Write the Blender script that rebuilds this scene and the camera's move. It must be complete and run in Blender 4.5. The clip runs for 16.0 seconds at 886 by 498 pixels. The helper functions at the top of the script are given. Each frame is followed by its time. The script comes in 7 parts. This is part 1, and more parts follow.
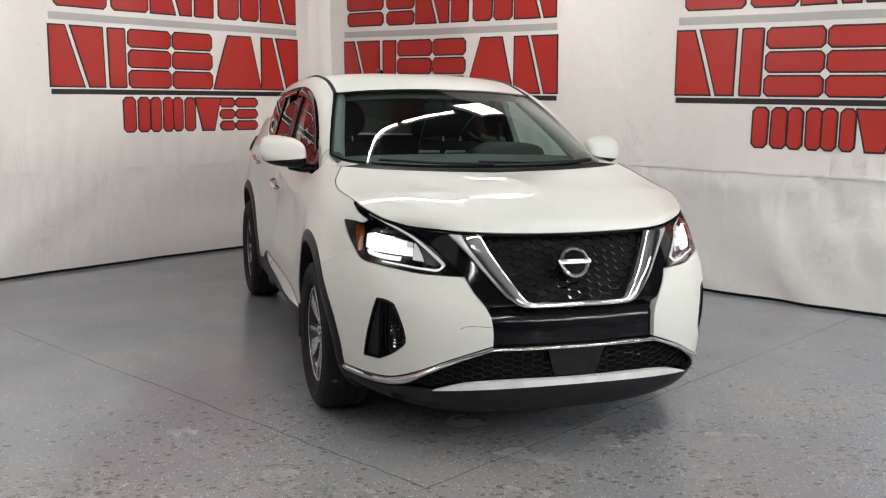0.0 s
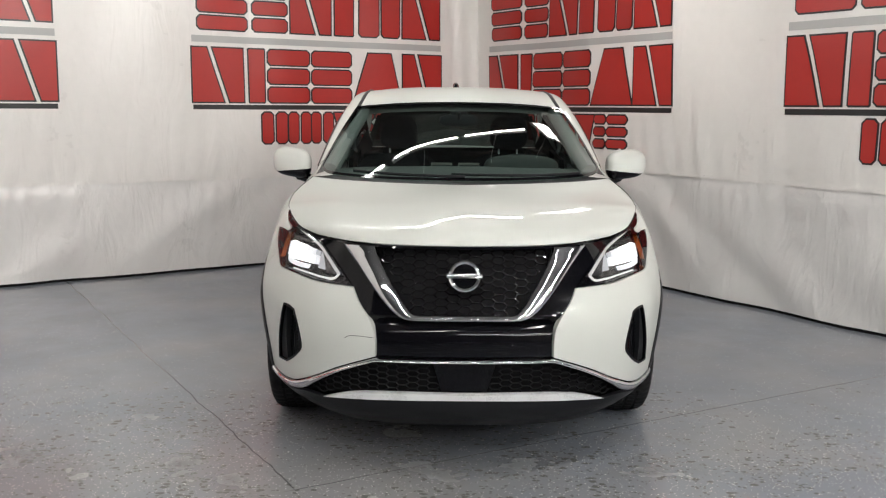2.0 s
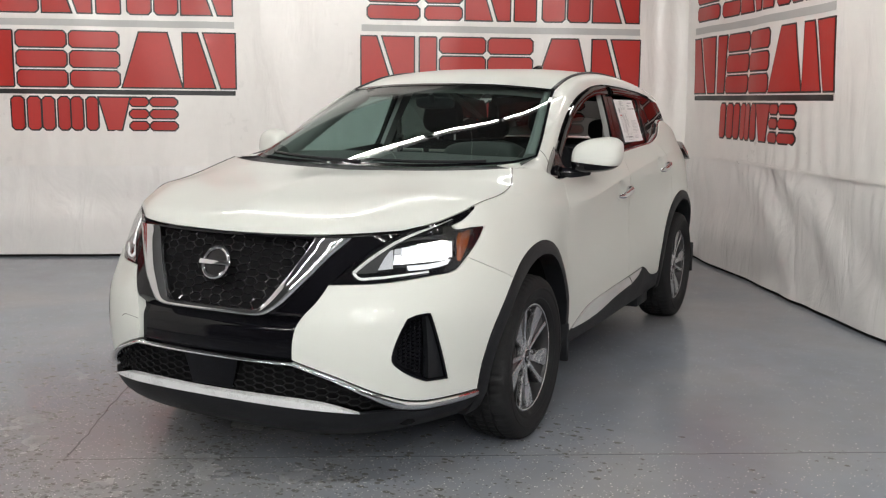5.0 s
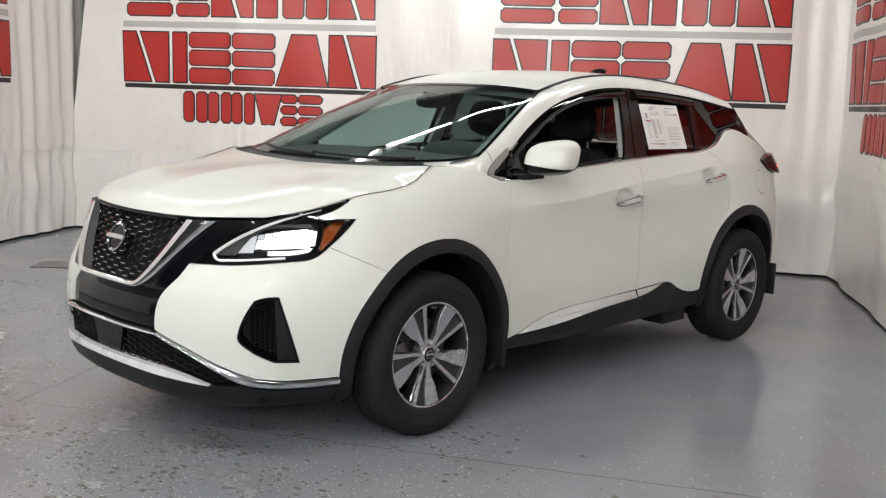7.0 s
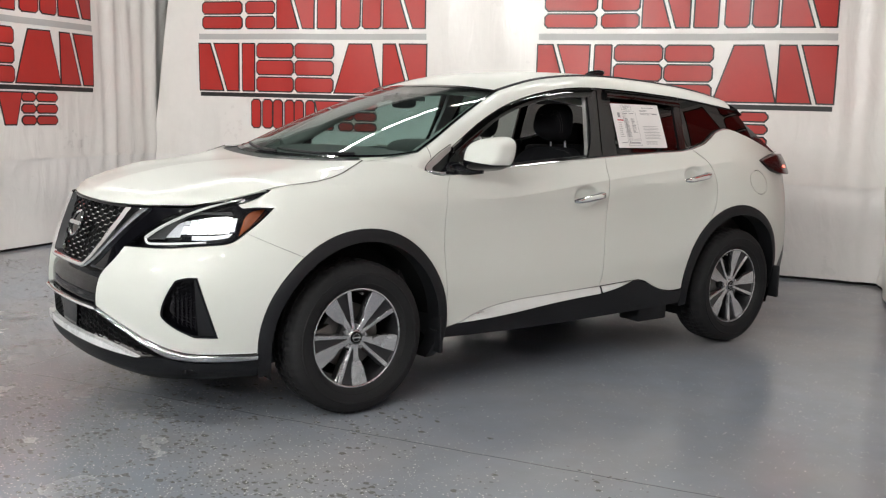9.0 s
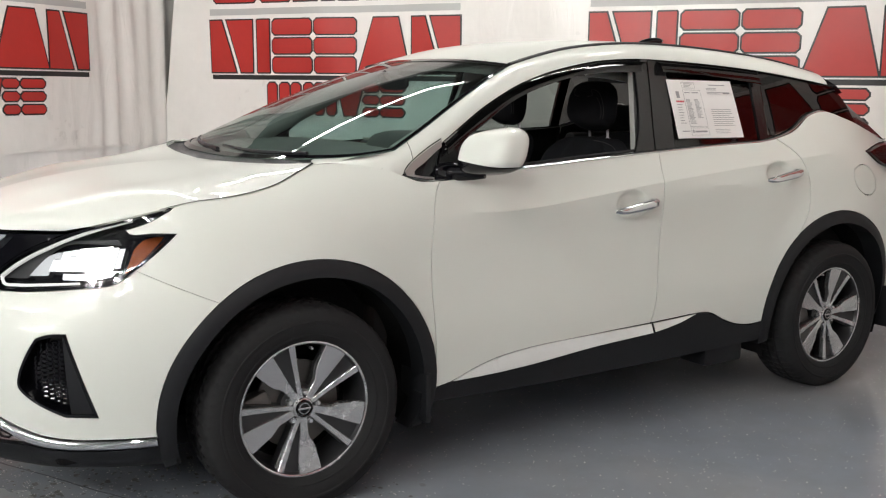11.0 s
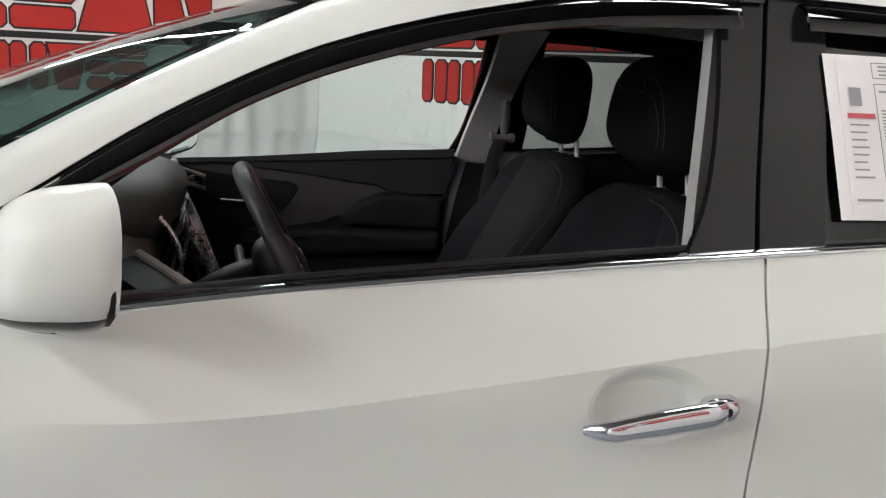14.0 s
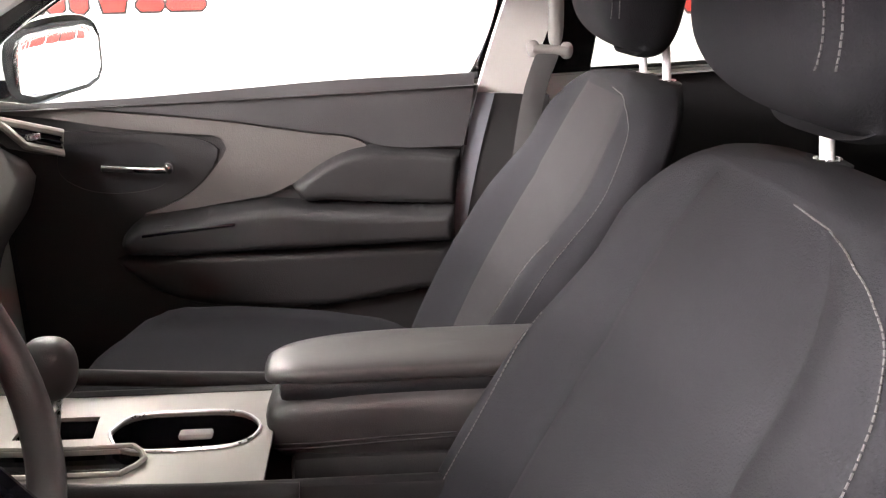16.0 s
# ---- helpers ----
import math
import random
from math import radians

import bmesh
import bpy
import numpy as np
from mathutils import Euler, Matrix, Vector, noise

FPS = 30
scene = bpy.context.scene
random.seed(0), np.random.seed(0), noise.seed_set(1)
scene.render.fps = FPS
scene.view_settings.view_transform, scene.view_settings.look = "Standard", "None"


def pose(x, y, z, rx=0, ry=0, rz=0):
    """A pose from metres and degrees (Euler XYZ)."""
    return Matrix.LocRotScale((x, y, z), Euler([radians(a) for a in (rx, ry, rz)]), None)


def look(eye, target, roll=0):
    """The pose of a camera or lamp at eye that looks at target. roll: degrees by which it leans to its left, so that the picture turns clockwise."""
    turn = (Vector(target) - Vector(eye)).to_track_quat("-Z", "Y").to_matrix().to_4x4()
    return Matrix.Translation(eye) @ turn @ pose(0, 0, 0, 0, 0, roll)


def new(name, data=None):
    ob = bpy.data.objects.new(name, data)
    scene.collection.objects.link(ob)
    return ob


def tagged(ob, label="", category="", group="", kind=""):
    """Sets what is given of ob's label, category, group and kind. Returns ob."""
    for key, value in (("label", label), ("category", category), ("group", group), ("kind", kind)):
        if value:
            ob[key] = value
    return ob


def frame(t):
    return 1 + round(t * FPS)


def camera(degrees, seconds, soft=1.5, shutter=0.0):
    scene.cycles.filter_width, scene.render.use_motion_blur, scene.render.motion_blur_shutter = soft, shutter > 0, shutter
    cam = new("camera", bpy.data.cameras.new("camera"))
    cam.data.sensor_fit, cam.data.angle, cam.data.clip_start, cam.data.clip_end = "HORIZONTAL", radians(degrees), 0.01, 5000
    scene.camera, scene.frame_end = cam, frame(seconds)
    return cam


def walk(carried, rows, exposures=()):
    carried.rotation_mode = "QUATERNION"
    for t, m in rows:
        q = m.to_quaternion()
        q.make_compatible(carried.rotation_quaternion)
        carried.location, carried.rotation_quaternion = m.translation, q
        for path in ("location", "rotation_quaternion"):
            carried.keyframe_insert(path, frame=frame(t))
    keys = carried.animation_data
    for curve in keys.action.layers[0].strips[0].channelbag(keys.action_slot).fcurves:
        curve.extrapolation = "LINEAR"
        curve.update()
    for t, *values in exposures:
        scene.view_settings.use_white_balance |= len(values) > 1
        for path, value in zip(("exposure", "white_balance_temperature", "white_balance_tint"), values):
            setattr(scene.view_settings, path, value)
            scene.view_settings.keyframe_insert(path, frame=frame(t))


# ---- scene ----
cam = camera(48.9, 16.0, soft=1.2, shutter=0.0)
PATH = [
    (0, (6.104, -1.745, 1.545), (4.222, -1.148, 1.232), 0.8),
    (0.5, (6.189, -1.398, 1.539), (4.267, -0.932, 1.238), 0.6),
    (1, (6.365, -0.996, 1.554), (4.412, -0.677, 1.265), 0.5),
    (1.5, (6.399, -0.573, 1.542), (4.427, -0.412, 1.253), 0.4),
    (2, (6.374, -0.095, 1.553), (4.395, -0.093, 1.262), 0.4),
    (2.5, (6.341, 0.376, 1.554), (4.371, 0.221, 1.247), 0.4),
    (3, (6.188, 0.813, 1.543), (4.235, 0.508, 1.238), 0.4),
    (3.5, (6.102, 1.303, 1.552), (4.176, 0.854, 1.25), 0.4),
    (4, (5.882, 1.699, 1.517), (3.994, 1.11, 1.215), 0.4),
    (6.5, (4.638, 3.468, 1.472), (3.115, 2.208, 1.17), 1.5),
    (7, (4.418, 3.835, 1.474), (2.993, 2.464, 1.174), 2.0),
    (7.5, (4.176, 4.118, 1.446), (2.832, 2.664, 1.164), 2.4),
    (8, (3.951, 4.388, 1.449), (2.679, 2.868, 1.178), 2.3),
    (8.5, (3.841, 4.625, 1.444), (2.615, 3.072, 1.155), 2.0),
    (9, (3.818, 4.695, 1.442), (2.62, 3.119, 1.156), 1.6),
    (11.5, (2.343, 3.51, 1.45), (1.329, 1.817, 1.124), 0.8),
    (12, (1.921, 3.216, 1.452), (0.977, 1.479, 1.148), 1.0),
    (12.5, (1.553, 2.922, 1.45), (0.675, 1.151, 1.151), 1.7),
    (13, (1.165, 2.668, 1.451), (0.395, 0.848, 1.144), 2.5),
    (13.5, (0.833, 2.403, 1.444), (0.201, 0.536, 1.11), 2.9),
    (14, (0.535, 2.111, 1.455), (0.084, 0.199, 1.082), 2.5),
    (14.5, (0.299, 1.857, 1.455), (0.018, -0.08, 1.045), 2.0),
    (15, (0.192, 1.569, 1.452), (0.02, -0.375, 1.018), 1.4),
    (15.5, (0.097, 1.299, 1.416), (0.006, -0.636, 0.919), 0.3),
    (16, (0.036, 1.061, 1.378), (-0.107, -0.859, 0.836), -0.6),
]
# the clip's camera opens up as it comes to look into the dark cabin
EXPOSURES = [(0.0, -0.16, 6500, 10), (1.0, -0.24, 6500, 10), (3.5, -0.32, 6500, 10), (7.0, -0.08, 6450, 9), (9.0, -0.05, 6450, 9), (12.0, -0.04, 6550, 9), (13.0, -0.01, 6450, 9), (14.0, 0.1, 6250, 10),
             (15.0, 0.72, 6100, 13), (15.5, 1.6, 6100, 13), (16.0, 3.58, 6850, 20)]
walk(cam, [(t, look(eye, target, roll)) for t, eye, target, roll in PATH], EXPOSURES)

# ---- room frame: corner of the back and right-hand banners; a runs along the back wall, b out of it ----
CORNER, A_DIR, B_DIR = Vector((-4.381, 0.295, 0)), Vector((0.534, -0.846, 0)).normalized(), Vector((0.846, 0.534, 0)).normalized()


def room(a, b, z):
    return CORNER + A_DIR * a + B_DIR * b + Vector((0, 0, z))


ROOM_TURN = math.atan2(A_DIR.y, A_DIR.x)

# ---- light: the shop's white interior and rows of ceiling tubes ----
world = bpy.data.worlds.new("World")
scene.world = world
world.use_nodes = True
world.node_tree.nodes["Background"].inputs[0].default_value = (0.9, 0.95, 1.0, 1)
world.node_tree.nodes["Background"].inputs[1].default_value = 0.05

# ---- materials ----
def material(name, base, rough=0.5, metal=0.0, coat=0.0, vary=0.08, scale=3.0, fine=60.0, bump=0.0, spec=0.5, rough_vary=0.08, sheen=0.0, coat_rough=0.03):
    """A principled surface whose colour, gloss and relief vary at two scales."""
    m = bpy.data.materials.new(name)
    m.use_nodes = True
    nt = m.node_tree
    b = nt.nodes["Principled BSDF"]
    co = nt.nodes.new("ShaderNodeTexCoord")
    big, small = nt.nodes.new("ShaderNodeTexNoise"), nt.nodes.new("ShaderNodeTexNoise")
    for n, s in ((big, scale), (small, fine)):
        n.inputs["Scale"].default_value, n.inputs["Detail"].default_value = s, 4
        nt.links.new(co.outputs["Object"], n.inputs["Vector"])
    mix = nt.nodes.new("ShaderNodeMath")
    mix.operation = "MULTIPLY_ADD"
    nt.links.new(small.outputs["Fac"], mix.inputs[0])
    mix.inputs[1].default_value = 0.5
    nt.links.new(big.outputs["Fac"], mix.inputs[2])
    ramp = nt.nodes.new("ShaderNodeMapRange")
    ramp.inputs[1].default_value, ramp.inputs[2].default_value = 0.45, 1.05
    ramp.inputs[3].default_value, ramp.inputs[4].default_value = 1 - vary, 1 + vary
    nt.links.new(mix.outputs[0], ramp.inputs[0])
    col = nt.nodes.new("ShaderNodeVectorMath")
    col.operation = "SCALE"
    col.inputs[0].default_value = base
    nt.links.new(ramp.outputs[0], col.inputs["Scale"])
    nt.links.new(col.outputs[0], b.inputs["Base Color"])
    rr = nt.nodes.new("ShaderNodeMapRange")
    rr.inputs[1].default_value, rr.inputs[2].default_value = 0.45, 1.05
    rr.inputs[3].default_value, rr.inputs[4].default_value = max(0.0, rough - rough_vary), min(1, rough + rough_vary)
    nt.links.new(mix.outputs[0], rr.inputs[0])
    nt.links.new(rr.outputs[0], b.inputs["Roughness"])
    b.inputs["Metallic"].default_value = metal
    b.inputs["Coat Weight"].default_value, b.inputs["Coat Roughness"].default_value = coat, coat_rough
    b.inputs["Specular IOR Level"].default_value = spec
    b.inputs["Sheen Weight"].default_value = sheen
    if bump:
        bp = nt.nodes.new("ShaderNodeBump")
        bp.inputs["Strength"].default_value, bp.inputs["Distance"].default_value = 1.0, bump
        nt.links.new(small.outputs["Fac"], bp.inputs["Height"])
        nt.links.new(bp.outputs[0], b.inputs["Normal"])
    return m


def glow(name, colour, strength, body=1.0):
    m = bpy.data.materials.new(name)
    m.use_nodes = True
    b = m.node_tree.nodes["Principled BSDF"]
    b.inputs["Base Color"].default_value = (*[q * body for q in colour], 1)
    b.inputs["Emission Color"].default_value = (*colour, 1)
    b.inputs["Emission Strength"].default_value = strength
    return m


def pane(name, tint, gloss=0.0, f0=0.06):
    """Clear or tinted sheet glass: see-through with a mirror gloss that grows at grazing angles, alike from both sides."""
    m = bpy.data.materials.new(name)
    m.use_nodes = True
    nt = m.node_tree
    nt.nodes.remove(nt.nodes["Principled BSDF"])
    out = nt.nodes["Material Output"]
    tr, gl, mx, lw, pw, sc = (nt.nodes.new(k) for k in ("ShaderNodeBsdfTransparent", "ShaderNodeBsdfGlossy", "ShaderNodeMixShader", "ShaderNodeLayerWeight", "ShaderNodeMath", "ShaderNodeMath"))
    tr.inputs[0].default_value = (*tint, 1)
    gl.inputs["Roughness"].default_value = gloss
    lw.inputs["Blend"].default_value = 0.5
    pw.operation, sc.operation = "POWER", "MULTIPLY_ADD"
    pw.inputs[1].default_value = 5.0
    sc.inputs[1].default_value, sc.inputs[2].default_value = 1 - f0, f0
    nt.links.new(lw.outputs["Facing"], pw.inputs[0])
    nt.links.new(pw.outputs[0], sc.inputs[0])
    nt.links.new(sc.outputs[0], mx.inputs[0])
    nt.links.new(tr.outputs[0], mx.inputs[1])
    nt.links.new(gl.outputs[0], mx.inputs[2])
    nt.links.new(mx.outputs[0], out.inputs[0])
    return m


PAINT = material("pearl white paint", (0.675, 0.695, 0.655), 0.36, 0.0, 0.55, 0.012, 1.5, 900, 0.0, rough_vary=0.03, spec=0.08, coat_rough=0.02)
BLACK_GLOSS = material("gloss black plastic", (0.0035, 0.0035, 0.005), 0.06, 0, 0, 0.2, 4, 200, spec=0.28, rough_vary=0.03)
MESH_GLOSS = material("wet gloss black mesh", (0.004, 0.004, 0.005), 0.10, 0, 1.0, 0.2, 4, 200, spec=0.8, rough_vary=0.03)
PILLAR_BLACK = material("black pillar trim", (0.0075, 0.0074, 0.008), 0.16, 0, 0, 0.15, 5, 200, spec=0.42, rough_vary=0.03)
BLACK_MATT = material("textured black plastic", (0.0092, 0.0100, 0.0122), 0.52, 0, 0, 0.15, 5, 400, 0.0004, spec=0.3)
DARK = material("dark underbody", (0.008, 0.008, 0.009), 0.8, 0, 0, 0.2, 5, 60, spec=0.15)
CHROME = material("polished chrome", (0.70, 0.71, 0.73), 0.06, 1.0, 0, 0.02, 4, 100, rough_vary=0.02)
BRIGHT_TRIM = material("dulled bright window trim", (0.30, 0.29, 0.28), 0.42, 0.5, 0, 0.06, 8, 200)
SATIN = material("satin silver finish", (0.62, 0.63, 0.65), 0.28, 0.9, 0.3, 0.04, 6, 200)
SILVER_TRIM = material("silver painted trim", (0.80, 0.81, 0.82), 0.3, 0.1, 0.5, 0.03, 6, 200)
ALLOY = material("machined alloy", (0.56, 0.57, 0.59), 0.26, 0.9, 0.2, 0.03, 8, 300, rough_vary=0.03)
ALLOY_DARK = material("dark grey wheel paint", (0.022, 0.0225, 0.025), 0.35, 0.4, 0.4, 0.1, 8, 200)
RUBBER = material("tyre rubber", (0.0158, 0.0160, 0.0172), 0.75, 0, 0, 0.2, 9, 150, 0.0006, spec=0.2)
DISC = material("brake steel", (0.13, 0.125, 0.12), 0.45, 0.8, 0, 0.15, 12, 120)
WINDSCREEN = pane("windscreen glass", (0.35, 0.48, 0.45), 0.0)
CLEAR = pane("clear lens", (0.95, 0.96, 0.97), 0.0)
SIDE_GLASS = pane("side glass", (0.74, 0.84, 0.82), 0.0)
PRIVACY = pane("privacy glass", (0.20, 0.225, 0.215), 0.0)
PRIVACY_DEEP = pane("deep privacy glass", (0.07, 0.07, 0.07), 0.0)
SMOKED = pane("smoked acrylic", (0.05, 0.05, 0.055), 0.02)
LED = glow("headlamp light", (1.0, 0.985, 0.96), 2.4)
LED_MID = glow("headlamp facet light", (0.97, 0.98, 1.0), 1.0, 0.3)
LED_DIM = glow("headlamp glow", (0.95, 0.97, 1.0), 0.5, 0.2)
DRL = glow("running light", (1.0, 0.99, 0.97), 0.7, 0.4)
DRL_DIM = glow("light guide", (1.0, 0.99, 0.97), 0.42, 0.35)
AMBER = material("amber reflector", (0.27, 0.055, 0.004), 0.15, 0, 1.0, 0.12, 30, 160)
RED_LENS = material("dark red lamp lens", (0.016, 0.0025, 0.003), 0.22, 0, 0.12, 0.25, 20, 100, spec=0.2)
RED_LIT = glow("red marker light", (1.0, 0.15, 0.1), 2.5)
HEADLINER = material("grey cloth headliner", (0.24, 0.235, 0.225), 0.9, 0, 0, 0.06, 6, 400, 0.0004, spec=0.1)
MIRROR = material("mirror silvering", (0.9, 0.91, 0.92), 0.01, 1.0, 0, 0.01, 3, 30, rough_vary=0.0)


def vinyl_material(name, base, relief, stretch, gloss):
    """Hanging white vinyl: slightly glossy, with creases and dull scuffs."""
    m = material(name, base, 0.34, 0, 0, 0.035, 1.3, 14, 0, rough_vary=0.1)
    nt = m.node_tree
    b = nt.nodes["Principled BSDF"]
    co, mp = nt.nodes.new("ShaderNodeTexCoord"), nt.nodes.new("ShaderNodeMapping")
    mp.inputs["Scale"].default_value = stretch
    n, w, bp = nt.nodes.new("ShaderNodeTexNoise"), nt.nodes.new("ShaderNodeTexNoise"), nt.nodes.new("ShaderNodeBump")
    n.inputs["Scale"].default_value, n.inputs["Detail"].default_value, n.inputs["Distortion"].default_value = 2.5, 6, 1.2
    nt.links.new(co.outputs["Object"], mp.inputs[0])
    nt.links.new(mp.outputs[0], n.inputs["Vector"])
    bp.inputs["Strength"].default_value, bp.inputs["Distance"].default_value = 0.8, relief
    nt.links.new(n.outputs["Fac"], bp.inputs["Height"])
    nt.links.new(bp.outputs[0], b.inputs["Normal"])
    nt.links.new(bp.outputs[0], b.inputs["Coat Normal"])
    b.inputs["Coat Weight"].default_value, b.inputs["Coat Roughness"].default_value = gloss, 0.16
    return m


VINYL = vinyl_material("white vinyl banner", (0.84, 0.815, 0.785), 0.020, (1.6, 1.6, 0.5), 0.25)
VINYL_LOW = vinyl_material("white vinyl skirt", (0.84, 0.82, 0.80), 0.034, (1.3, 1.3, 0.55), 0.4)
PRINT_RED = material("red print on vinyl", (0.44, 0.022, 0.017), 0.4, 0, 0, 0.08, 2, 20)
PRINT_BLACK = material("black print on vinyl", (0.015, 0.015, 0.016), 0.42, 0, 0, 0.1, 2, 20)
PRINT_GREY = material("grey print on vinyl", (0.48, 0.48, 0.47), 0.42, 0, 0, 0.05, 2, 20)
WALL_PAINT = material("grey shop wall paint", (0.22, 0.22, 0.22), 0.7, 0, 0, 0.05, 0.7, 30, 0.0005)
CEILING = material("dark ceiling paint", (0.10, 0.10, 0.10), 0.8)
TUBE = glow("fluorescent tube", (1.0, 0.975, 0.935), 125.0)
# stronger tube for the added rows out of view
TUBE_FILL = glow("brighter fill tube", (1.0, 0.975, 0.935), 300.0)
PANEL_LIGHT = glow("light panel", (1.0, 0.97, 0.93), 25.0)
FIXTURE = material("white enamel fixture", (0.75, 0.75, 0.73), 0.4)


def floor_material():
    """Grey epoxy paint with pale flakes, worn rough where it has been walked on, and fine cracks."""
    m = bpy.data.materials.new("grey flecked epoxy floor")
    m.use_nodes = True
    nt = m.node_tree
    N, L = nt.nodes.new, nt.links.new
    b = nt.nodes["Principled BSDF"]
    co = N("ShaderNodeTexCoord")

    def noise_(scale, detail=4, rough=0.5, vec=None):
        n = N("ShaderNodeTexNoise")
        n.inputs["Scale"].default_value, n.inputs["Detail"].default_value, n.inputs["Roughness"].default_value = scale, detail, rough
        L(vec or co.outputs["Object"], n.inputs["Vector"])
        return n.outputs["Fac"]

    def rng(v, a, b_, c=0.0, d=1.0):
        r = N("ShaderNodeMapRange")
        for i, q in enumerate((a, b_, c, d)):
            r.inputs[i + 1].default_value = q
        L(v, r.inputs[0])
        return r.outputs[0]

    def op(kind, x, y):
        n = N("ShaderNodeMath")
        n.operation = kind
        for i, q in enumerate((x, y)):
            if isinstance(q, (int, float)):
                n.inputs[i].default_value = q
            else:
                L(q, n.inputs[i])
        return n.outputs[0]

    def mixc(f, x, y):
        n = N("ShaderNodeMix")
        n.data_type = "RGBA"
        L(f, n.inputs[0])
        for i, q in ((6, x), (7, y)):
            if isinstance(q, tuple):
                n.inputs[i].default_value = (*q, 1)
            else:
                L(q, n.inputs[i])
        return n.outputs[2]

    def chips(scale, radius, density, squeeze=1.0):
        """Scattered round chips: some cells of a pattern, chosen by chance, each with a spot in it."""
        mp = N("ShaderNodeMapping")
        mp.inputs["Scale"].default_value = (1.0, squeeze, 1.0)
        L(co.outputs["Object"], mp.inputs[0])
        wob = N("ShaderNodeTexNoise")
        wob.inputs["Scale"].default_value, wob.inputs["Detail"].default_value = scale * 1.6, 2
        L(co.outputs["Object"], wob.inputs["Vector"])
        vo = N("ShaderNodeTexVoronoi")
        vo.inputs["Scale"].default_value = scale
        L(mp.outputs[0], vo.inputs["Vector"])
        sp = N("ShaderNodeSeparateColor")
        L(vo.outputs["Color"], sp.inputs[0])
        chosen = rng(op("SUBTRACT", density, sp.outputs[0]), 0.0, 0.02)
        size = rng(sp.outputs[1], 0, 1, radius * 0.55, radius * 1.25)
        spot = rng(op("SUBTRACT", size, op("ADD", vo.outputs["Distance"], rng(wob.outputs["Fac"], 0.3, 0.7, -0.12, 0.12))), 0.0, 0.06)
        return op("MULTIPLY", spot, chosen)

    sep = N("ShaderNodeSeparateXYZ")
    L(co.outputs["Object"], sep.inputs[0])
    # worn ground lies out in front of the car
    along = sep.outputs[0]
    zone = op("MULTIPLY", rng(op("ADD", along, rng(noise_(0.9, 3), 0, 1, -1.1, 1.1)), 0.8, 2.4), rng(sep.outputs[1], 3.4, 2.0))
    patchy = op("MULTIPLY", zone, rng(noise_(1.5, 4, 0.6), 0.44, 0.62))
    base = mixc(rng(noise_(1.1, 5), 0.3, 0.7), (0.222, 0.248, 0.292), (0.282, 0.309, 0.354))
    base = mixc(op("MULTIPLY", rng(noise_(5, 6, 0.65), 0.4, 0.75), 0.4), base, (0.205, 0.214, 0.230))
    base = mixc(op("MULTIPLY", rng(noise_(0.55, 5), 0.45, 0.68), 0.55), base, (0.300, 0.278, 0.262))
    base = mixc(op("MULTIPLY", op("MULTIPLY", patchy, rng(noise_(9, 6, 0.7), 0.35, 0.65)), 0.35), base, (0.285, 0.265, 0.225))
    # olive-grey chips where the paint has come away, thick in the worn patches
    pit = chips(34, 0.42, op("ADD", op("MULTIPLY", patchy, 0.62), op("MULTIPLY", zone, 0.07)), 0.75)
    pit2 = chips(61, 0.40, op("ADD", op("MULTIPLY", patchy, 0.40), op("MULTIPLY", zone, 0.10)))
    pit = op("MAXIMUM", pit, pit2)
    base = mixc(op("MULTIPLY", pit, 0.75), base, (0.112, 0.110, 0.098))
    # pale paint flakes, bright and small
    fleck = chips(70, 0.26, op("ADD", op("MULTIPLY", rng(noise_(1.3, 3), 0.35, 0.65), 0.12), op("MULTIPLY", zone, 0.16)))
    spark = chips(110, 0.30, op("ADD", 0.035, op("MULTIPLY", zone, 0.15)))
    base = mixc(op("MULTIPLY", fleck, 0.75), base, (0.62, 0.615, 0.59))
    base = mixc(spark, base, (0.86, 0.86, 0.84))

    def crack(x0, y0, x1, y1, width, wob):
        d = Vector((x1 - x0, y1 - y0, 0))
        n = Vector((-d.y, d.x, 0)).normalized()
        u = d.normalized()
        dist = op("ADD", op("ADD", op("MULTIPLY", sep.outputs[0], n.x), op("MULTIPLY", sep.outputs[1], n.y)), -(n.x * x0 + n.y * y0))
        dist = op("ADD", dist, rng(noise_(4.5, 6), 0, 1, -wob, wob))
        t = op("ADD", op("ADD", op("MULTIPLY", sep.outputs[0], u.x), op("MULTIPLY", sep.outputs[1], u.y)), -(u.x * x0 + u.y * y0))
        inside = op("MULTIPLY", rng(t, 0.0, 0.1), rng(t, d.length, d.length - 0.1))
        return op("MULTIPLY", rng(op("ABSOLUTE", dist, 0), width, width * 0.3), inside)

    for c in CRACKS:
        base = mixc(op("MULTIPLY", crack(*c), 0.7), base, (0.035, 0.036, 0.038))
    L(base, b.inputs["Base Color"])
    rough = op("ADD", rng(noise_(2.3, 5), 0.3, 0.7, 0.12, 0.22), op("MULTIPLY", patchy, 0.12))
    L(rough, b.inputs["Roughness"])
    bp = N("ShaderNodeBump")
    bp.inputs["Strength"].default_value, bp.inputs["Distance"].default_value = 1.0, 0.0012
    L(op("ADD", op("MULTIPLY", noise_(7, 4), 0.9), op("ADD", op("MULTIPLY", pit, -1.2), op("MULTIPLY", fleck, 0.3))), bp.inputs["Height"])
    L(bp.outputs[0], b.inputs["Normal"])
    return m


CRACKS = [(-2.6, -3.71, 2.62, -0.665, 0.0055, 0.03), (2.62, -0.75, 0.42, 3.22, 0.005, 0.012)]
FLOOR = floor_material()
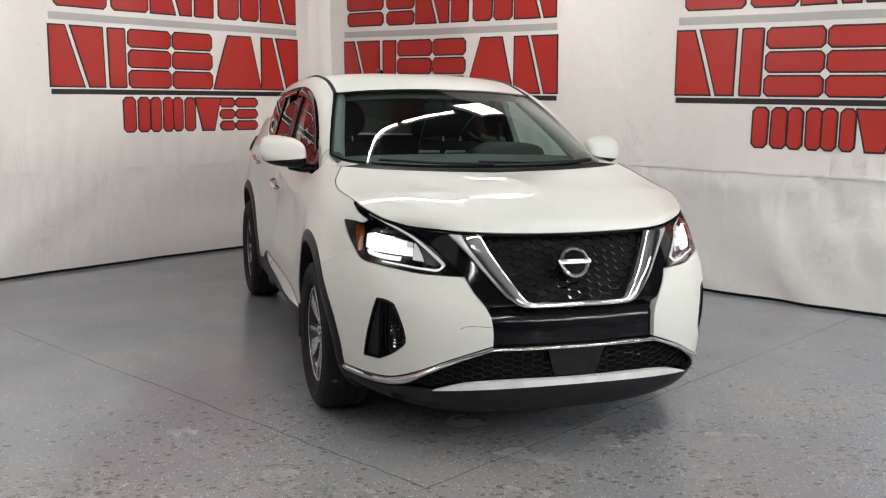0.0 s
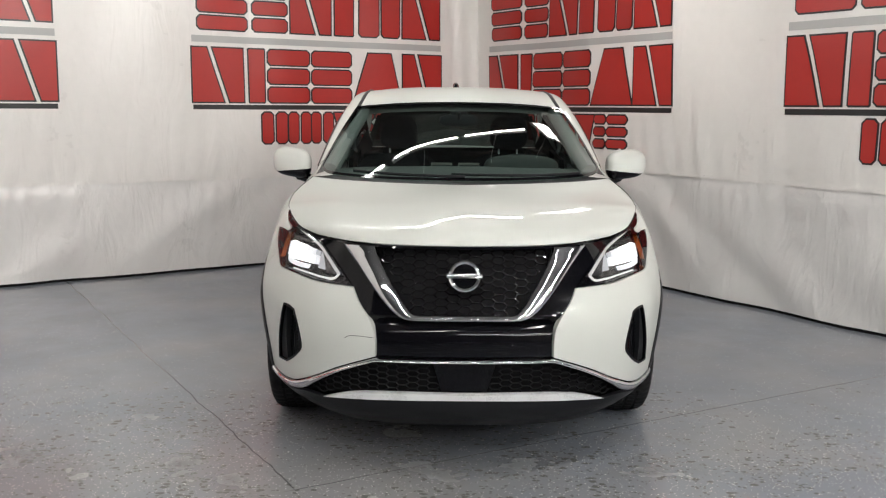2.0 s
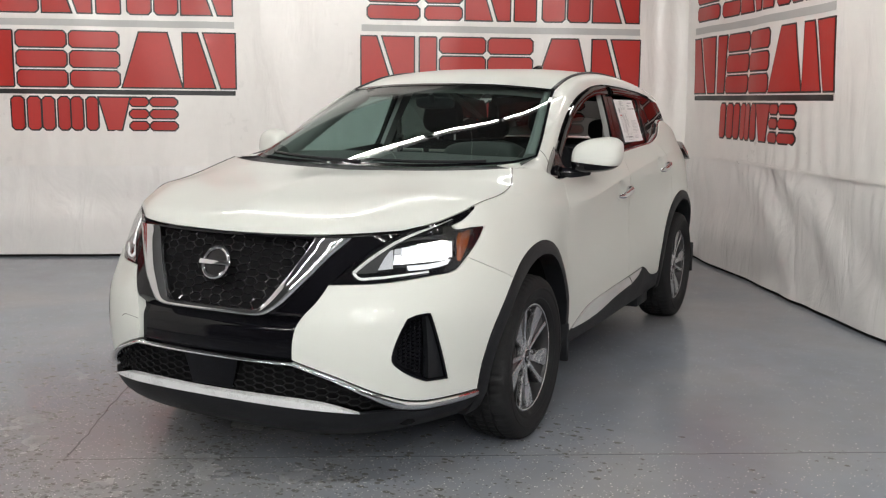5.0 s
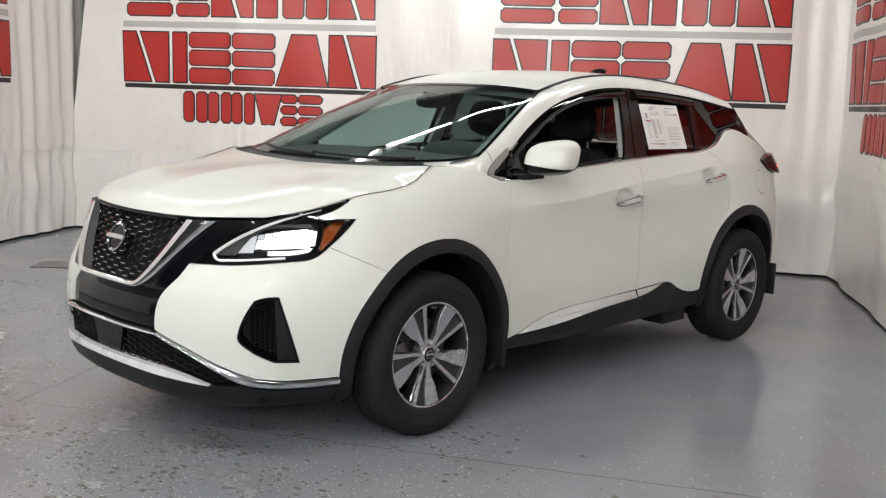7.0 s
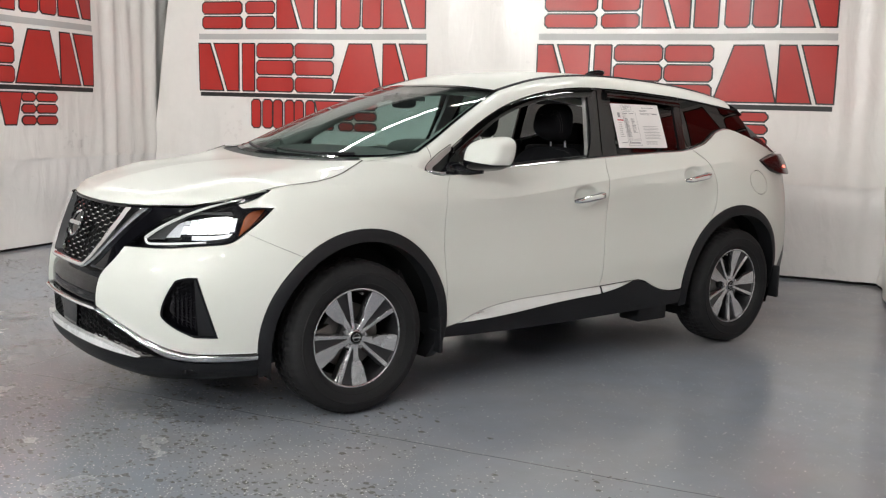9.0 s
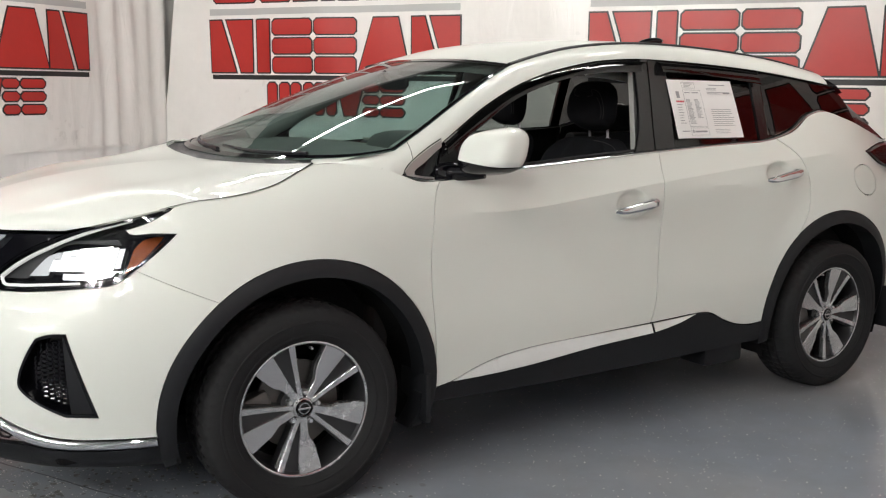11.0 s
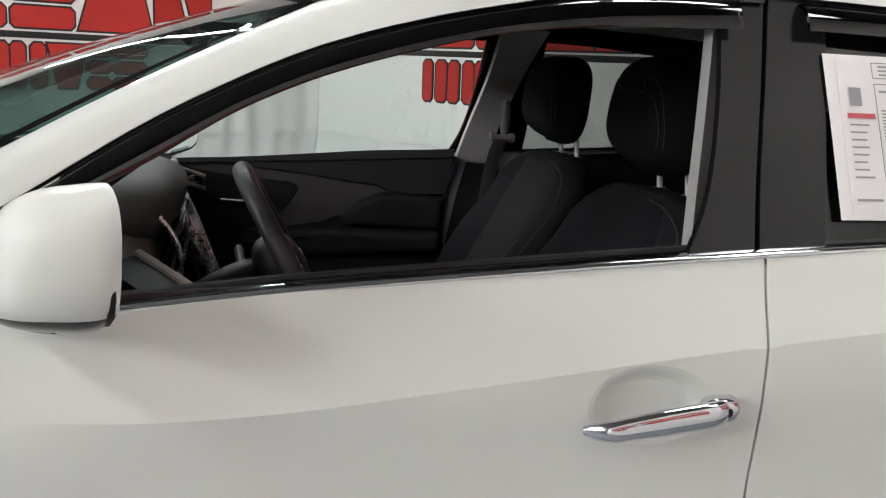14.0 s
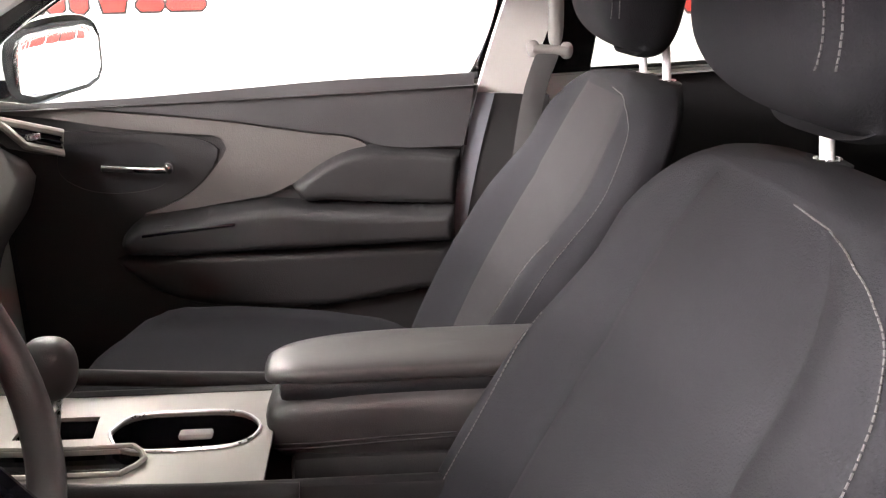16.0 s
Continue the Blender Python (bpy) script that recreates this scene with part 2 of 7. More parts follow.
# ---- shape of the car: smooth curves and surfaces, x ahead, y to the car's left, z up ----
def pchip(xs, ys, x):
    """Monotone cubic through (xs, ys) at the places x."""
    xs, ys, x = np.asarray(xs, float), np.asarray(ys, float), np.clip(np.asarray(x, float), xs[0], xs[-1])
    h = np.diff(xs)
    d = np.diff(ys) / h
    m = np.zeros_like(xs)
    m[0], m[-1] = d[0], d[-1]
    for i in range(1, len(xs) - 1):
        if d[i - 1] * d[i] > 0:
            w1, w2 = 2 * h[i] + h[i - 1], h[i] + 2 * h[i - 1]
            m[i] = (w1 + w2) / (w1 / d[i - 1] + w2 / d[i])
    k = np.clip(np.searchsorted(xs, x, side="right") - 1, 0, len(h) - 1)
    t = (x - xs[k]) / h[k]
    return ((1 + 2 * t) * (1 - t) ** 2 * ys[k] + t * (1 - t) ** 2 * h[k] * m[k]
            + t * t * (3 - 2 * t) * ys[k + 1] + t * t * (t - 1) * h[k] * m[k + 1])


def spline(pts, step=0.02):
    """A smooth curve through points, sampled about every step."""
    p = np.asarray(pts, float)
    if len(p) == 2:
        n = max(1, int(np.ceil(np.linalg.norm(p[1] - p[0]) / step)))
        return p[0] + (p[1] - p[0]) * np.linspace(0, 1, n + 1)[:, None]
    u = np.r_[0, np.cumsum(np.maximum(np.linalg.norm(np.diff(p, axis=0), axis=1), 1e-6) ** 0.7)]
    m = np.zeros_like(p)
    m[1:-1] = ((p[1:-1] - p[:-2]) / (u[1:-1] - u[:-2])[:, None] * (u[2:] - u[1:-1])[:, None]
               + (p[2:] - p[1:-1]) / (u[2:] - u[1:-1])[:, None] * (u[1:-1] - u[:-2])[:, None]) / (u[2:] - u[:-2])[:, None]
    m[0] = (p[1] - p[0]) / (u[1] - u[0]) * 1.5 - m[1] / 2
    m[-1] = (p[-1] - p[-2]) / (u[-1] - u[-2]) * 1.5 - m[-2] / 2
    out = [p[:1]]
    for i in range(len(p) - 1):
        h = u[i + 1] - u[i]
        n = max(1, int(np.ceil(np.linalg.norm(p[i + 1] - p[i]) / step)))
        t = (np.arange(1, n + 1) / n)[:, None]
        out.append((1 + 2 * t) * (1 - t) ** 2 * p[i] + t * (1 - t) ** 2 * h * m[i]
                   + t * t * (3 - 2 * t) * p[i + 1] + t * t * (t - 1) * h * m[i + 1])
    return np.concatenate(out)


def resample(pts, n):
    """n + 1 points at even steps along a polyline."""
    p = np.asarray(pts, float)
    s = np.r_[0, np.cumsum(np.linalg.norm(np.diff(p, axis=0), axis=1))]
    return np.stack([np.interp(np.linspace(0, s[-1], n + 1), s, p[:, k]) for k in range(p.shape[1])], 1)


# the outline seen from above, from the nose round the corner and along the side to the tail
PLAN = spline([(2.50, 0), (2.49, 0.22), (2.455, 0.42), (2.375, 0.59), (2.25, 0.715), (2.08, 0.82), (1.88, 0.89), (1.62, 0.925),
               (1.35, 0.932), (0.9, 0.915), (0.3, 0.905), (-0.4, 0.908), (-0.95, 0.92), (-1.4, 0.93), (-1.75, 0.905),
               (-2.05, 0.82), (-2.27, 0.68), (-2.40, 0.45), (-2.44, 0.2), (-2.45, 0)], 0.01)
PLAN_S = np.r_[0, np.cumsum(np.linalg.norm(np.diff(PLAN, axis=0), axis=1))]
_tan = np.gradient(PLAN, PLAN_S, axis=0)
PLAN_N = np.stack([_tan[:, 1], -_tan[:, 0]], 1) / np.linalg.norm(_tan, axis=1)[:, None]


def s_at(x):
    """The way along the outline at which the side stands at x."""
    return np.interp(-np.asarray(x, float), -PLAN[:, 0], PLAN_S)


# how far the skin stands out of the outline, at heights, for stations along it (by x of the outline)
HEIGHT = [0.18, 0.27, 0.34, 0.44, 0.55, 0.66, 0.76, 0.86, 0.93, 0.98, 1.03, 1.08, 1.13, 1.2, 1.3, 1.42]
SKIN = [
    (2.50, [-0.14, -0.035, -0.015, -0.012, -0.004, -0.016, -0.055, -0.095, -0.125, -0.145, -0.2, -0.27, -0.34, -0.42, -0.48, -0.54]),
    (2.40, [-0.1376, -0.034, -0.014, -0.008, 0.0, -0.012, -0.049, -0.094, -0.124, -0.144, -0.194, -0.264, -0.334, -0.414, -0.474, -0.534]),
    (2.25, [-0.1314, -0.0398, -0.0036, 0.0102, 0.0166, 0.011, -0.022, -0.077, -0.112, -0.142, -0.177, -0.227, -0.297, -0.3778, -0.439, -0.499]),
    (2.05, [-0.1268, -0.0388, -0.0028, 0.0116, 0.0228, 0.026, 0.012, -0.023, -0.048, -0.073, -0.103, -0.148, -0.218, -0.3004, -0.364, -0.424]),
    (1.80, [-0.1142, -0.037, -0.001, 0.018, 0.031, 0.037, 0.031, 0.012, -0.008, -0.028, -0.053, -0.088, -0.153, -0.237, -0.303, -0.363]),
    (1.40, [-0.0984, -0.046, -0.026, -0.008, 0.004, 0.0104, 0.0108, 0.0064, -0.002, -0.0116, -0.0254, -0.0496, -0.099, -0.1912, -0.2536, -0.3136]),
    (0.95, [-0.09, -0.04, -0.024, -0.012, -0.006, -0.01, -0.014, -0.015, -0.014, -0.016, -0.03, -0.05, -0.072, -0.11, -0.17, -0.23]),
    (0.30, [-0.07, -0.03, -0.014, -0.004, -0.004, -0.013, -0.022, -0.025, -0.02, -0.016, -0.03, -0.052, -0.072, -0.1, -0.16, -0.22]),
    (-0.6, [-0.07, -0.03, -0.014, -0.004, -0.004, -0.014, -0.024, -0.028, -0.026, -0.022, -0.02, -0.034, -0.06, -0.092, -0.14, -0.19]),
    (-1.4, [-0.09, -0.05, -0.03, -0.012, 0.0, 0.004, 0.0, -0.01, -0.02, -0.026, -0.032, -0.04, -0.055, -0.088, -0.14, -0.205]),
    (-2.0, [-0.1, -0.05, -0.03, -0.012, -0.004, -0.002, -0.004, -0.012, -0.02, -0.028, -0.036, -0.05, -0.07, -0.11, -0.15, -0.21]),
    (-2.45, [-0.1, -0.05, -0.03, -0.012, -0.004, -0.01, -0.03, -0.05, -0.065, -0.08, -0.09, -0.1, -0.12, -0.15, -0.2, -0.26]),
]
SKIN_S = [float(s_at(x)) for x, _ in SKIN]


# the crease that runs along the doors: way along the outline, height
CREASE = spline([(2.25, 1.005), (2.45, 0.992), (2.62, 0.996), (2.907, 1.021), (3.257, 1.058), (3.60, 1.089), (3.936, 1.117), (4.45, 1.158), (4.75, 1.178)], 0.03)


def crease(s, z):
    """Under the crease the side steps in; above it the shoulder leans away."""
    zc = np.interp(s, CREASE[:, 0], CREASE[:, 1])
    fade = np.clip((s - 2.25) / 0.35, 0, 1) * np.clip((4.75 - s) / 0.5, 0, 1)
    fade = fade * fade * (3 - 2 * fade)
    d = zc - z
    under = -0.013 * (1 - np.exp(-np.maximum(d, 0) / 0.035)) * np.exp(-np.maximum(d, 0) / 0.22)
    over = -0.10 * np.maximum(-d, 0) * np.exp(-np.maximum(-d, 0) / 0.10)
    return fade * (under + over)


def swell(s, z):
    """The wings swell in a broad lip round both wheel arches."""
    d = 0.0
    for x in (1.4125, -1.4125):
        r = np.hypot(s - s_at(x), z - 0.365)
        d = d + 0.007 * np.clip(1 - (r - 0.519) / 0.10, 0, 1) * np.clip((z - 0.45) / 0.25, 0, 1)
    return d


def skin(s, z, out=0.0):
    """Points of the car's lower body at the way s along the outline and the height z, moved out by some metres."""
    s, z = np.asarray(s, float), np.asarray(z, float)
    side, s = np.where(s < 0, -1.0, 1.0), np.abs(s)
    off = np.array([pchip(HEIGHT, row, z) for _, row in SKIN])
    k = np.clip(np.searchsorted(SKIN_S, s, side="right") - 1, 0, len(SKIN) - 2)
    a = np.array(SKIN_S)
    t = np.clip((s - a[k]) / (a[k + 1] - a[k]), 0, 1)
    t = t * t * (3 - 2 * t) * 0.5 + t * 0.5
    n = np.arange(len(s))
    d = off[k, n] * (1 - t) + off[k + 1, n] * t + crease(s, z) + swell(s, z) + out
    x, y = np.interp(s, PLAN_S, PLAN[:, 0]), np.interp(s, PLAN_S, PLAN[:, 1])
    nx, ny = np.interp(s, PLAN_S, PLAN_N[:, 0]), np.interp(s, PLAN_S, PLAN_N[:, 1])
    return np.stack([x + nx * d, side * (y + ny * d), z], 1)


def glass_y(x, z, out=0.0):
    """How far out the side windows and their pillars stand."""
    x, z = np.asarray(x, float), np.asarray(z, float)
    return 0.805 - 0.30 * (z - 1.18) - 0.10 * np.maximum(z - 1.3, 0) ** 2 - 0.012 * (x + 0.3) ** 2 - 0.05 * np.maximum(-x - 1.0, 0) ** 2 + out


def upper(x, z, out=0.0):
    x, z = np.asarray(x, float), np.asarray(z, float)
    return np.stack([x, glass_y(x, z, out), z], 1)

# ---- mesh helpers ----
from mathutils import geometry


def mesh(name, verts, faces, mat, sharp=38):
    me = bpy.data.meshes.new(name)
    me.from_pydata([tuple(map(float, v)) for v in verts], [], [tuple(int(i) for i in f) for f in faces])
    me.polygons.foreach_set("use_smooth", [True] * len(me.polygons))
    me.set_sharp_from_angle(angle=radians(sharp))
    if mat:
        me.materials.append(mat)
    me.update()
    return me


def part(name, data, parent=None, label="", mat=None, sharp=38):
    """One mesh object under a thing or a part. data: a mesh, a bmesh, or (verts, faces)."""
    if isinstance(data, tuple):
        data = mesh(name, data[0], data[1], mat, sharp)
    elif isinstance(data, bmesh.types.BMesh):
        me = bpy.data.meshes.new(name)
        data.to_mesh(me)
        data.free()
        me.polygons.foreach_set("use_smooth", [True] * len(me.polygons))
        me.set_sharp_from_angle(angle=radians(sharp))
        me.materials.append(mat)
        data = me
    ob = new(name, data)
    # no deeper than thing, part, sub-part
    while parent and parent.parent and parent.parent.parent:
        parent = parent.parent
    if parent:
        ob.parent = parent
    return tagged(ob, label) if label else ob


def join(*pieces):
    """Several (verts, faces) as one."""
    V, F, n = [], [], 0
    for v, f in pieces:
        V.extend(map(tuple, np.asarray(v, float)))
        F.extend([tuple(i + n for i in q) for q in f])
        n += len(v)
    return V, F


def moved(piece, m):
    return [tuple(m @ Vector(v)) for v in piece[0]], piece[1]


def mirrored(piece):
    return [(v[0], -v[1], v[2]) for v in piece[0]], [tuple(reversed(f)) for f in piece[1]]


def inside(loops, p):
    """Whether points lie within loops, by even and odd."""
    hit = np.zeros(len(p), bool)
    for q in loops:
        a, b = q, np.roll(q, -1, axis=0)
        for (x0, y0), (x1, y1) in zip(a, b):
            if y0 == y1:
                continue
            c = (p[:, 1] >= min(y0, y1)) & (p[:, 1] < max(y0, y1))
            hit ^= c & (p[:, 0] < x0 + (p[:, 1] - y0) * (x1 - x0) / (y1 - y0))
    return hit


def outline(segs, step=0.02):
    """A closed outline out of smooth runs that meet in corners."""
    out = []
    for k, seg in enumerate(segs):
        c = spline(seg, step)
        if out and np.linalg.norm(c[0] - out[-1]) < 1e-5:
            c = c[1:]
        out.extend(c)
    if np.linalg.norm(out[0] - out[-1]) < 1e-5:
        out.pop()
    return np.array(out)


def shrunk(loop, d):
    """A closed loop drawn in by d."""
    if not d:
        return loop
    a = loop - np.roll(loop, 1, axis=0)
    b = np.roll(loop, -1, axis=0) - loop
    area = (loop[:, 0] * np.roll(loop[:, 1], -1) - loop[:, 1] * np.roll(loop[:, 0], -1)).sum()
    sg = 1 if area > 0 else -1
    na, nb = (np.stack([-v[:, 1], v[:, 0]], 1) / np.maximum(np.linalg.norm(v, axis=1), 1e-9)[:, None] for v in (a, b))
    n = na + nb
    n /= np.maximum((n * n).sum(1), 0.6)[:, None] / 2
    return loop + sg * d * n


def sheet(loops, place, step=0.04, depth=0.008, out=0.0, flip=False, lines=()):
    """A curved plate: loops in the plane (first the rim, then holes) laid on the surface place(u, v, out), with turned-in rims."""
    pts = np.concatenate(loops)
    edges, n = [], 0
    for q in loops:
        edges += [(n + i, n + (i + 1) % len(q)) for i in range(len(q))]
        n += len(q)
    rim_n = len(pts)
    for q in lines:
        q = q[inside(loops, q)]
        q = q[[np.min(((pts[:rim_n] - p) ** 2).sum(1)) > 0.008 ** 2 for p in q]] if len(q) else q
        if len(q) > 1:
            edges += [(len(pts) + i, len(pts) + i + 1) for i in range(len(q) - 1)]
            pts = np.concatenate([pts, q])
    lo, hi = pts.min(0), pts.max(0)
    gx, gy = np.meshgrid(np.arange(lo[0] + step / 2, hi[0], step), np.arange(lo[1] + step / 2, hi[1], step))
    gx = gx + (np.arange(len(gx)) % 2)[:, None] * step / 2
    g = np.stack([gx.ravel(), gy.ravel()], 1)
    if len(g):
        g = g[inside(loops, g)]
    if len(g):
        near = np.array([np.min(((pts - q) ** 2).sum(1)) for q in g])
        g = g[near > (0.45 * step) ** 2]
    allp = np.concatenate([pts, g]) if len(g) else pts
    v2, _, f2, *_ = geometry.delaunay_2d_cdt([Vector(p) for p in allp], edges, [], 0, 1e-7)
    v2 = np.array([tuple(v) for v in v2])
    f2 = [tuple(f) for f in f2]
    c = np.array([v2[list(f)].mean(0) for f in f2])
    f2 = [f for f, k in zip(f2, inside(loops, c)) if k]
    fixed = []
    for f in f2:
        a, b, d = v2[list(f)][:3]
        fixed.append(f if ((b - a)[0] * (d - a)[1] - (b - a)[1] * (d - a)[0]) > 0 else tuple(reversed(f)))
    f2 = fixed
    V = place(v2[:, 0], v2[:, 1], out)
    F = list(f2)
    if depth:
        count = {}
        for f in f2:
            for i, j in zip(f, f[1:] + f[:1]):
                count[(i, j)] = 1
        rim = [e for e in count if (e[1], e[0]) not in count]
        ids = sorted({i for e in rim for i in e})
        W = place(v2[ids, 0], v2[ids, 1], out - depth)
        at = {i: len(V) + k for k, i in enumerate(ids)}
        V = np.concatenate([V, W])
        F += [(j, i, at[i], at[j]) for i, j in rim]
    if flip:
        F = [tuple(reversed(f)) for f in F]
    return [tuple(p) for p in V], F


def grid_faces(n, m, close_u=False, close_v=False):
    """Faces of an (n x m) grid of vertices, row by row."""
    F = []
    for i in range(n if close_u else n - 1):
        for j in range(m if close_v else m - 1):
            a, b = (i % n) * m, ((i + 1) % n) * m
            F.append((a + j, a + (j + 1) % m, b + (j + 1) % m, b + j))
    return F


def coons(c0, c1, d0, d1, n, m, bump=None):
    """A patch between curves c0, c1 (along u) and d0, d1 (along v). bump(u, v): added offsets."""
    c0, c1, d0, d1 = resample(c0, n), resample(c1, n), resample(d0, m), resample(d1, m)
    u, v = np.linspace(0, 1, n + 1)[None, :, None], np.linspace(0, 1, m + 1)[:, None, None]
    P = ((1 - v) * c0[None] + v * c1[None] + (1 - u) * d0[:, None] + u * d1[:, None]
         - ((1 - u) * (1 - v) * c0[0] + u * (1 - v) * c0[-1] + (1 - u) * v * c1[0] + u * v * c1[-1]))
    if bump:
        P = P + bump(u[..., 0], v[..., 0])
    return P


def full_width(P):
    """A half patch P[v, u] whose u starts at the middle line, with its mirror image: (verts, faces)."""
    Q = P[:, ::-1].copy()
    Q[..., 1] *= -1
    G = np.concatenate([Q[:, :-1], P], axis=1)
    return [tuple(p) for p in G.reshape(-1, 3)], grid_faces(G.shape[0], G.shape[1])


def patch(P):
    return [tuple(p) for p in P.reshape(-1, 3)], grid_faces(P.shape[0], P.shape[1])


def thick(piece, d):
    """A shell of thickness d under a sheet of (verts, faces)."""
    bm = bmesh.new()
    vs = [bm.verts.new(v) for v in piece[0]]
    for f in piece[1]:
        bm.faces.new([vs[i] for i in f])
    bm.normal_update()
    bmesh.ops.solidify(bm, geom=bm.faces[:], thickness=d)
    bm.verts.index_update()
    out = [tuple(v.co) for v in bm.verts], [tuple(v.index for v in f.verts) for f in bm.faces]
    bm.free()
    return out


def tube(path, radius, n=8, squash=1.0, cap=True, up=(0, 0, 1)):
    """A round bar along a path; radius a number or one a point; squash flattens it along its side."""
    p = np.asarray(path, float)
    r = np.broadcast_to(radius, (len(p),))
    t = np.gradient(p, axis=0)
    t /= np.maximum(np.linalg.norm(t, axis=1), 1e-9)[:, None]
    side = np.cross(t, np.asarray(up, float))
    bad = np.linalg.norm(side, axis=1) < 1e-4
    side[bad] = np.cross(t[bad], (1, 0.1, 0))
    side /= np.linalg.norm(side, axis=1)[:, None]
    nor = np.cross(side, t)
    a = np.linspace(0, 2 * np.pi, n, endpoint=False)
    V = p[:, None] + r[:, None, None] * (np.cos(a)[None, :, None] * side[:, None] * squash + np.sin(a)[None, :, None] * nor[:, None])
    F = grid_faces(len(p), n, close_v=True)
    if cap:
        F += [tuple(range(n - 1, -1, -1)), tuple((len(p) - 1) * n + i for i in range(n))]
    return [tuple(v) for v in V.reshape(-1, 3)], F


def lathe(profile, n=64, arc=2 * math.pi):
    """A profile of (radius, along) turned about the y axis."""
    full = abs(arc - 2 * math.pi) < 1e-6
    a = np.linspace(0, arc, n, endpoint=not full)
    pr = np.asarray(profile, float)
    V = np.stack([pr[None, :, 0] * np.cos(a)[:, None], np.broadcast_to(pr[None, :, 1], (n, len(pr))), pr[None, :, 0] * np.sin(a)[:, None]], -1)
    return [tuple(v) for v in V.reshape(-1, 3)], grid_faces(n, len(pr), close_u=full)


def block(lo, hi, bevel=0.01, segs=2):
    """A box between two corners with rounded edges."""
    lo, hi = Vector(lo), Vector(hi)
    bm = bmesh.new()
    bmesh.ops.create_cube(bm, size=1)
    for v in bm.verts:
        v.co = Vector(((lo[k] + hi[k]) / 2 + v.co[k] * (hi[k] - lo[k]) for k in range(3)))
    if bevel:
        bmesh.ops.bevel(bm, geom=bm.edges[:], offset=bevel, segments=segs, profile=0.5, affect="EDGES")
    bm.verts.index_update()
    out = [tuple(v.co) for v in bm.verts], [tuple(v.index for v in f.verts) for f in bm.faces]
    bm.free()
    return out


def pillow(centre, half, power=2.6, n=24, m=14, shape=None):
    """A soft box: a rounded body of given half sizes. shape(unit point) may bend it."""
    a, b = np.linspace(-np.pi, np.pi, n, endpoint=False), np.linspace(-np.pi / 2, np.pi / 2, m)
    e = 2.0 / power

    def pw(x):
        return np.sign(x) * np.abs(x) ** e

    A, B = np.meshgrid(a, b, indexing="ij")
    U = np.stack([pw(np.cos(B)) * pw(np.cos(A)), pw(np.cos(B)) * pw(np.sin(A)), pw(np.sin(B))], -1).reshape(-1, 3)
    P = U * np.asarray(half, float)
    if shape:
        P = shape(U, P)
    return [tuple(v) for v in P + np.asarray(centre, float)], grid_faces(n, m, close_u=True)


def prism(poly, y0, y1, bevel=0.0):
    """A plate with its outline in the x-z plane between two depths along y."""
    bm = bmesh.new()
    vs = [bm.verts.new((x, y0, z)) for x, z in poly]
    f = bm.faces.new(vs)
    r = bmesh.ops.extrude_face_region(bm, geom=[f])
    for v in (g for g in r["geom"] if isinstance(g, bmesh.types.BMVert)):
        v.co.y = y1
    bmesh.ops.recalc_face_normals(bm, faces=bm.faces[:])
    if bevel:
        bmesh.ops.bevel(bm, geom=bm.edges[:], offset=bevel, segments=2, profile=0.5, affect="EDGES")
    bm.verts.index_update()
    out = [tuple(v.co) for v in bm.verts], [tuple(v.index for v in f2.verts) for f2 in bm.faces]
    bm.free()
    return out

# ---- the room ----
SEAMS = {"back": 0.86, "right": 0.99, "left": 0.86}


def hang(wall):
    """The surface of a hanging banner: (along, height, out) on the back, right or left wall, with soft folds."""
    def place(u, v, out=0.0):
        u, v = np.asarray(u, float), np.asarray(v, float)
        ph = {"back": 0.0, "right": 2.1, "left": 4.4}[wall]
        w = (0.010 * np.sin(2.3 * u + ph + 0.6 * np.sin(1.7 * v)) + 0.006 * np.sin(5.1 * u + 1.3 * v + ph)
             + 0.004 * np.sin(11 * u - 2.6 * v + 3 * ph)) * (0.8 + 0.4 * v)
        if wall == "back":
            w = w + np.clip((0.62 - u) / 0.3, 0, 1) * 0.009 * np.sin(2 * np.pi * u / 0.21 + 0.5 * np.sin(1.4 * v))
        # the upper sheet gathers a little above the seam
        up = np.maximum(v - SEAMS[wall], 0)
        w = w + (v > SEAMS[wall]) * 0.010 * np.sin(31 * u + 2.6 * np.sin(1.9 * u + ph) + 4 * v) * np.clip(up / 0.06, 0, 1) * np.exp(-up / 0.32) * (0.3 + 0.7 * np.sin(0.9 * u + ph) ** 2)
        # the skirt hangs slack and crumples under the seam
        sk = np.clip((SEAMS[wall] - v) / 0.12, 0, 1)
        w = w + sk * (0.015 * np.sin(4.3 * u + 2.6 * np.sin(4.1 * v + 1.3 * u) + ph) + 0.006 * np.sin(9 * u + 3.5 * np.sin(2.3 * u) + 9 * v) * np.sin(1.1 * u + ph) ** 2 + 0.010 * np.sin(38 * u + 4 * np.sin(3.7 * u) + 5 * v) * (0.25 + 0.75 * np.sin(1.7 * u + 2 * ph) ** 2) * np.exp(-np.maximum(SEAMS[wall] - v, 0) / 0.22))
        if wall == "left":
            k = np.clip((1.05 - u) / 0.15, 0, 1)
            w = w + k * (0.014 * np.sin(2 * np.pi * u / 0.23 + 0.4 * np.sin(1.2 * v)) + 0.009 * np.sin(2 * np.pi * u / 0.37 + 1.1))
        d = 0.03 + w + out
        if wall == "back":
            a, b = u, d
        elif wall == "right":
            a, b = d, u
        else:
            a, b = 7.66 - d, u
        c, A, B = np.array(CORNER), np.array(A_DIR), np.array(B_DIR)
        p = c + np.multiply.outer(a, A) + np.multiply.outer(b, B)
        p[:, 2] = v
        return p
    return place


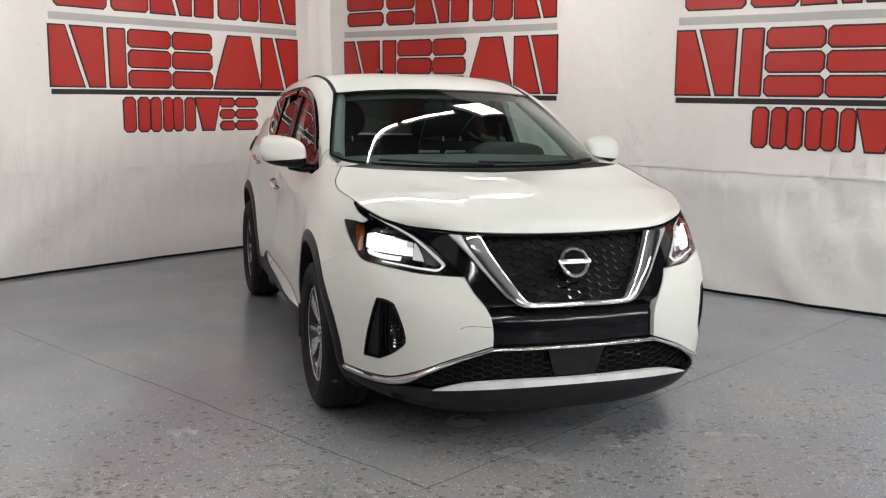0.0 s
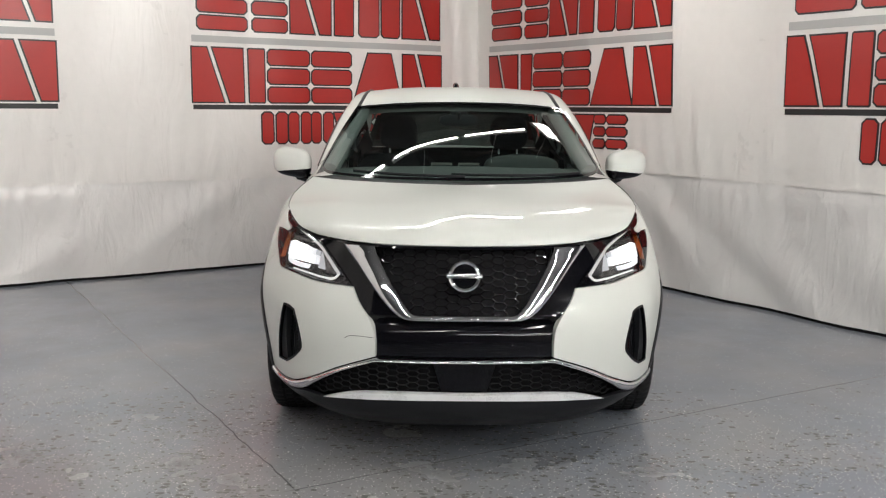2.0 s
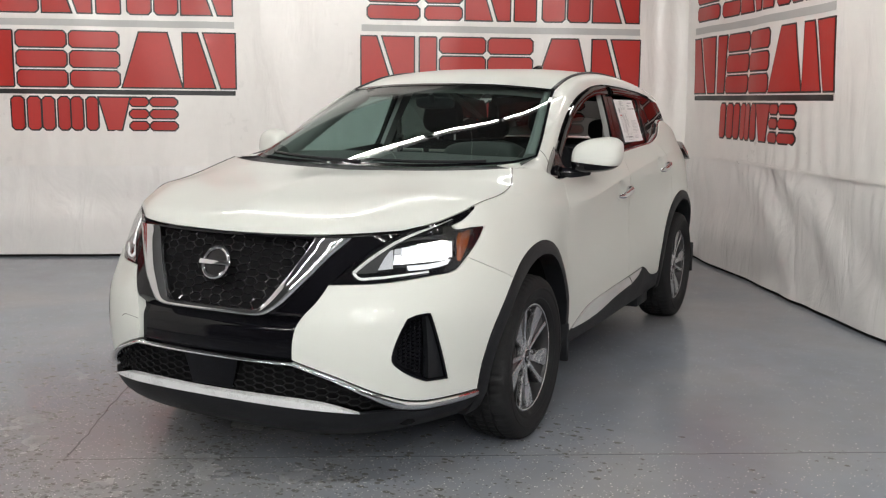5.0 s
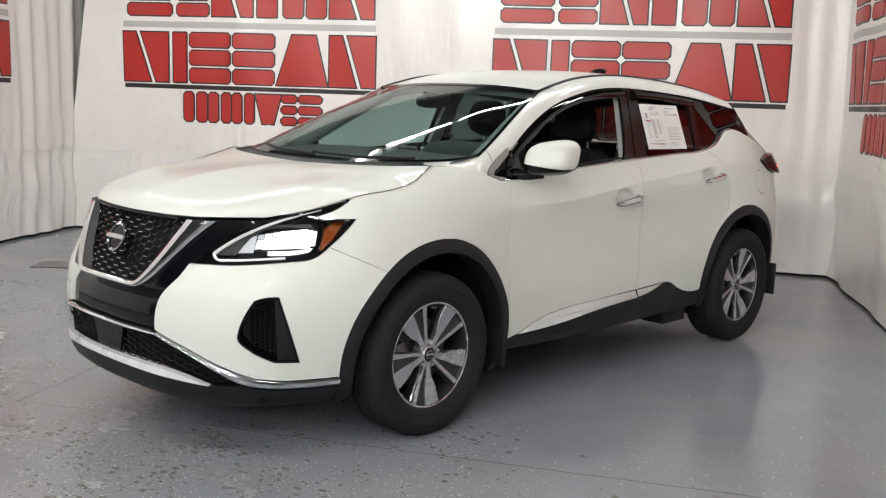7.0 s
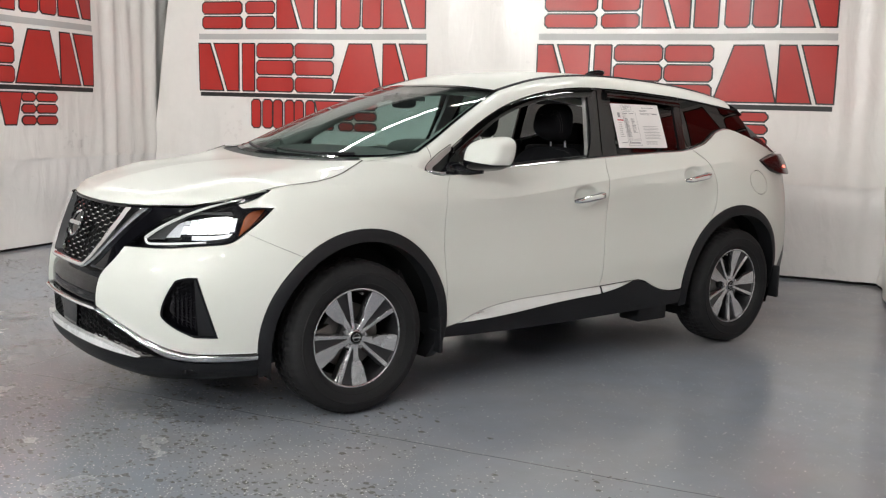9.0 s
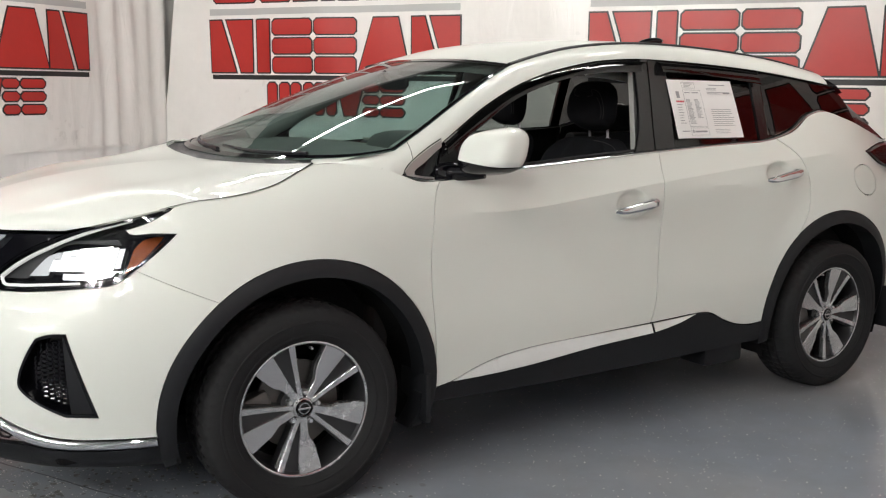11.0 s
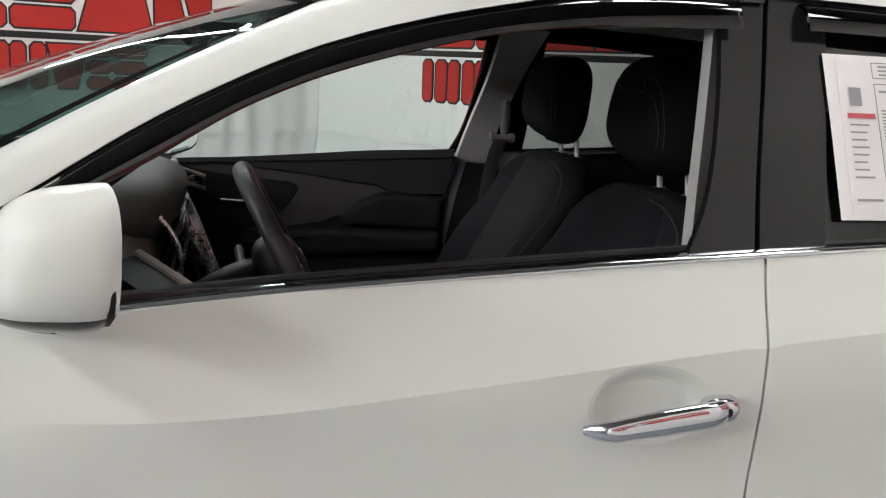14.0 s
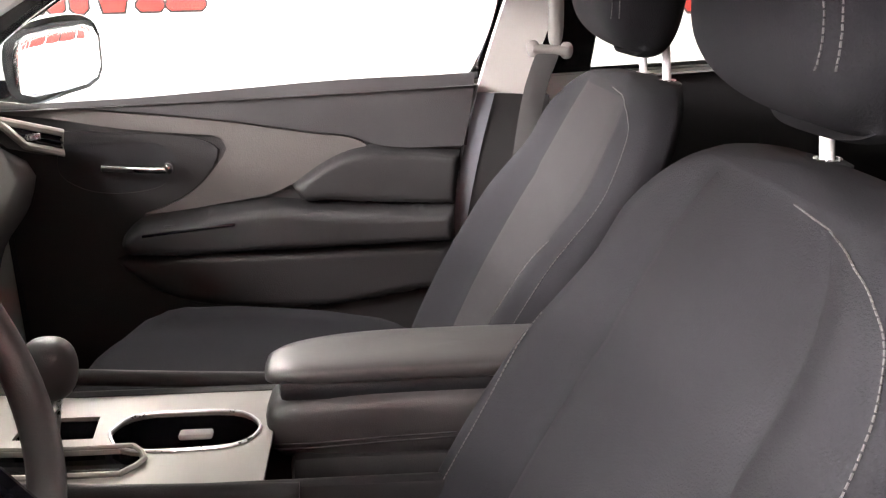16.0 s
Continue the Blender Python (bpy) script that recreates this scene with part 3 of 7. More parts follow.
def slab(lo, hi, z0, z1, bevel=0.0):
    """A box in the room's own axes."""
    m = Matrix.Translation(CORNER) @ Matrix.Rotation(ROOM_TURN, 4, "Z")
    piece = block((lo[0], lo[1], z0), (hi[0], hi[1], z1), bevel)
    return moved(piece, m)


tagged(part("floor", slab((-5, -1.0), (13, 17), -0.12, 0.0), None, "grey flecked epoxy floor, worn and cracked in places", FLOOR), category="floor", kind="structure")
tagged(part("ceiling", slab((-5, -1.0), (13, 17), 4.3, 4.42), None, "dark painted shop ceiling", CEILING), category="ceiling", kind="structure")
for nm, lo, hi in (("wall_north", (-5, -1.2), (13, -1.0)), ("wall_south", (-5, 17.0), (13, 17.2)), ("wall_east", (-5.2, -1.2), (-5, 17.2)), ("wall_west", (13, -1.2), (13.2, 17.2))):
    tagged(part(nm, slab(lo, hi, 0, 4.3), None, "plain grey shop wall", WALL_PAINT), category="wall", kind="structure")



def banner(name, wall, u0, u1, label):
    ob = tagged(new(name), label, "banner", kind="structure")
    place = hang(wall)
    SEAM = SEAMS[wall]

    def flat(lo, hi, z0, z1, nx, nz, out):
        u, v = np.meshgrid(np.linspace(lo, hi, nx), np.linspace(z0, z1, nz))
        if wall == "back":
            # the loose end hangs askew in front of the curtain
            end = 7.64 - 0.19 * np.clip((v - 1.15) / 1.4, 0, 1.5)
            u = u0 + (u - u0) * (end - u0) / (u1 - u0)
        P = place(u.ravel(), v.ravel(), out)
        F = grid_faces(nz, nx)
        if wall != "right":
            F = [tuple(reversed(f)) for f in F]
        V, F2 = [tuple(p) for p in P], F
        return thick((V, F2), 0.003)

    n = int((u1 - u0) / 0.018)
    part("upper_sheet", flat(u0, u1, SEAM, 3.6, n, 60, 0.0), ob, mat=VINYL)
    part("skirt", flat(u0, u1, 0.025, SEAM + 0.05, n, 30, -0.006), ob, "white vinyl skirt hanging to the floor", VINYL_LOW)
    part("hem", flat(u0, u1, SEAM - 0.010, SEAM + 0.016, n, 4, 0.006), ob, mat=VINYL)
    # dark strip put where shade gathers under the skirt
    part("base_shade", tuple(flat(u0, u1, 0.0, 0.03, n, 2, -0.02)), ob, "dark strip standing in for shade along the floor", DARK)
    return ob


banner("banner_back", "back", 0.0, 7.63, "white vinyl banner hung along the back of the booth")
banner("banner_right", "right", 0.02, 8.2, "white vinyl banner hung along the side of the booth")
banner("banner_left", "left", -0.35, 6.8, "white vinyl banner and pleated curtain on the side")


def letter_loops(x0, x1, z0, z1, kind):
    """Plain blocks that fill one place in a row: whole, two wedges, stacked bars, two halves, or a tapering block."""
    k, w, h = 0.025, x1 - x0, z1 - z0
    box_ = lambda a, b, c, d, q=0.02: np.array([(a + q, c), (b - q, c), (b, c + q), (b, d - q), (b - q, d), (a + q, d), (a, d - q), (a, c + q)])
    if kind in ("fall", "rise"):
        g = 0.03
        a, b = (0.66, 0.34) if kind == "fall" else (0.42, 0.58)
        p, q = x0 + a * w, x0 + b * w
        return [np.array([(x0, z0), (p - g, z0), (q - g, z1), (x0, z1)]), np.array([(p + g, z0), (x1, z0), (x1, z1), (q + g, z1)])]
    if kind == "stack":
        t = (h - 0.08) / 3
        return [box_(x0, x1, z0 + i * (t + 0.04), z0 + i * (t + 0.04) + t, k) for i in range(3)]
    if kind == "halves":
        return [box_(x0, x0 + w / 2 - 0.019, z0, z1, k), box_(x0 + w / 2 + 0.019, x1, z0, z1, k)]
    if kind == "tent":
        return [np.array([(x0, z0), (x1, z0), (x1 - 0.24 * w, z1), (x0 + 0.30 * w, z1)])]
    if kind == "wedge":
        return [np.array([(x0 + 0.28 * w, z0), (x1 - 0.28 * w, z0), (x1, z1), (x0, z1)])]
    return [box_(x0, x1, z0, z1, 0.004)]


def dense(loop, step=0.08):
    out = []
    for a, b in zip(loop, np.roll(loop, -1, axis=0)):
        n = max(1, int(np.linalg.norm(b - a) / step))
        out += [a + (b - a) * k / n for k in range(n)]
    return np.array(out)


SIGN_ROWS = [  # heights and the plain blocks of each row: start, width, kind
    (2.235, 2.66, [(0.06, 0.48, "stack"), (0.60, 0.34, "stack"), (0.98, 0.42, "fall"), (1.45, 0.20, ""), (1.72, 0.44, "halves"), (2.20, 0.45, "fall")]),
    (1.575, 2.065, [(0.00, 0.49, "fall"), (0.55, 0.15, ""), (0.74, 0.43, "stack"), (1.205, 0.42, "stack"), (1.655, 0.53, "tent"), (2.205, 0.465, "fall")]),
    (1.185, 1.475, [(0.67, 0.255, "halves"), (0.945, 0.235, "halves"), (1.195, 0.23, "halves"), (1.44, 0.265, "wedge"), (1.71, 0.165, "stack"), (1.895, 0.24, "stack")]),
]


def sign(wall, start, way):
    """A printed sign: rows of plain red blocks edged in black, a grey rule and a black rule. way: +1 where text runs along u, -1 against it."""
    ob = tagged(new("printed_sign"), "large red block sign with black and grey rules on white vinyl", "sign", "signs on the banners")
    place0 = hang(wall)

    def place(u, v, out=0.0):
        return place0(start + way * np.asarray(u), v, out)
    flip = (way > 0) != (wall == "right")
    for z0, z1, blocks in SIGN_ROWS:
        for x, w, slot in blocks:
            for q in letter_loops(x, x + w, z0, z1, slot):
                part("outline_block", sheet([dense(shrunk(q, -0.014))], place, 0.12, 0.003, 0.004, flip), ob, "black edging", PRINT_BLACK)
                part("block", sheet([dense(q)], place, 0.12, 0.003, 0.008, flip), ob, "plain red block", PRINT_RED)
    rule = [dense(np.array([(0.0, 1.505), (2.67, 1.505), (2.67, 1.548), (0.0, 1.548)]))]
    part("rule", sheet(rule, place, 0.12, 0.003, 0.004, flip), ob, "black rule", PRINT_BLACK)
    rule = [dense(np.array([(0.0, 2.115), (2.67, 2.115), (2.67, 2.175), (0.0, 2.175)]))]
    part("rule", sheet(rule, place, 0.12, 0.003, 0.004, flip), ob, "grey rule", PRINT_GREY)
    return ob


sign("back", 3.19, -1)
sign("back", 7.03, -1)
sign("right", 0.25, 1)
sign("right", 4.06, 1)
sign("left", 3.735, -1)


# ---- lamps on the ceiling ----
def tube_lamp(a, b, z, length, turn, lit=TUBE):
    m = Matrix.Translation(room(a, b, z)) @ Matrix.Rotation(ROOM_TURN + turn, 4, "Z")
    ob = tagged(new("strip_light"), "white fluorescent strip light hung under the ceiling", "ceiling light", "strip lights in rows")
    part("housing", moved(block((-length / 2, -0.03, 0.025), (length / 2, 0.03, 0.08), 0.01), m), ob, mat=FIXTURE)
    part("tube", moved(tube([(-length / 2 + 0.03, 0, 0), (length / 2 - 0.03, 0, 0)], 0.016, 10), m), ob, "glowing tube", lit)
    part("hanger", moved(tube([(0, 0, 0.09), (0, 0, 4.3 - z)], 0.006, 6), m), ob, mat=FIXTURE)
    return ob


def panel_lamp(a, b, z, w, turn):
    m = Matrix.Translation(room(a, b, z)) @ Matrix.Rotation(ROOM_TURN + turn, 4, "Z")
    ob = tagged(new("panel_light"), "square white light panel under the ceiling", "ceiling light", "light panels")
    part("frame", moved(block((-w / 2 - 0.03, -w / 2 - 0.03, 0.01), (w / 2 + 0.03, w / 2 + 0.03, 0.07), 0.008), m), ob, mat=FIXTURE)
    part("diffuser", moved(block((-w / 2, -w / 2, 0), (w / 2, w / 2, 0.02), 0.004), m), ob, "glowing diffuser", PANEL_LIGHT)
    part("hanger", moved(tube([(0, 0, 0.07), (0, 0, 4.3 - z)], 0.006, 6), m), ob, mat=FIXTURE)


for k in range(7):
    tube_lamp(1.83 + 0.86 * k, 3.12, 3.0, 0.80, 0)
# outer rows are unseen, added to brighten the car's front and the floor
for k in range(5):
    tube_lamp(1.3 + 1.26 * k, 7.2, 3.3, 1.2, 0)
    tube_lamp(1.3 + 1.26 * k, 10.4, 3.3, 1.2, 0, TUBE_FILL)
    tube_lamp(1.3 + 1.26 * k, 13.6, 3.3, 1.2, 0, TUBE_FILL)
panel_lamp(0.98, 3.10, 3.0, 0.38, 0)

# ---- the car ----
car = tagged(new("car"), "pearl white mid-size SUV with black grille, headlights on", "car")


def sides(name, loops, mat, label="", place=skin, step=0.045, depth=0.010, out=0.0, parent=None, gap=0.0022, flip=False, only=0, lines=(), sharp=30):
    """A body plate and its mirror image on the car's other side."""
    lp = [shrunk(loops[0], gap)] + [shrunk(q, -gap) for q in loops[1:]] if gap else loops
    piece = sheet(lp, place, step, depth, out, flip, lines)
    made = []
    for sg in (1, -1):
        if only and sg != only:
            continue
        par = parent[0 if sg > 0 else 1] if isinstance(parent, (list, tuple)) else (parent or car)
        made.append(part(name, piece if sg > 0 else mirrored(piece), par, label, mat, sharp))
    return made


def ring(s0, z0, r0, r1, a0, a1, n=28):
    """The outline of an arch: between two radii round a wheel's centre."""
    a = np.radians(np.linspace(a0, a1, n))
    o = np.stack([s0 + r1 * np.cos(a), z0 + r1 * np.sin(a)], 1)
    i = np.stack([s0 + r0 * np.cos(a[::-1]), z0 + r0 * np.sin(a[::-1])], 1)
    return np.concatenate([o, i])


def arc(s0, z0, r, a0, a1, n=16):
    a = np.radians(np.linspace(a0, a1, n))
    return [(s0 + r * math.cos(t), z0 + r * math.sin(t)) for t in a]


SF, SR, HUB = float(s_at(1.4125)), float(s_at(-1.4125)), 0.365
ARCH = 0.519
S = lambda x: float(s_at(x))

# handles sit over shallow dishes in the doors
DISHES = [(3.160, 0.982), (4.080, 1.075)]


def door_skin(s, z, out=0.0):
    P = skin(s, z, out)
    s, z = np.asarray(s, float), np.asarray(z, float)
    for a, b in DISHES:
        d = np.exp(-(((s - a) / 0.080) ** 2 + ((z - b) / 0.050) ** 2) ** 3)
        P[:, 1] -= 0.027 * d
    return P


DISH_RINGS = [np.array([(a + 0.080 * q * math.cos(t), b + 0.050 * q * math.sin(t)) for t in np.linspace(0, 2 * math.pi, 41)]) for a, b in DISHES for q in (0.66, 0.8, 0.9, 1.0, 1.1, 1.22)]


# lower body plates, in the way along the outline and the height
HL_TOP = [(0.586, 0.862), (0.70, 0.922), (0.852, 0.978), (1.07, 1.029), (1.24, 1.066)]
HL_BACK = [(1.24, 1.066), (1.15, 1.020), (1.078, 0.999), (1.09, 0.988), (1.16, 0.990), (1.24, 0.989)]
HL_LOW = [(1.24, 0.989), (1.172, 0.93), (1.104, 0.878), (1.045, 0.840), (0.93, 0.824), (0.76, 0.808), (0.60, 0.803), (0.50, 0.801)]
HEADLAMP = outline([HL_TOP, HL_BACK, HL_LOW, [(0.50, 0.801), (0.586, 0.862)]])
FOG = outline([[(0.805, 0.678), (0.845, 0.69), (0.90, 0.693)], [(0.90, 0.693), (0.985, 0.425)], [(0.985, 0.425), (0.885, 0.428)], [(0.885, 0.428), (0.785, 0.48), (0.742, 0.523), (0.745, 0.558), (0.775, 0.63), (0.805, 0.678)]])
FARC = arc(SF, HUB, ARCH, 182, 128, 14)
BUMPER = outline([[(0.50, 0.801), (0.46, 0.745), (0.408, 0.69), (0.383, 0.65), (0.372, 0.60), (0.371, 0.528)],
                  [(0.371, 0.528), (0.542, 0.468), (0.69, 0.405), (0.82, 0.362), (0.90, 0.352), (1.04, 0.35), (1.155, 0.35)],
                  FARC, [FARC[-1], (1.11, 0.881)],
                  [(1.11, 0.881), (1.045, 0.840), (0.93, 0.824), (0.76, 0.808), (0.60, 0.803), (0.50, 0.801)]])
bumper = sides("bumper_cover", [BUMPER, FOG], PAINT, step=0.025, depth=0.036, gap=0.0009)
sides("air_pocket", [FOG], BLACK_GLOSS, "black side air pocket", out=-0.045, depth=0.0, parent=bumper, gap=-0.004)
# pocket's wall and its dark fluted fin
F_FRAME = sheet([shrunk(FOG, 0.001), shrunk(FOG, 0.009)], skin, 0.03, 0.045, 0.002)
FIN = outline([[(0.885, 0.686), (0.90, 0.69)], [(0.90, 0.69), (0.978, 0.43)], [(0.978, 0.43), (0.90, 0.43)], [(0.90, 0.43), (0.885, 0.686)]])
for sg in (0, 1):
    part("pocket_frame", F_FRAME if sg == 0 else mirrored(F_FRAME), bumper[sg], mat=BLACK_GLOSS)
sides("pocket_fin", [FIN], BLACK_MATT, out=-0.012, depth=0.03, parent=bumper, gap=0)
# the outline of the towing eye's cover, let into one corner of the bumper
tow = spline([(-0.380, 0.606), (-0.43, 0.609), (-0.490, 0.606), (-0.508, 0.596)], 0.01)
part("tow_cover_seam", tube(skin(tow[:, 0], tow[:, 1], 0.0002), 0.0011, 5), bumper[1], "thin dark seam of a small cover", DARK)
FARC2 = arc(SF, HUB, ARCH, 128, -2, 30)
FENDER = outline([[(1.11, 0.881), FARC2[0]], FARC2, [FARC2[-1], (2.19, 0.348)], [(2.19, 0.348), (2.176, 0.55), (2.163, 0.72), (2.160, 0.84), (2.168, 0.96), (2.190, 1.054), (2.225, 1.114)],
                  [(2.225, 1.114), (2.14, 1.116), (2.085, 1.135)], [(2.085, 1.135), (2.0, 1.165), (1.885, 1.182), (1.76, 1.182)],
                  [(1.76, 1.182), (1.66, 1.146), (1.60, 1.124), (1.504, 1.101), (1.419, 1.088), (1.30, 1.078), (1.24, 1.066)], HL_BACK[0:3], HL_BACK[2:], HL_LOW[:3]])
sides("fender", [FENDER], PAINT, step=0.022, lines=[np.array(arc(SF, HUB, 0.618, 175, 10, 60))], sharp=11, gap=0.0009)

BELT_X = [1.0, 0.856, 0.427, -0.27, -0.75, -0.936, -1.171, -1.345, -1.444, -1.632, -2.04]
BELT_Z = [1.135, 1.114, 1.148, 1.193, 1.214, 1.221, 1.265, 1.343, 1.358, 1.319, 1.197]
belt = lambda x: pchip([-q for q in BELT_X], BELT_Z, -np.asarray(x, float))
b_run = lambda x0, x1, n=8, dz=0.0: [(S(x), float(belt(x)) + dz) for x in np.linspace(x0, x1, n)]
b_run_x = lambda x0, x1, n=8, dz=0.0: [(x, float(belt(x)) + dz) for x in np.linspace(x0, x1, n)]
CLAD = [(2.19, 0.352), (2.263, 0.366), (2.36, 0.402), (2.46, 0.428), (2.62, 0.447), (2.9, 0.457), (3.27, 0.468)]
MID = [(3.27, 0.468), (3.29, 0.53), (3.318, 0.75), (3.332, 0.904), (3.342, 1.063), (3.356, 1.183)]
DOOR_F = outline([CLAD, MID, b_run(-0.27, 0.860), [b_run(0.860, 0.860, 1)[0], (2.190, 1.054), (2.168, 0.96), (2.160, 0.84), (2.163, 0.72), (2.176, 0.55), (2.19, 0.352)]])
front_door = sides("front_door", [DOOR_F], PAINT, place=door_skin, step=0.022, lines=[CREASE] + DISH_RINGS, sharp=11)
RARC = arc(SR, HUB, ARCH, 128, 177, 14)
REAR_EDGE = [(S(-1.03), float(belt(-1.03))), (4.24, 1.14), (4.285, 1.02), (4.27, 0.90), tuple(RARC[0])]
DOOR_R = outline([list(reversed(MID)), [(3.27, 0.468), (3.42, 0.474), (3.537, 0.479), (3.60, 0.478), (3.65, 0.466), (3.72, 0.43), (3.80, 0.402), (3.90, 0.388), tuple(RARC[-1])],
                  list(reversed(RARC)), list(reversed(REAR_EDGE)), b_run(-1.03, -0.27)])
rear_door = sides("rear_door", [DOOR_R], PAINT, place=door_skin, step=0.022, lines=[CREASE] + DISH_RINGS, sharp=11)
RARC2 = arc(SR, HUB, ARCH, -2, 128, 30)
TAIL = outline([[(4.795, 1.160), (5.0, 1.19), (5.35, 1.195)], [(5.35, 1.195), (5.36, 1.09)], [(5.36, 1.09), (5.20, 1.062), (5.06, 1.068), (4.90, 1.10), (4.795, 1.160)]])
QUARTER = outline([RARC2, REAR_EDGE[::-1], b_run(-1.03, -1.96, 14), [b_run(-1.96, -1.96, 1)[0], (5.25, 1.205), (5.42, 1.20)], [(5.42, 1.20), (5.42, 0.60)],
                   [(5.42, 0.60), (5.25, 0.56), (5.10, 0.47), (RARC2[0][0] + 0.01, 0.36)]])
FUEL = outline([[(4.635, 1.075), (4.70, 1.097), (4.77, 1.085), (4.83, 1.02), (4.82, 0.965), (4.76, 0.945), (4.68, 0.968), (4.635, 1.02), (4.63, 1.05), (4.635, 1.075)]])
quarter = sides("quarter_panel", [QUARTER, TAIL, FUEL], PAINT, step=0.026, lines=[CREASE, np.array(arc(SR, HUB, 0.618, 130, 10, 50))], sharp=11)
sides("fuel_flap", [FUEL], PAINT, out=-0.0006, only=1)
sides("fuel_cover", [FUEL], PAINT, only=-1, gap=0.0)
def tail_skin(s, z, off=0.0):
    """The body's side, swelling outwards towards the rear corner."""
    k = np.clip((np.asarray(s, float) - 4.84) / 0.22, 0, 1)
    return skin(s, z, off + 0.022 * k * k * (3 - 2 * k))


tails = sides("tail_lamp", [TAIL], RED_LENS, "dark red tail lamp", out=0.022, depth=0.05, place=tail_skin)
MARK = outline([[(5.06, 1.118), (5.10, 1.126), (5.14, 1.118), (5.10, 1.108), (5.06, 1.118)]], 0.01)
sides("marker", [MARK], RED_LIT, "small lit red marker", out=0.025, parent=tails, gap=0, place=tail_skin)
REARB = outline([[(5.42, 1.20), (6.132, 1.20)], [(6.132, 1.20), (6.132, 0.60)], [(6.132, 0.60), (5.42, 0.60)], [(5.42, 0.60), (5.42, 1.20)]])
sides("tailgate", [REARB], PAINT, step=0.08)
REARL = outline([[(RARC2[0][0] + 0.01, 0.36), (5.10, 0.47), (5.25, 0.56), (5.42, 0.60)], [(5.42, 0.60), (6.132, 0.60)], [(6.132, 0.60), (6.132, 0.28)], [(6.132, 0.28), (5.05, 0.28)]])
sides("rear_bumper", [REARL], BLACK_MATT, "textured black lower rear bumper", step=0.08)

# black cladding: sills, arches, chin
SILL = outline([[(2.19, 0.348), (2.12, 0.345)], [(2.12, 0.345), (2.12, 0.30)], [(2.12, 0.30), (2.6, 0.285), (3.3, 0.285), (3.98, 0.30)], [(3.98, 0.30), (3.987, 0.39)], [(3.987, 0.39), (3.90, 0.386), (3.80, 0.400), (3.72, 0.428), (3.65, 0.464), (3.60, 0.476), (3.537, 0.477), (3.42, 0.472), (3.27, 0.466)], CLAD[::-1]])
sides("sill_cladding", [SILL], BLACK_MATT, "textured black sill cladding", step=0.035, out=0.004, depth=0.05)
STRIP = outline([[(2.262, 0.367), (2.36, 0.404), (2.46, 0.430), (2.62, 0.449), (2.9, 0.459), (3.265, 0.468)], [(3.265, 0.468), (3.265, 0.430)], [(3.265, 0.430), (2.9, 0.412), (2.6, 0.388), (2.262, 0.367)]])


def strip_place(s, z, out=0.0):
    """The chrome strips lean back to face the light."""
    top = np.interp(s, [2.26, 2.36, 2.46, 2.62, 2.9, 3.27, 3.54], [0.367, 0.404, 0.430, 0.449, 0.459, 0.468, 0.479])
    return skin(s, z, out + 0.45 * np.maximum(top - np.asarray(z, float), 0))


sides("door_moulding", [STRIP], CHROME, "chrome strip along the lower front door", place=strip_place, out=0.011, depth=0.01, step=0.02, gap=0.001, parent=front_door)
STRIP2 = outline([[(3.275, 0.468), (3.42, 0.474), (3.535, 0.479)], [(3.535, 0.479), (3.42, 0.452), (3.275, 0.432)], [(3.275, 0.432), (3.275, 0.468)]])
sides("door_moulding", [STRIP2], CHROME, "chrome strip along the lower rear door", place=strip_place, out=0.011, depth=0.01, step=0.02, gap=0.001, parent=rear_door)


def flare(s, z, out=0.0):
    """Arch lips stand a little proud, most at the wheel's edge."""
    s, z = np.asarray(s, float), np.asarray(z, float)
    best = np.minimum(np.hypot(s - SF, z - HUB), np.hypot(s - SR, z - HUB))
    k = np.clip((ARCH - best) / 0.055, 0, 1)
    return skin(s, np.maximum(z, 0.2), out + 0.009 * np.sin(k * math.pi * 0.75))


for s0, a0, a1 in ((SF, 197, -22), (SR, 190, -8)):
    sides("arch_cladding", [ring(s0, HUB, 0.458, ARCH, a1, a0, 40)], BLACK_MATT, "textured black wheel arch cladding", place=flare, step=0.02, depth=0.09, gap=0.0015, out=0.003)
    # liner inside the arch
    prof = [(0.462, 0.86), (0.455, 0.60), (0.30, 0.56), (0.02, 0.56)]
    ln = moved(lathe(prof, 40, math.radians(220)), Matrix.Translation((1.4125 if s0 == SF else -1.4125, 0, HUB)) @ Matrix.Rotation(math.radians(20), 4, "Y"))
    for sg in (1, -1):
        part("arch_liner", ln if sg > 0 else mirrored(ln), car, "black arch liner", DARK)



def chin_skin(s, z, out=0.0):
    """The chin rolls under towards its lower edge."""
    return skin(s, z, out - 0.055 * np.clip((0.30 - np.asarray(z, float)) / 0.11, 0, 1) ** 1.5)


CHIN = outline([[(-1.157, 0.312), (-1.0, 0.308), (-0.84, 0.312), (-0.76, 0.326), (-0.625, 0.324)], [(-0.625, 0.324), (-0.438, 0.338), (0.0, 0.347), (0.438, 0.338), (0.625, 0.324)],
                [(0.625, 0.324), (0.76, 0.326), (0.84, 0.312), (1.0, 0.308), (1.157, 0.312)], [(1.157, 0.312), (1.172, 0.215)], [(1.172, 0.215), (0.8, 0.198), (0.4, 0.192), (0, 0.190), (-0.4, 0.192), (-0.8, 0.198), (-1.172, 0.215)], [(-1.172, 0.215), (-1.157, 0.312)]])
part("chin", sheet([CHIN], chin_skin, 0.025, 0.03, 0.004), car, "textured black lower bumper", BLACK_MATT)
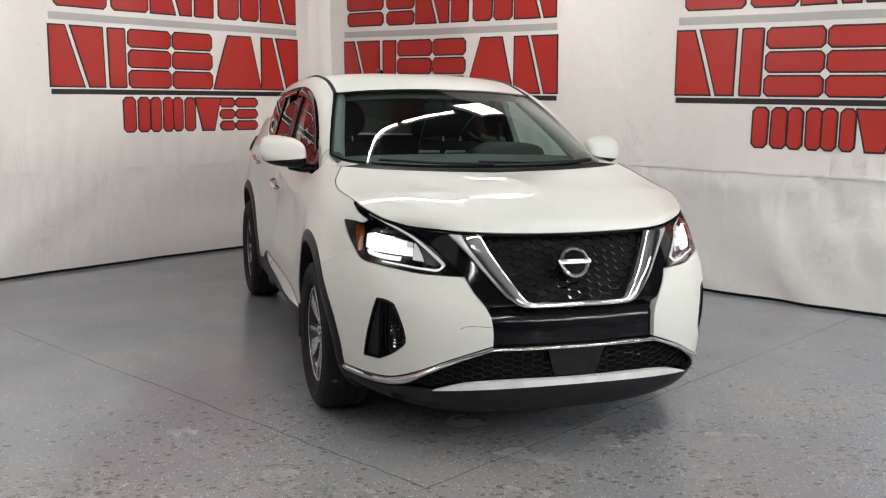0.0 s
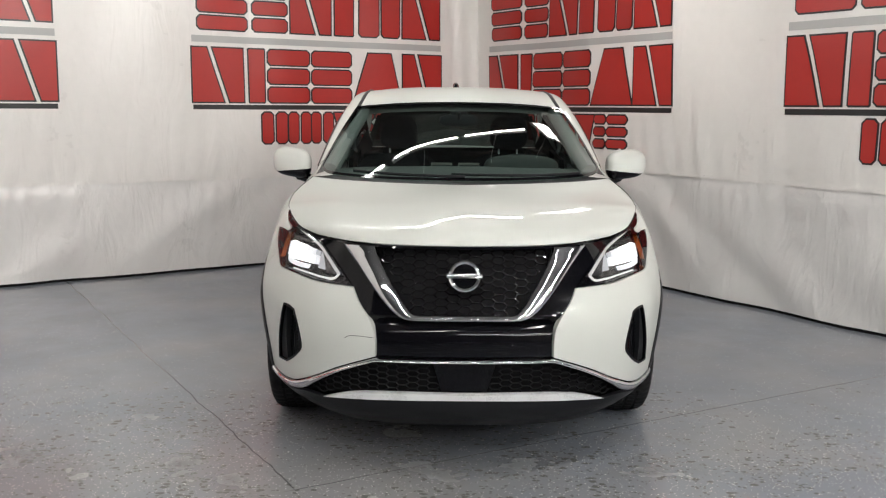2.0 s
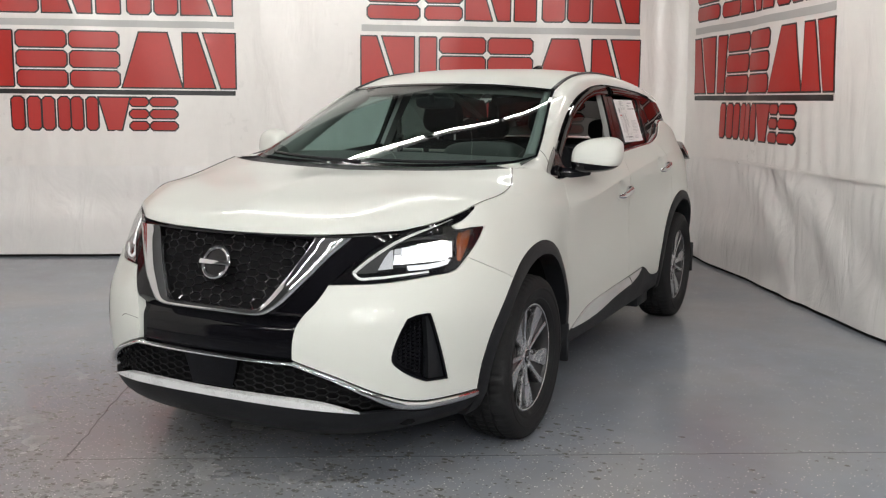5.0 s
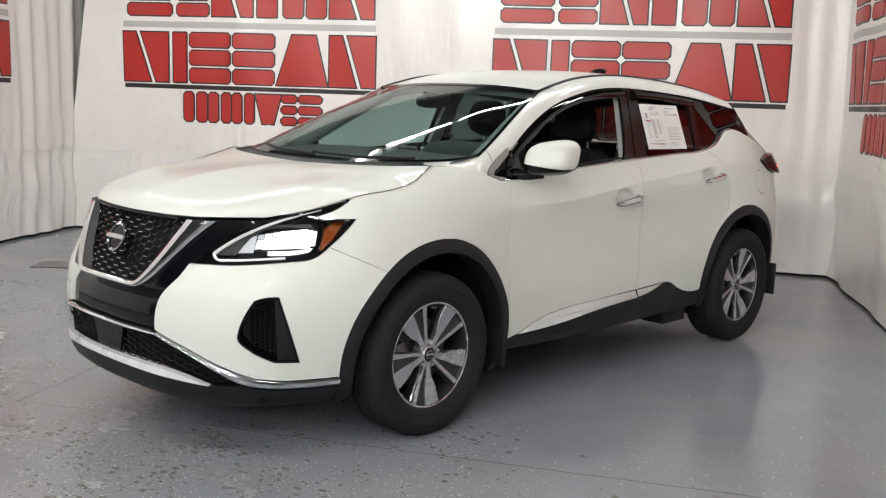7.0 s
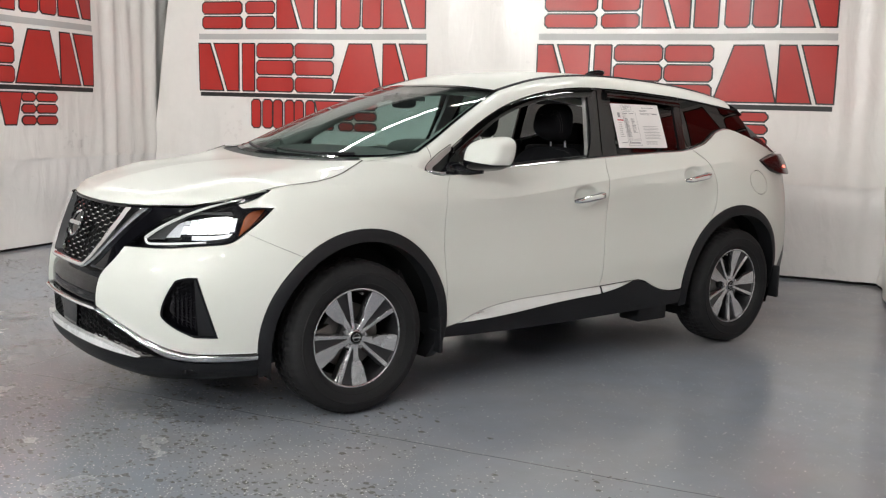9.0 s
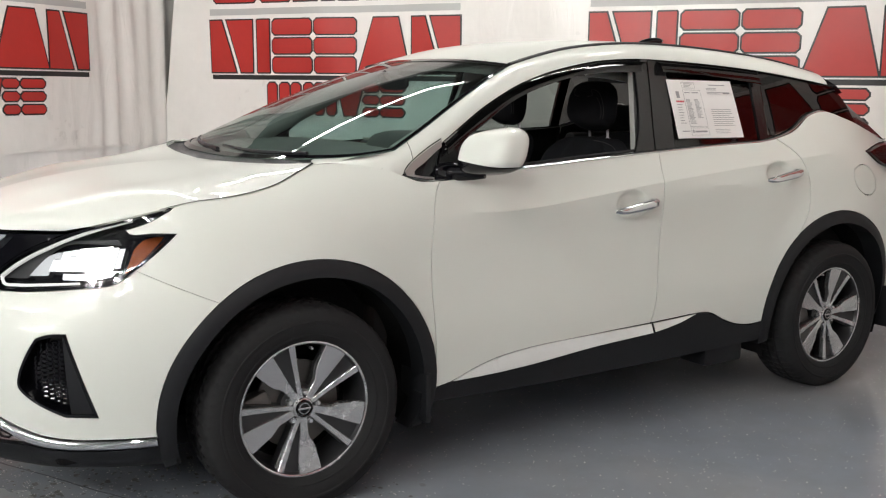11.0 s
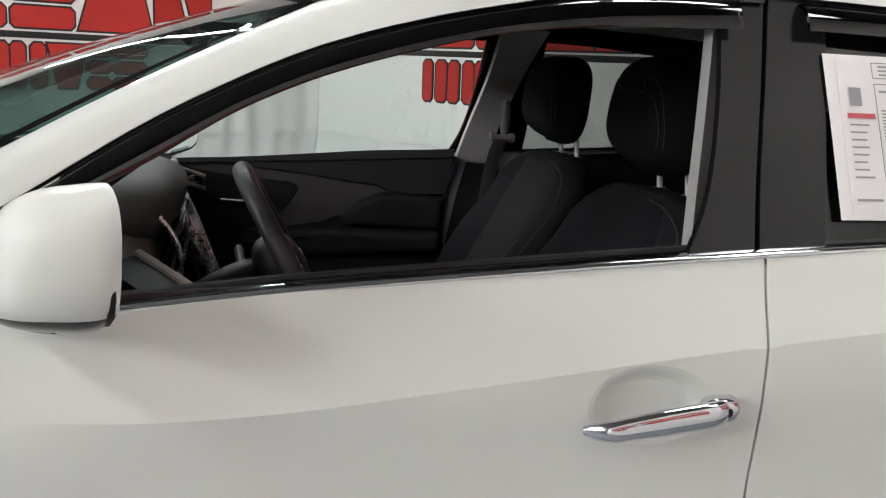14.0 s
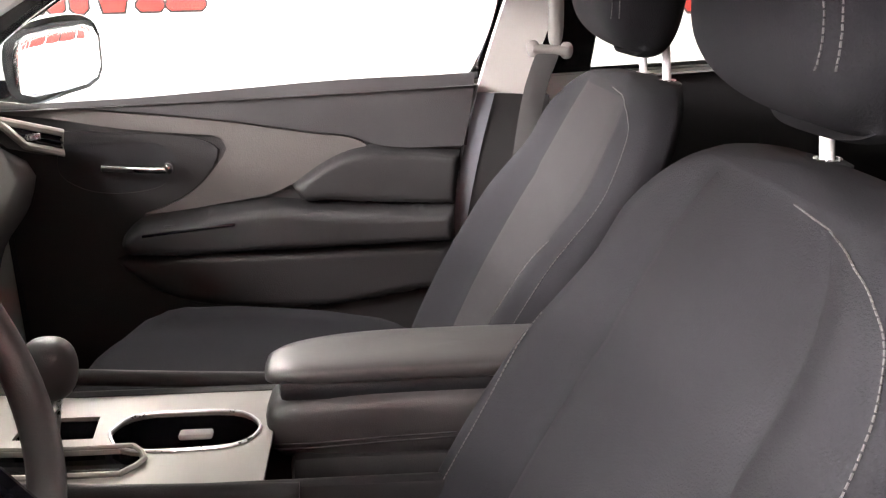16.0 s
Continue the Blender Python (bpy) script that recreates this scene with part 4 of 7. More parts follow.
BLADE = outline([[(-0.625, 0.327), (-0.50, 0.362), (-0.43, 0.372), (0, 0.378), (0.43, 0.372), (0.50, 0.362), (0.625, 0.327)], [(0.625, 0.327), (0.438, 0.341), (0, 0.350), (-0.438, 0.341), (-0.625, 0.327)]])
part("silver_blade", sheet([BLADE], skin, 0.02, 0.03, 0.012), car, "silver skid trim", SILVER_TRIM)
# lower intake: back plate, mesh and centre plate
INTAKE = outline([[(-0.371, 0.520), (0.371, 0.520)], [(0.371, 0.520), (0.542, 0.458), (0.70, 0.392), (0.80, 0.352)], [(0.80, 0.352), (0.76, 0.33), (0.60, 0.34)], [(0.60, 0.34), (0.43, 0.365), (0, 0.372), (-0.43, 0.365), (-0.60, 0.34)],
                  [(-0.60, 0.34), (-0.76, 0.33), (-0.80, 0.352)], [(-0.80, 0.352), (-0.70, 0.392), (-0.542, 0.458), (-0.371, 0.520)]])
part("intake_backing", sheet([INTAKE], skin, 0.04, 0.0, -0.05), car, "dark lower intake", DARK)


def lattice(loop, w, h, place, out, r, skip=None):
    """Bars of a honeycomb with wide cells that fill an outline."""
    lo, hi = loop.min(0), loop.max(0)
    pieces = []
    i0, i1 = int(lo[0] / (0.75 * w)) - 2, int(hi[0] / (0.75 * w)) + 2
    for i in range(i0, i1):
        for j in range(int(lo[1] / h) - 1, int(hi[1] / h) + 2):
            cx, cy = i * 0.75 * w, j * h + (i % 2) * h / 2
            c = [(cx + w / 2, cy), (cx + w / 4, cy + h / 2), (cx - w / 4, cy + h / 2), (cx - w / 2, cy)]
            for a, b in zip(c, c[1:]):
                q = np.array([a, b])
                if inside([loop], q).all() and not (skip is not None and inside([skip], q).any()):
                    P = place(q[:, 0], q[:, 1], out)
                    pieces.append(tube(P, r, 4, up=(1, 0, 0)))
    return join(*pieces)


PLATE = outline([[(-0.13, 0.50), (0.13, 0.50)], [(0.13, 0.50), (0.095, 0.385)], [(0.095, 0.385), (-0.095, 0.385)], [(-0.095, 0.385), (-0.13, 0.50)]])
tagged(part("intake_mesh", lattice(INTAKE, 0.058, 0.026, skin, -0.022, 0.0042, PLATE), car, "black honeycomb intake mesh", DARK), "black honeycomb intake mesh", kind="stuff")
part("sensor_plate", sheet([PLATE], skin, 0.04, 0.02, -0.012), car, "flat black sensor plate", BLACK_GLOSS)
# chrome line under the black panel, running out to the corners
CH_TOP = [(0.0, 0.522), (0.371, 0.522), (0.542, 0.463), (0.69, 0.400), (0.82, 0.357), (0.90, 0.347), (1.04, 0.345), (1.155, 0.345)]
CH_LOW = [(1.155, 0.316), (1.0, 0.313), (0.85, 0.318), (0.76, 0.336), (0.66, 0.385), (0.542, 0.444), (0.371, 0.506), (0.0, 0.506)]
top_e, low_e = resample(spline(CH_TOP[:2] , 0.02).tolist() + spline(CH_TOP[1:], 0.02)[1:].tolist(), 90), resample(spline(CH_LOW[::-1][:2], 0.02).tolist() + spline(CH_LOW[::-1][1:], 0.02)[1:].tolist(), 90)
top_e, low_e = (np.concatenate([q[:0:-1] * np.array([-1, 1]), q]) for q in (top_e, low_e))
bead = []
for w, o in ((0.0, -0.006), (0.02, 0.006), (0.2, 0.012), (0.5, 0.015), (0.8, 0.012), (0.98, 0.006), (1.0, -0.006)):
    q = top_e * (1 - w) + low_e * w
    bead.append(skin(q[:, 0], q[:, 1], o))
part("bumper_moulding", patch(np.stack(bead)), car, "chrome moulding along the bumper", CHROME)

POCKET = outline([[(0.80, 0.66), (0.88, 0.67)], [(0.88, 0.67), (0.897, 0.44)], [(0.897, 0.44), (0.80, 0.495), (0.775, 0.53), (0.775, 0.56), (0.80, 0.66)]])
PM = lattice(POCKET, 0.026, 0.015, skin, -0.030, 0.0026)
for sg in (0, 1):
    part("pocket_mesh", PM if sg == 0 else mirrored(PM), bumper[sg], "fine black mesh", BLACK_GLOSS)

# grille: gloss black surround, chrome V, honeycomb, round badge
V_OUT = [(0.615, 0.972), (0.51, 0.905), (0.412, 0.818), (0.30, 0.715), (0.255, 0.689), (0.20, 0.682)]
V_IN = [(0.425, 0.968), (0.36, 0.885), (0.30, 0.805), (0.245, 0.735), (0.222, 0.712), (0.19, 0.704)]
neg = lambda q: [(-a, b) for a, b in q]
MOUTH = outline([V_OUT, [(0.20, 0.682), (-0.20, 0.682)], neg(V_OUT[::-1]), [(-0.615, 0.972), (-0.3, 0.966), (0, 0.965), (0.3, 0.966), (0.615, 0.972)]])
SURROUND = outline([[(-0.852, 0.978), (-0.70, 0.976), (-0.615, 0.974), (-0.3, 0.972), (0, 0.970), (0.3, 0.972), (0.615, 0.974), (0.70, 0.976), (0.852, 0.978)], [(0.852, 0.978), (0.70, 0.922), (0.586, 0.862)], [(0.586, 0.862), (0.50, 0.801)],
                    [(0.50, 0.801), (0.46, 0.745), (0.408, 0.69), (0.383, 0.65), (0.372, 0.60), (0.371, 0.528)], [(0.371, 0.528), (0.371, 0.522)], [(0.371, 0.522), (-0.371, 0.522)], neg([(0.371, 0.528), (0.372, 0.60), (0.383, 0.65), (0.408, 0.69), (0.46, 0.745), (0.50, 0.801)]),
                    neg([(0.50, 0.801), (0.586, 0.862)]), neg([(0.586, 0.862), (0.70, 0.922), (0.852, 0.978)])])

def surround_skin(s, z, out=0.0):
    """The black centre of the bumper lies back from the white corners."""
    z = np.asarray(z, float)
    k = np.clip((0.70 - z) / 0.04, 0, 1)
    k = k * k * (3 - 2 * k)
    return skin(s, z, out - k * (0.016 + 0.022 * np.clip((z - 0.628) / 0.034, 0, 1)))


part("grille_surround", sheet([shrunk(SURROUND, 0.002), shrunk(MOUTH, 0.004)], surround_skin, 0.013, 0.03, -0.004), car, "gloss black grille surround", BLACK_GLOSS)


lofted = [np.concatenate([resample(spline(side_, 0.006), 60), resample(np.array([(x0, z0), (-x0, z0)]), 40)[1:], resample(spline(neg(side_[::-1]), 0.006), 60)[1:]]) for side_, x0, z0 in ((V_OUT, 0.20, 0.682), (V_IN, 0.19, 0.704))]
rim_v = ((0.0, -0.022), (0.01, 0.008), (0.08, 0.016), (0.30, 0.021), (0.60, 0.021), (0.90, 0.015), (0.99, 0.006), (1.0, -0.022))
part("grille_vee", patch(np.stack([skin(*(lofted[0] * (1 - w) + lofted[1] * w).T, o) for w, o in rim_v])), car, "broad chrome V round the grille", CHROME, 60)
part("grille_backing", sheet([MOUTH], skin, 0.05, 0.0, -0.045), car, "dark space behind the grille", DARK)
BADGE_Z = 0.858
G_IN = outline([V_IN, [(0.19, 0.704), (-0.19, 0.704)], neg(V_IN[::-1]), [(-0.425, 0.968), (0.425, 0.968)]])
tagged(part("grille_mesh", lattice(G_IN, 0.066, 0.030, skin, -0.020, 0.0034), car, "gloss black honeycomb grille", MESH_GLOSS), "gloss black honeycomb grille", kind="stuff")
bc = skin(np.array([0.0]), np.array([BADGE_Z]), 0.022)[0]
tiltm = Matrix.Translation(bc) @ Matrix.Rotation(math.radians(-22), 4, "Y")
badge = part("badge_ring", moved(moved(lathe([(0.058, -0.010), (0.066, -0.003), (0.066, 0.006), (0.060, 0.010), (0.052, 0.006), (0.052, -0.003), (0.058, -0.010)], 48), Matrix.Rotation(math.radians(-90), 4, "Z")), tiltm), car, "round chrome badge", CHROME)
part("badge_bar", moved(block((-0.002, -0.074, -0.0105), (0.014, 0.074, 0.0105), 0.004), tiltm), badge, "plain chrome bar across the badge", CHROME)
part("badge_disc", moved(moved(lathe([(0.0, -0.006), (0.053, -0.006), (0.053, 0.002), (0.0, 0.002)], 36), Matrix.Rotation(math.radians(-90), 4, "Z")), tiltm), badge, "black badge ground", BLACK_GLOSS)

# headlamps
lamps = sides("headlamp", [HEADLAMP], BLACK_GLOSS, "sharp dark headlamp, switched on", out=-0.05, depth=0.0, gap=0)
HW = sheet([shrunk(HEADLAMP, 0.002), shrunk(HEADLAMP, 0.009)], skin, 0.03, 0.05, -0.003)
for sg in (0, 1):
    part("lamp_wall", HW if sg == 0 else mirrored(HW), lamps[sg], mat=BLACK_GLOSS)
sides("lamp_lens", [HEADLAMP], CLEAR, "clear lens", out=-0.0015, depth=0.0, parent=lamps, gap=0.003)
# the lit block: a clear projector and a column of bright facets beside it
def facet(s0, s1, v0, v1):
    """A slanted four-sided cell between two heights of the lit block, v from 0 to 1."""
    at = lambda s, v: (s + 0.022 * v, (0.868 + 0.05 * (s - 0.88)) * (1 - v) + (0.934 + 0.10 * (s - 0.88)) * v)
    return outline([[at(s0, v0), at(s1, v0)], [at(s1, v0), at(s1, v1)], [at(s1, v1), at(s0, v1)], [at(s0, v1), at(s0, v0)]])


CELLS = [(0.800, 0.828, 0.0, 0.55, LED_MID), (0.800, 0.828, 0.60, 0.88, LED_DIM), (0.831, 0.863, 0.0, 0.46, LED), (0.831, 0.863, 0.50, 0.92, LED_MID), (0.866, 0.894, 0.0, 0.30, LED), (0.866, 0.894, 0.35, 0.64, LED), (0.866, 0.894, 0.69, 0.96, LED_MID),
         (0.897, 0.932, 0.0, 0.48, LED), (0.897, 0.932, 0.53, 1.0, LED), (0.935, 0.972, 0.0, 1.0, LED), (0.975, 1.012, 0.0, 1.0, LED), (1.015, 1.034, 0.0, 0.92, LED), (1.037, 1.056, 0.08, 0.85, LED_MID)]
for s0, s1, v0, v1, mat_ in CELLS:
    sides("lamp_cell", [facet(s0, s1, v0, v1)], mat_, "glowing white lamp cell", out=-0.028, depth=0.008, parent=lamps, gap=0, step=0.03)
# reflector wedge between the running light's arms, made to glow for the lamp's glare
sides("wedge_reflector", [outline([[(0.665, 0.845), (0.795, 0.850)], [(0.795, 0.850), (0.812, 0.916)], [(0.812, 0.916), (0.74, 0.888), (0.665, 0.845)]])], LED_DIM, "reflector wedge glowing with lamp glare", out=-0.034, depth=0.01, parent=lamps, gap=0, step=0.03)
# this reflector glows too, in place of the light it throws back
sides("lower_reflector", [outline([[(0.86, 0.842), (0.95, 0.846), (1.03, 0.858)], [(1.03, 0.858), (1.05, 0.874)], [(1.05, 0.874), (0.95, 0.862), (0.86, 0.858)], [(0.86, 0.858), (0.86, 0.842)]])], LED_MID, "lower reflector glowing with lamp glare", out=-0.030, depth=0.01, parent=lamps, gap=0, step=0.03)
SHIELD = outline([[(0.60, 0.835), (0.70, 0.90), (0.82, 0.945), (1.05, 0.965)], [(1.05, 0.965), (1.06, 0.95)], [(1.06, 0.95), (0.85, 0.94), (0.79, 0.91), (0.72, 0.84)], [(0.72, 0.84), (0.60, 0.835)]])
sides("beam_shield", [SHIELD], ALLOY_DARK, "dark chrome trim inside the lamp", out=-0.03, depth=0.015, parent=lamps, gap=0)
drl = spline([(1.10, 1.024), (1.00, 1.002), (0.88, 0.966), (0.76, 0.921), (0.66, 0.872), (0.610, 0.843)], 0.02)
drl2 = spline([(0.610, 0.843), (0.63, 0.825), (0.70, 0.823), (0.80, 0.828), (0.93, 0.838)], 0.02)
for c, nm in ((drl, "running_light"), (drl2, "running_light")):
    piece = tube(skin(c[:, 0], c[:, 1], -0.014), np.interp(np.arange(len(c)), [0, len(c) - 1], [0.004, 0.0072] if c is drl else [0.0055, 0.004]), 8)
    for sg in (0, 1):
        part(nm, piece if sg == 0 else mirrored(piece), lamps[sg], "boomerang running light", DRL_DIM if c is drl else DRL)
AMB = outline([[(1.102, 0.938), (1.13, 0.964), (1.205, 0.978)], [(1.205, 0.978), (1.155, 0.93), (1.104, 0.888), (1.076, 0.868)], [(1.076, 0.868), (1.102, 0.938)]])
sides("side_reflector", [AMB], AMBER, "amber side reflector", place=lambda s, z, out=0.0: skin(s, z, out - 0.040 * np.clip((np.asarray(s, float) - 1.076) / 0.13, 0, 1)), out=-0.006, depth=0.02, parent=lamps, gap=0)

# bonnet, windscreen, roof
LIP = skin(np.array([0.0, 0.3, 0.5, 0.62, 0.72, 0.852]), np.array([0.974, 0.977, 0.981, 0.984, 0.986, 0.990]))
LIP_C = spline([tuple(p) for p in LIP], 0.02)
hs = np.array([0.852, 0.98, 1.107, 1.294, 1.419, 1.504, 1.60, 1.66, 1.76])
hz = np.array([0.990, 1.014, 1.041, 1.080, 1.092, 1.105, 1.128, 1.150, 1.186])
EDGE_C = spline([tuple(p) for p in skin(hs, hz)], 0.02)
rear_end = EDGE_C[-1]
REAR_C = spline([(1.475, 0, 1.158), (1.45, 0.40, 1.168), (1.40, 0.64, 1.178), tuple(rear_end)], 0.02)
MIDDLE = spline([tuple(LIP_C[0]), (2.34, 0, 1.018), (2.22, 0, 1.066), (2.0, 0, 1.115), (1.75, 0, 1.145), (1.475, 0, 1.158)], 0.02)


def hood_bump(u, v):
    z = 0.022 * np.exp(-((u - 0.72) / 0.20) ** 2) * np.sin(np.pi * np.clip(v, 0, 1)) ** 0.6 * (1 - u) ** 0.25
    z = z + 0.003 * np.sin(np.pi * u) ** 1.0 * np.exp(-((v - 0.12) / 0.10) ** 2)
    return np.stack([0 * z, 0 * z, z], -1)


HOOD = coons(LIP_C, REAR_C, MIDDLE, EDGE_C, 34, 34, hood_bump)
part("bonnet", thick(full_width(HOOD), 0.012), car, mat=PAINT, sharp=50)
# dark shut line between bonnet and fender, wider towards the windscreen
shut = EDGE_C[len(EDGE_C) // 3:]
shut = tube(shut + np.array([0, 0.001, 0.001]), np.interp(np.arange(len(shut)), [0, len(shut) - 1], [0.0008, 0.0021]), 6)
for sg in (1, -1):
    part("bonnet_gap", shut if sg > 0 else mirrored(shut), car, "dark shut line beside the bonnet", DARK)
BASE_C = spline([(1.42, 0, 1.172), (1.39, 0.40, 1.178), (1.29, 0.64, 1.190), (1.16, 0.72, 1.198), (1.0, 0.762, 1.222)], 0.02)
HEAD_C = spline([(0.425, 0, 1.572), (0.42, 0.35, 1.564), (0.380, 0.617, 1.542)], 0.02)
PILLAR_C = spline([(1.0, 0.762, 1.222), (0.86, 0.733, 1.295), (0.70, 0.695, 1.384), (0.54, 0.655, 1.467), (0.380, 0.617, 1.542)], 0.02)
CENTRE_C = spline([(1.42, 0, 1.172), (1.10, 0, 1.318), (0.76, 0, 1.453), (0.425, 0, 1.572)], 0.02)
WIND = coons(BASE_C, HEAD_C, CENTRE_C, PILLAR_C, 40, 40, lambda u, v: np.stack([0 * u * v, 0 * u * v, 0.02 * (1 - u ** 2) * np.sin(np.pi * v)], -1))
screen = part("windscreen", full_width(WIND), car, "green-tinted windscreen", WINDSCREEN)
screen.visible_shadow = False
# black printed band round the glass
top = WIND[-2:, :]
part("sunshade_band", full_width(top + np.array([0.002, 0, 0.004])), screen, "black band along the top of the glass", BLACK_GLOSS)
side_b = WIND[:, -2:]
for sg in (1, -1):
    pc = patch(side_b + np.array([0.002, 0.001, 0.004]))
    part("edge_band", pc if sg > 0 else mirrored(pc), screen, "black printed edge", BLACK_GLOSS)
# cowl between bonnet and glass
COWL = coons(REAR_C + np.array([0.0, 0, -0.012]), BASE_C, [(1.475, 0, 1.146), (1.42, 0, 1.172)], [tuple(rear_end + np.array([0, 0, -0.012])), (1.0, 0.762, 1.222)], 24, 4)
part("cowl", full_width(COWL), car, "black plastic cowl under the windscreen", BLACK_MATT)
low_b = WIND[:2, :]
part("lower_band", full_width(low_b + np.array([0.002, 0, 0.004])), screen, "black printed lower edge", BLACK_GLOSS)

RAIL_IN = spline([(0.380, 0.617, 1.542), (0.25, 0.608, 1.577), (0.09, 0.602, 1.612), (-0.126, 0.597, 1.638), (-0.353, 0.593, 1.649), (-0.846, 0.582, 1.635), (-1.281, 0.566, 1.599), (-1.62, 0.55, 1.547)], 0.03)
ROOF_MID = spline([(0.425, 0, 1.572), (0.28, 0, 1.624), (0.10, 0, 1.655), (-0.22, 0, 1.674), (-0.6, 0, 1.675), (-1.1, 0, 1.650), (-1.62, 0, 1.595)], 0.03)
ROOF_REAR = spline([(-1.62, 0, 1.595), (-1.62, 0.3, 1.583), (-1.62, 0.538, 1.548)], 0.03)
ROOF_IN = RAIL_IN - np.array([0, 0.014, -0.002])
HEAD_R = np.array([p for p in HEAD_C])
HEAD_R[-1] = ROOF_IN[0]
ROOF = coons(HEAD_R, ROOF_REAR, ROOF_MID, ROOF_IN, 20, 30)
part("roof", full_width(ROOF), car, mat=PAINT, sharp=60)
part("headliner", full_width(ROOF - np.array([0, 0, 0.05])), car, "grey cloth headliner", HEADLINER)
ditch = tube(RAIL_IN - np.array([0, 0.010, 0.003]), 0.0135, 8)
for sg in (1, -1):
    part("roof_moulding", ditch if sg > 0 else mirrored(ditch), car, "black roof moulding", BLACK_MATT)

# pillar and roof rail in body colour: between glass and side windows
GT_X = [1.0, 0.90, 0.793, 0.586, 0.374, 0.158, -0.064, -0.268, -0.525, -0.979, -1.56]
GT_Z = [1.135, 1.193, 1.259, 1.386, 1.481, 1.538, 1.573, 1.583, 1.576, 1.550, 1.489]
glass_top = lambda x: pchip([-q for q in GT_X], GT_Z, -np.asarray(x, float))
gx = np.concatenate([np.linspace(1.0, 0.2, 24), np.linspace(0.17, -1.56, 30)])
OUTER = np.concatenate([skin(np.array([1.76, 1.82, 1.885, 1.95, 2.0, 2.05]), np.array([1.182, 1.186, 1.182, 1.174, 1.165, 1.148])), upper(gx, glass_top(gx), 0.010)])
INNER = np.concatenate([[tuple(rear_end), (1.36, 0.70, 1.19), (1.29, 0.66, 1.192), (1.22, 0.70, 1.196), (1.16, 0.722, 1.199), (1.06, 0.748, 1.208)], PILLAR_C, RAIL_IN])
INNER = np.array([tuple(p) for p in INNER])
# pair the two edges by x
xs = np.concatenate([np.linspace(1.36, 1.0, 14), np.linspace(0.98, -1.56, 70)])
oo = np.stack([np.interp(-xs, -OUTER[:, 0], OUTER[:, k]) for k in range(3)], 1)
mono = INNER[np.r_[True, np.diff(np.minimum.accumulate(INNER[:, 0])) < 0]]
ii = np.stack([np.interp(-xs, -mono[:, 0], mono[:, k]) for k in range(3)], 1)
W = np.linspace(0, 1, 7)
bulge = np.interp(-xs, [-1.4, -1.1, -0.8, 0.3, 1.6], [0.004, 0.008, 0.016, 0.022, 0.02])
RAIL = oo[:, None] * (1 - W)[None, :, None] + ii[:, None] * W[None, :, None] + (np.sin(np.pi * W)[None, :] * bulge[:, None])[..., None] * np.array([0.1, 0.75, 0.65])
rail = patch(RAIL)
for sg in (1, -1):
    part("roof_rail", rail if sg > 0 else mirrored(rail), car, mat=PAINT, sharp=70)

# side windows
up_flip = dict(place=upper, flip=True)
top_run = lambda x0, x1, n=10, dz=0.0: [(x, float(glass_top(x)) + dz) for x in np.linspace(x0, x1, n)]
bot_run = lambda x0, x1, n=10, dz=0.0: [(x, float(belt(x)) + dz) for x in np.linspace(x0, x1, n)]
OPEN = outline([[(-0.150, 1.194), (0.20, 1.173), (0.55, 1.148), (0.725, 1.136)], [(0.725, 1.136), (0.735, 1.225)], [(0.735, 1.225), (0.62, 1.312), (0.50, 1.383), (0.384, 1.432), (0.25, 1.472), (0.127, 1.500), (-0.05, 1.519), (-0.225, 1.524)], [(-0.225, 1.524), (-0.212, 1.40), (-0.185, 1.27), (-0.150, 1.194)]])
FRAME_F = outline([bot_run(0.854, -0.262), [bot_run(-0.262, -0.262, 1)[0], (-0.27, 1.29), (-0.29, 1.45), (-0.305, 1.578)], top_run(-0.305, 0.798, 18), [top_run(0.798, 0.798, 1)[0], (0.854, float(belt(0.854)))]])
frames = sides("window_frame", [FRAME_F, OPEN], PILLAR_BLACK, "gloss black window frame", step=0.04, depth=0.014, gap=0.0015, parent=front_door, **up_flip)
SAIL = outline([bot_run(0.995, 0.862, 5), [bot_run(0.862, 0.862, 1)[0], (0.806, float(glass_top(0.806)))], top_run(0.806, 0.995, 6)])
# bright trim: a rounded nose round the sail window, going on along the door's top edge
NOSE = outline([[(0.811, 1.258), (0.874, 1.226), (0.929, 1.193), (0.968, 1.163), (0.981, 1.146), (0.970, 1.130), (0.923, 1.1215), (0.866, 1.116)], [(0.866, 1.116), (0.866, 1.125)], [(0.866, 1.125), (0.920, 1.131), (0.946, 1.138), (0.944, 1.148), (0.905, 1.173), (0.863, 1.202), (0.815, 1.233)], [(0.815, 1.233), (0.811, 1.258)]], 0.012)
sides("window_trim", [NOSE], BRIGHT_TRIM, "bright trim round the sail window", depth=0.016, out=0.013, gap=0.0, step=0.03, **up_flip)
rim_line = spline([(0.811, 1.262), (0.874, 1.230), (0.929, 1.197), (0.970, 1.166), (0.985, 1.146), (0.972, 1.127), (0.923, 1.1180), (0.866, 1.112)], 0.012)
rim_line = tube(upper(rim_line[:, 0], rim_line[:, 1], 0.009), 0.0036, 6)
tx = np.linspace(0.798, 0.735, 14)
tz = glass_top(tx) - 0.006
piece = patch(np.stack([upper(tx, tz - 0.028 * q, o) for q, o in ((1.0, 0.002), (0.97, 0.012), (0.5, 0.015), (0.03, 0.012), (0.0, 0.002))]))
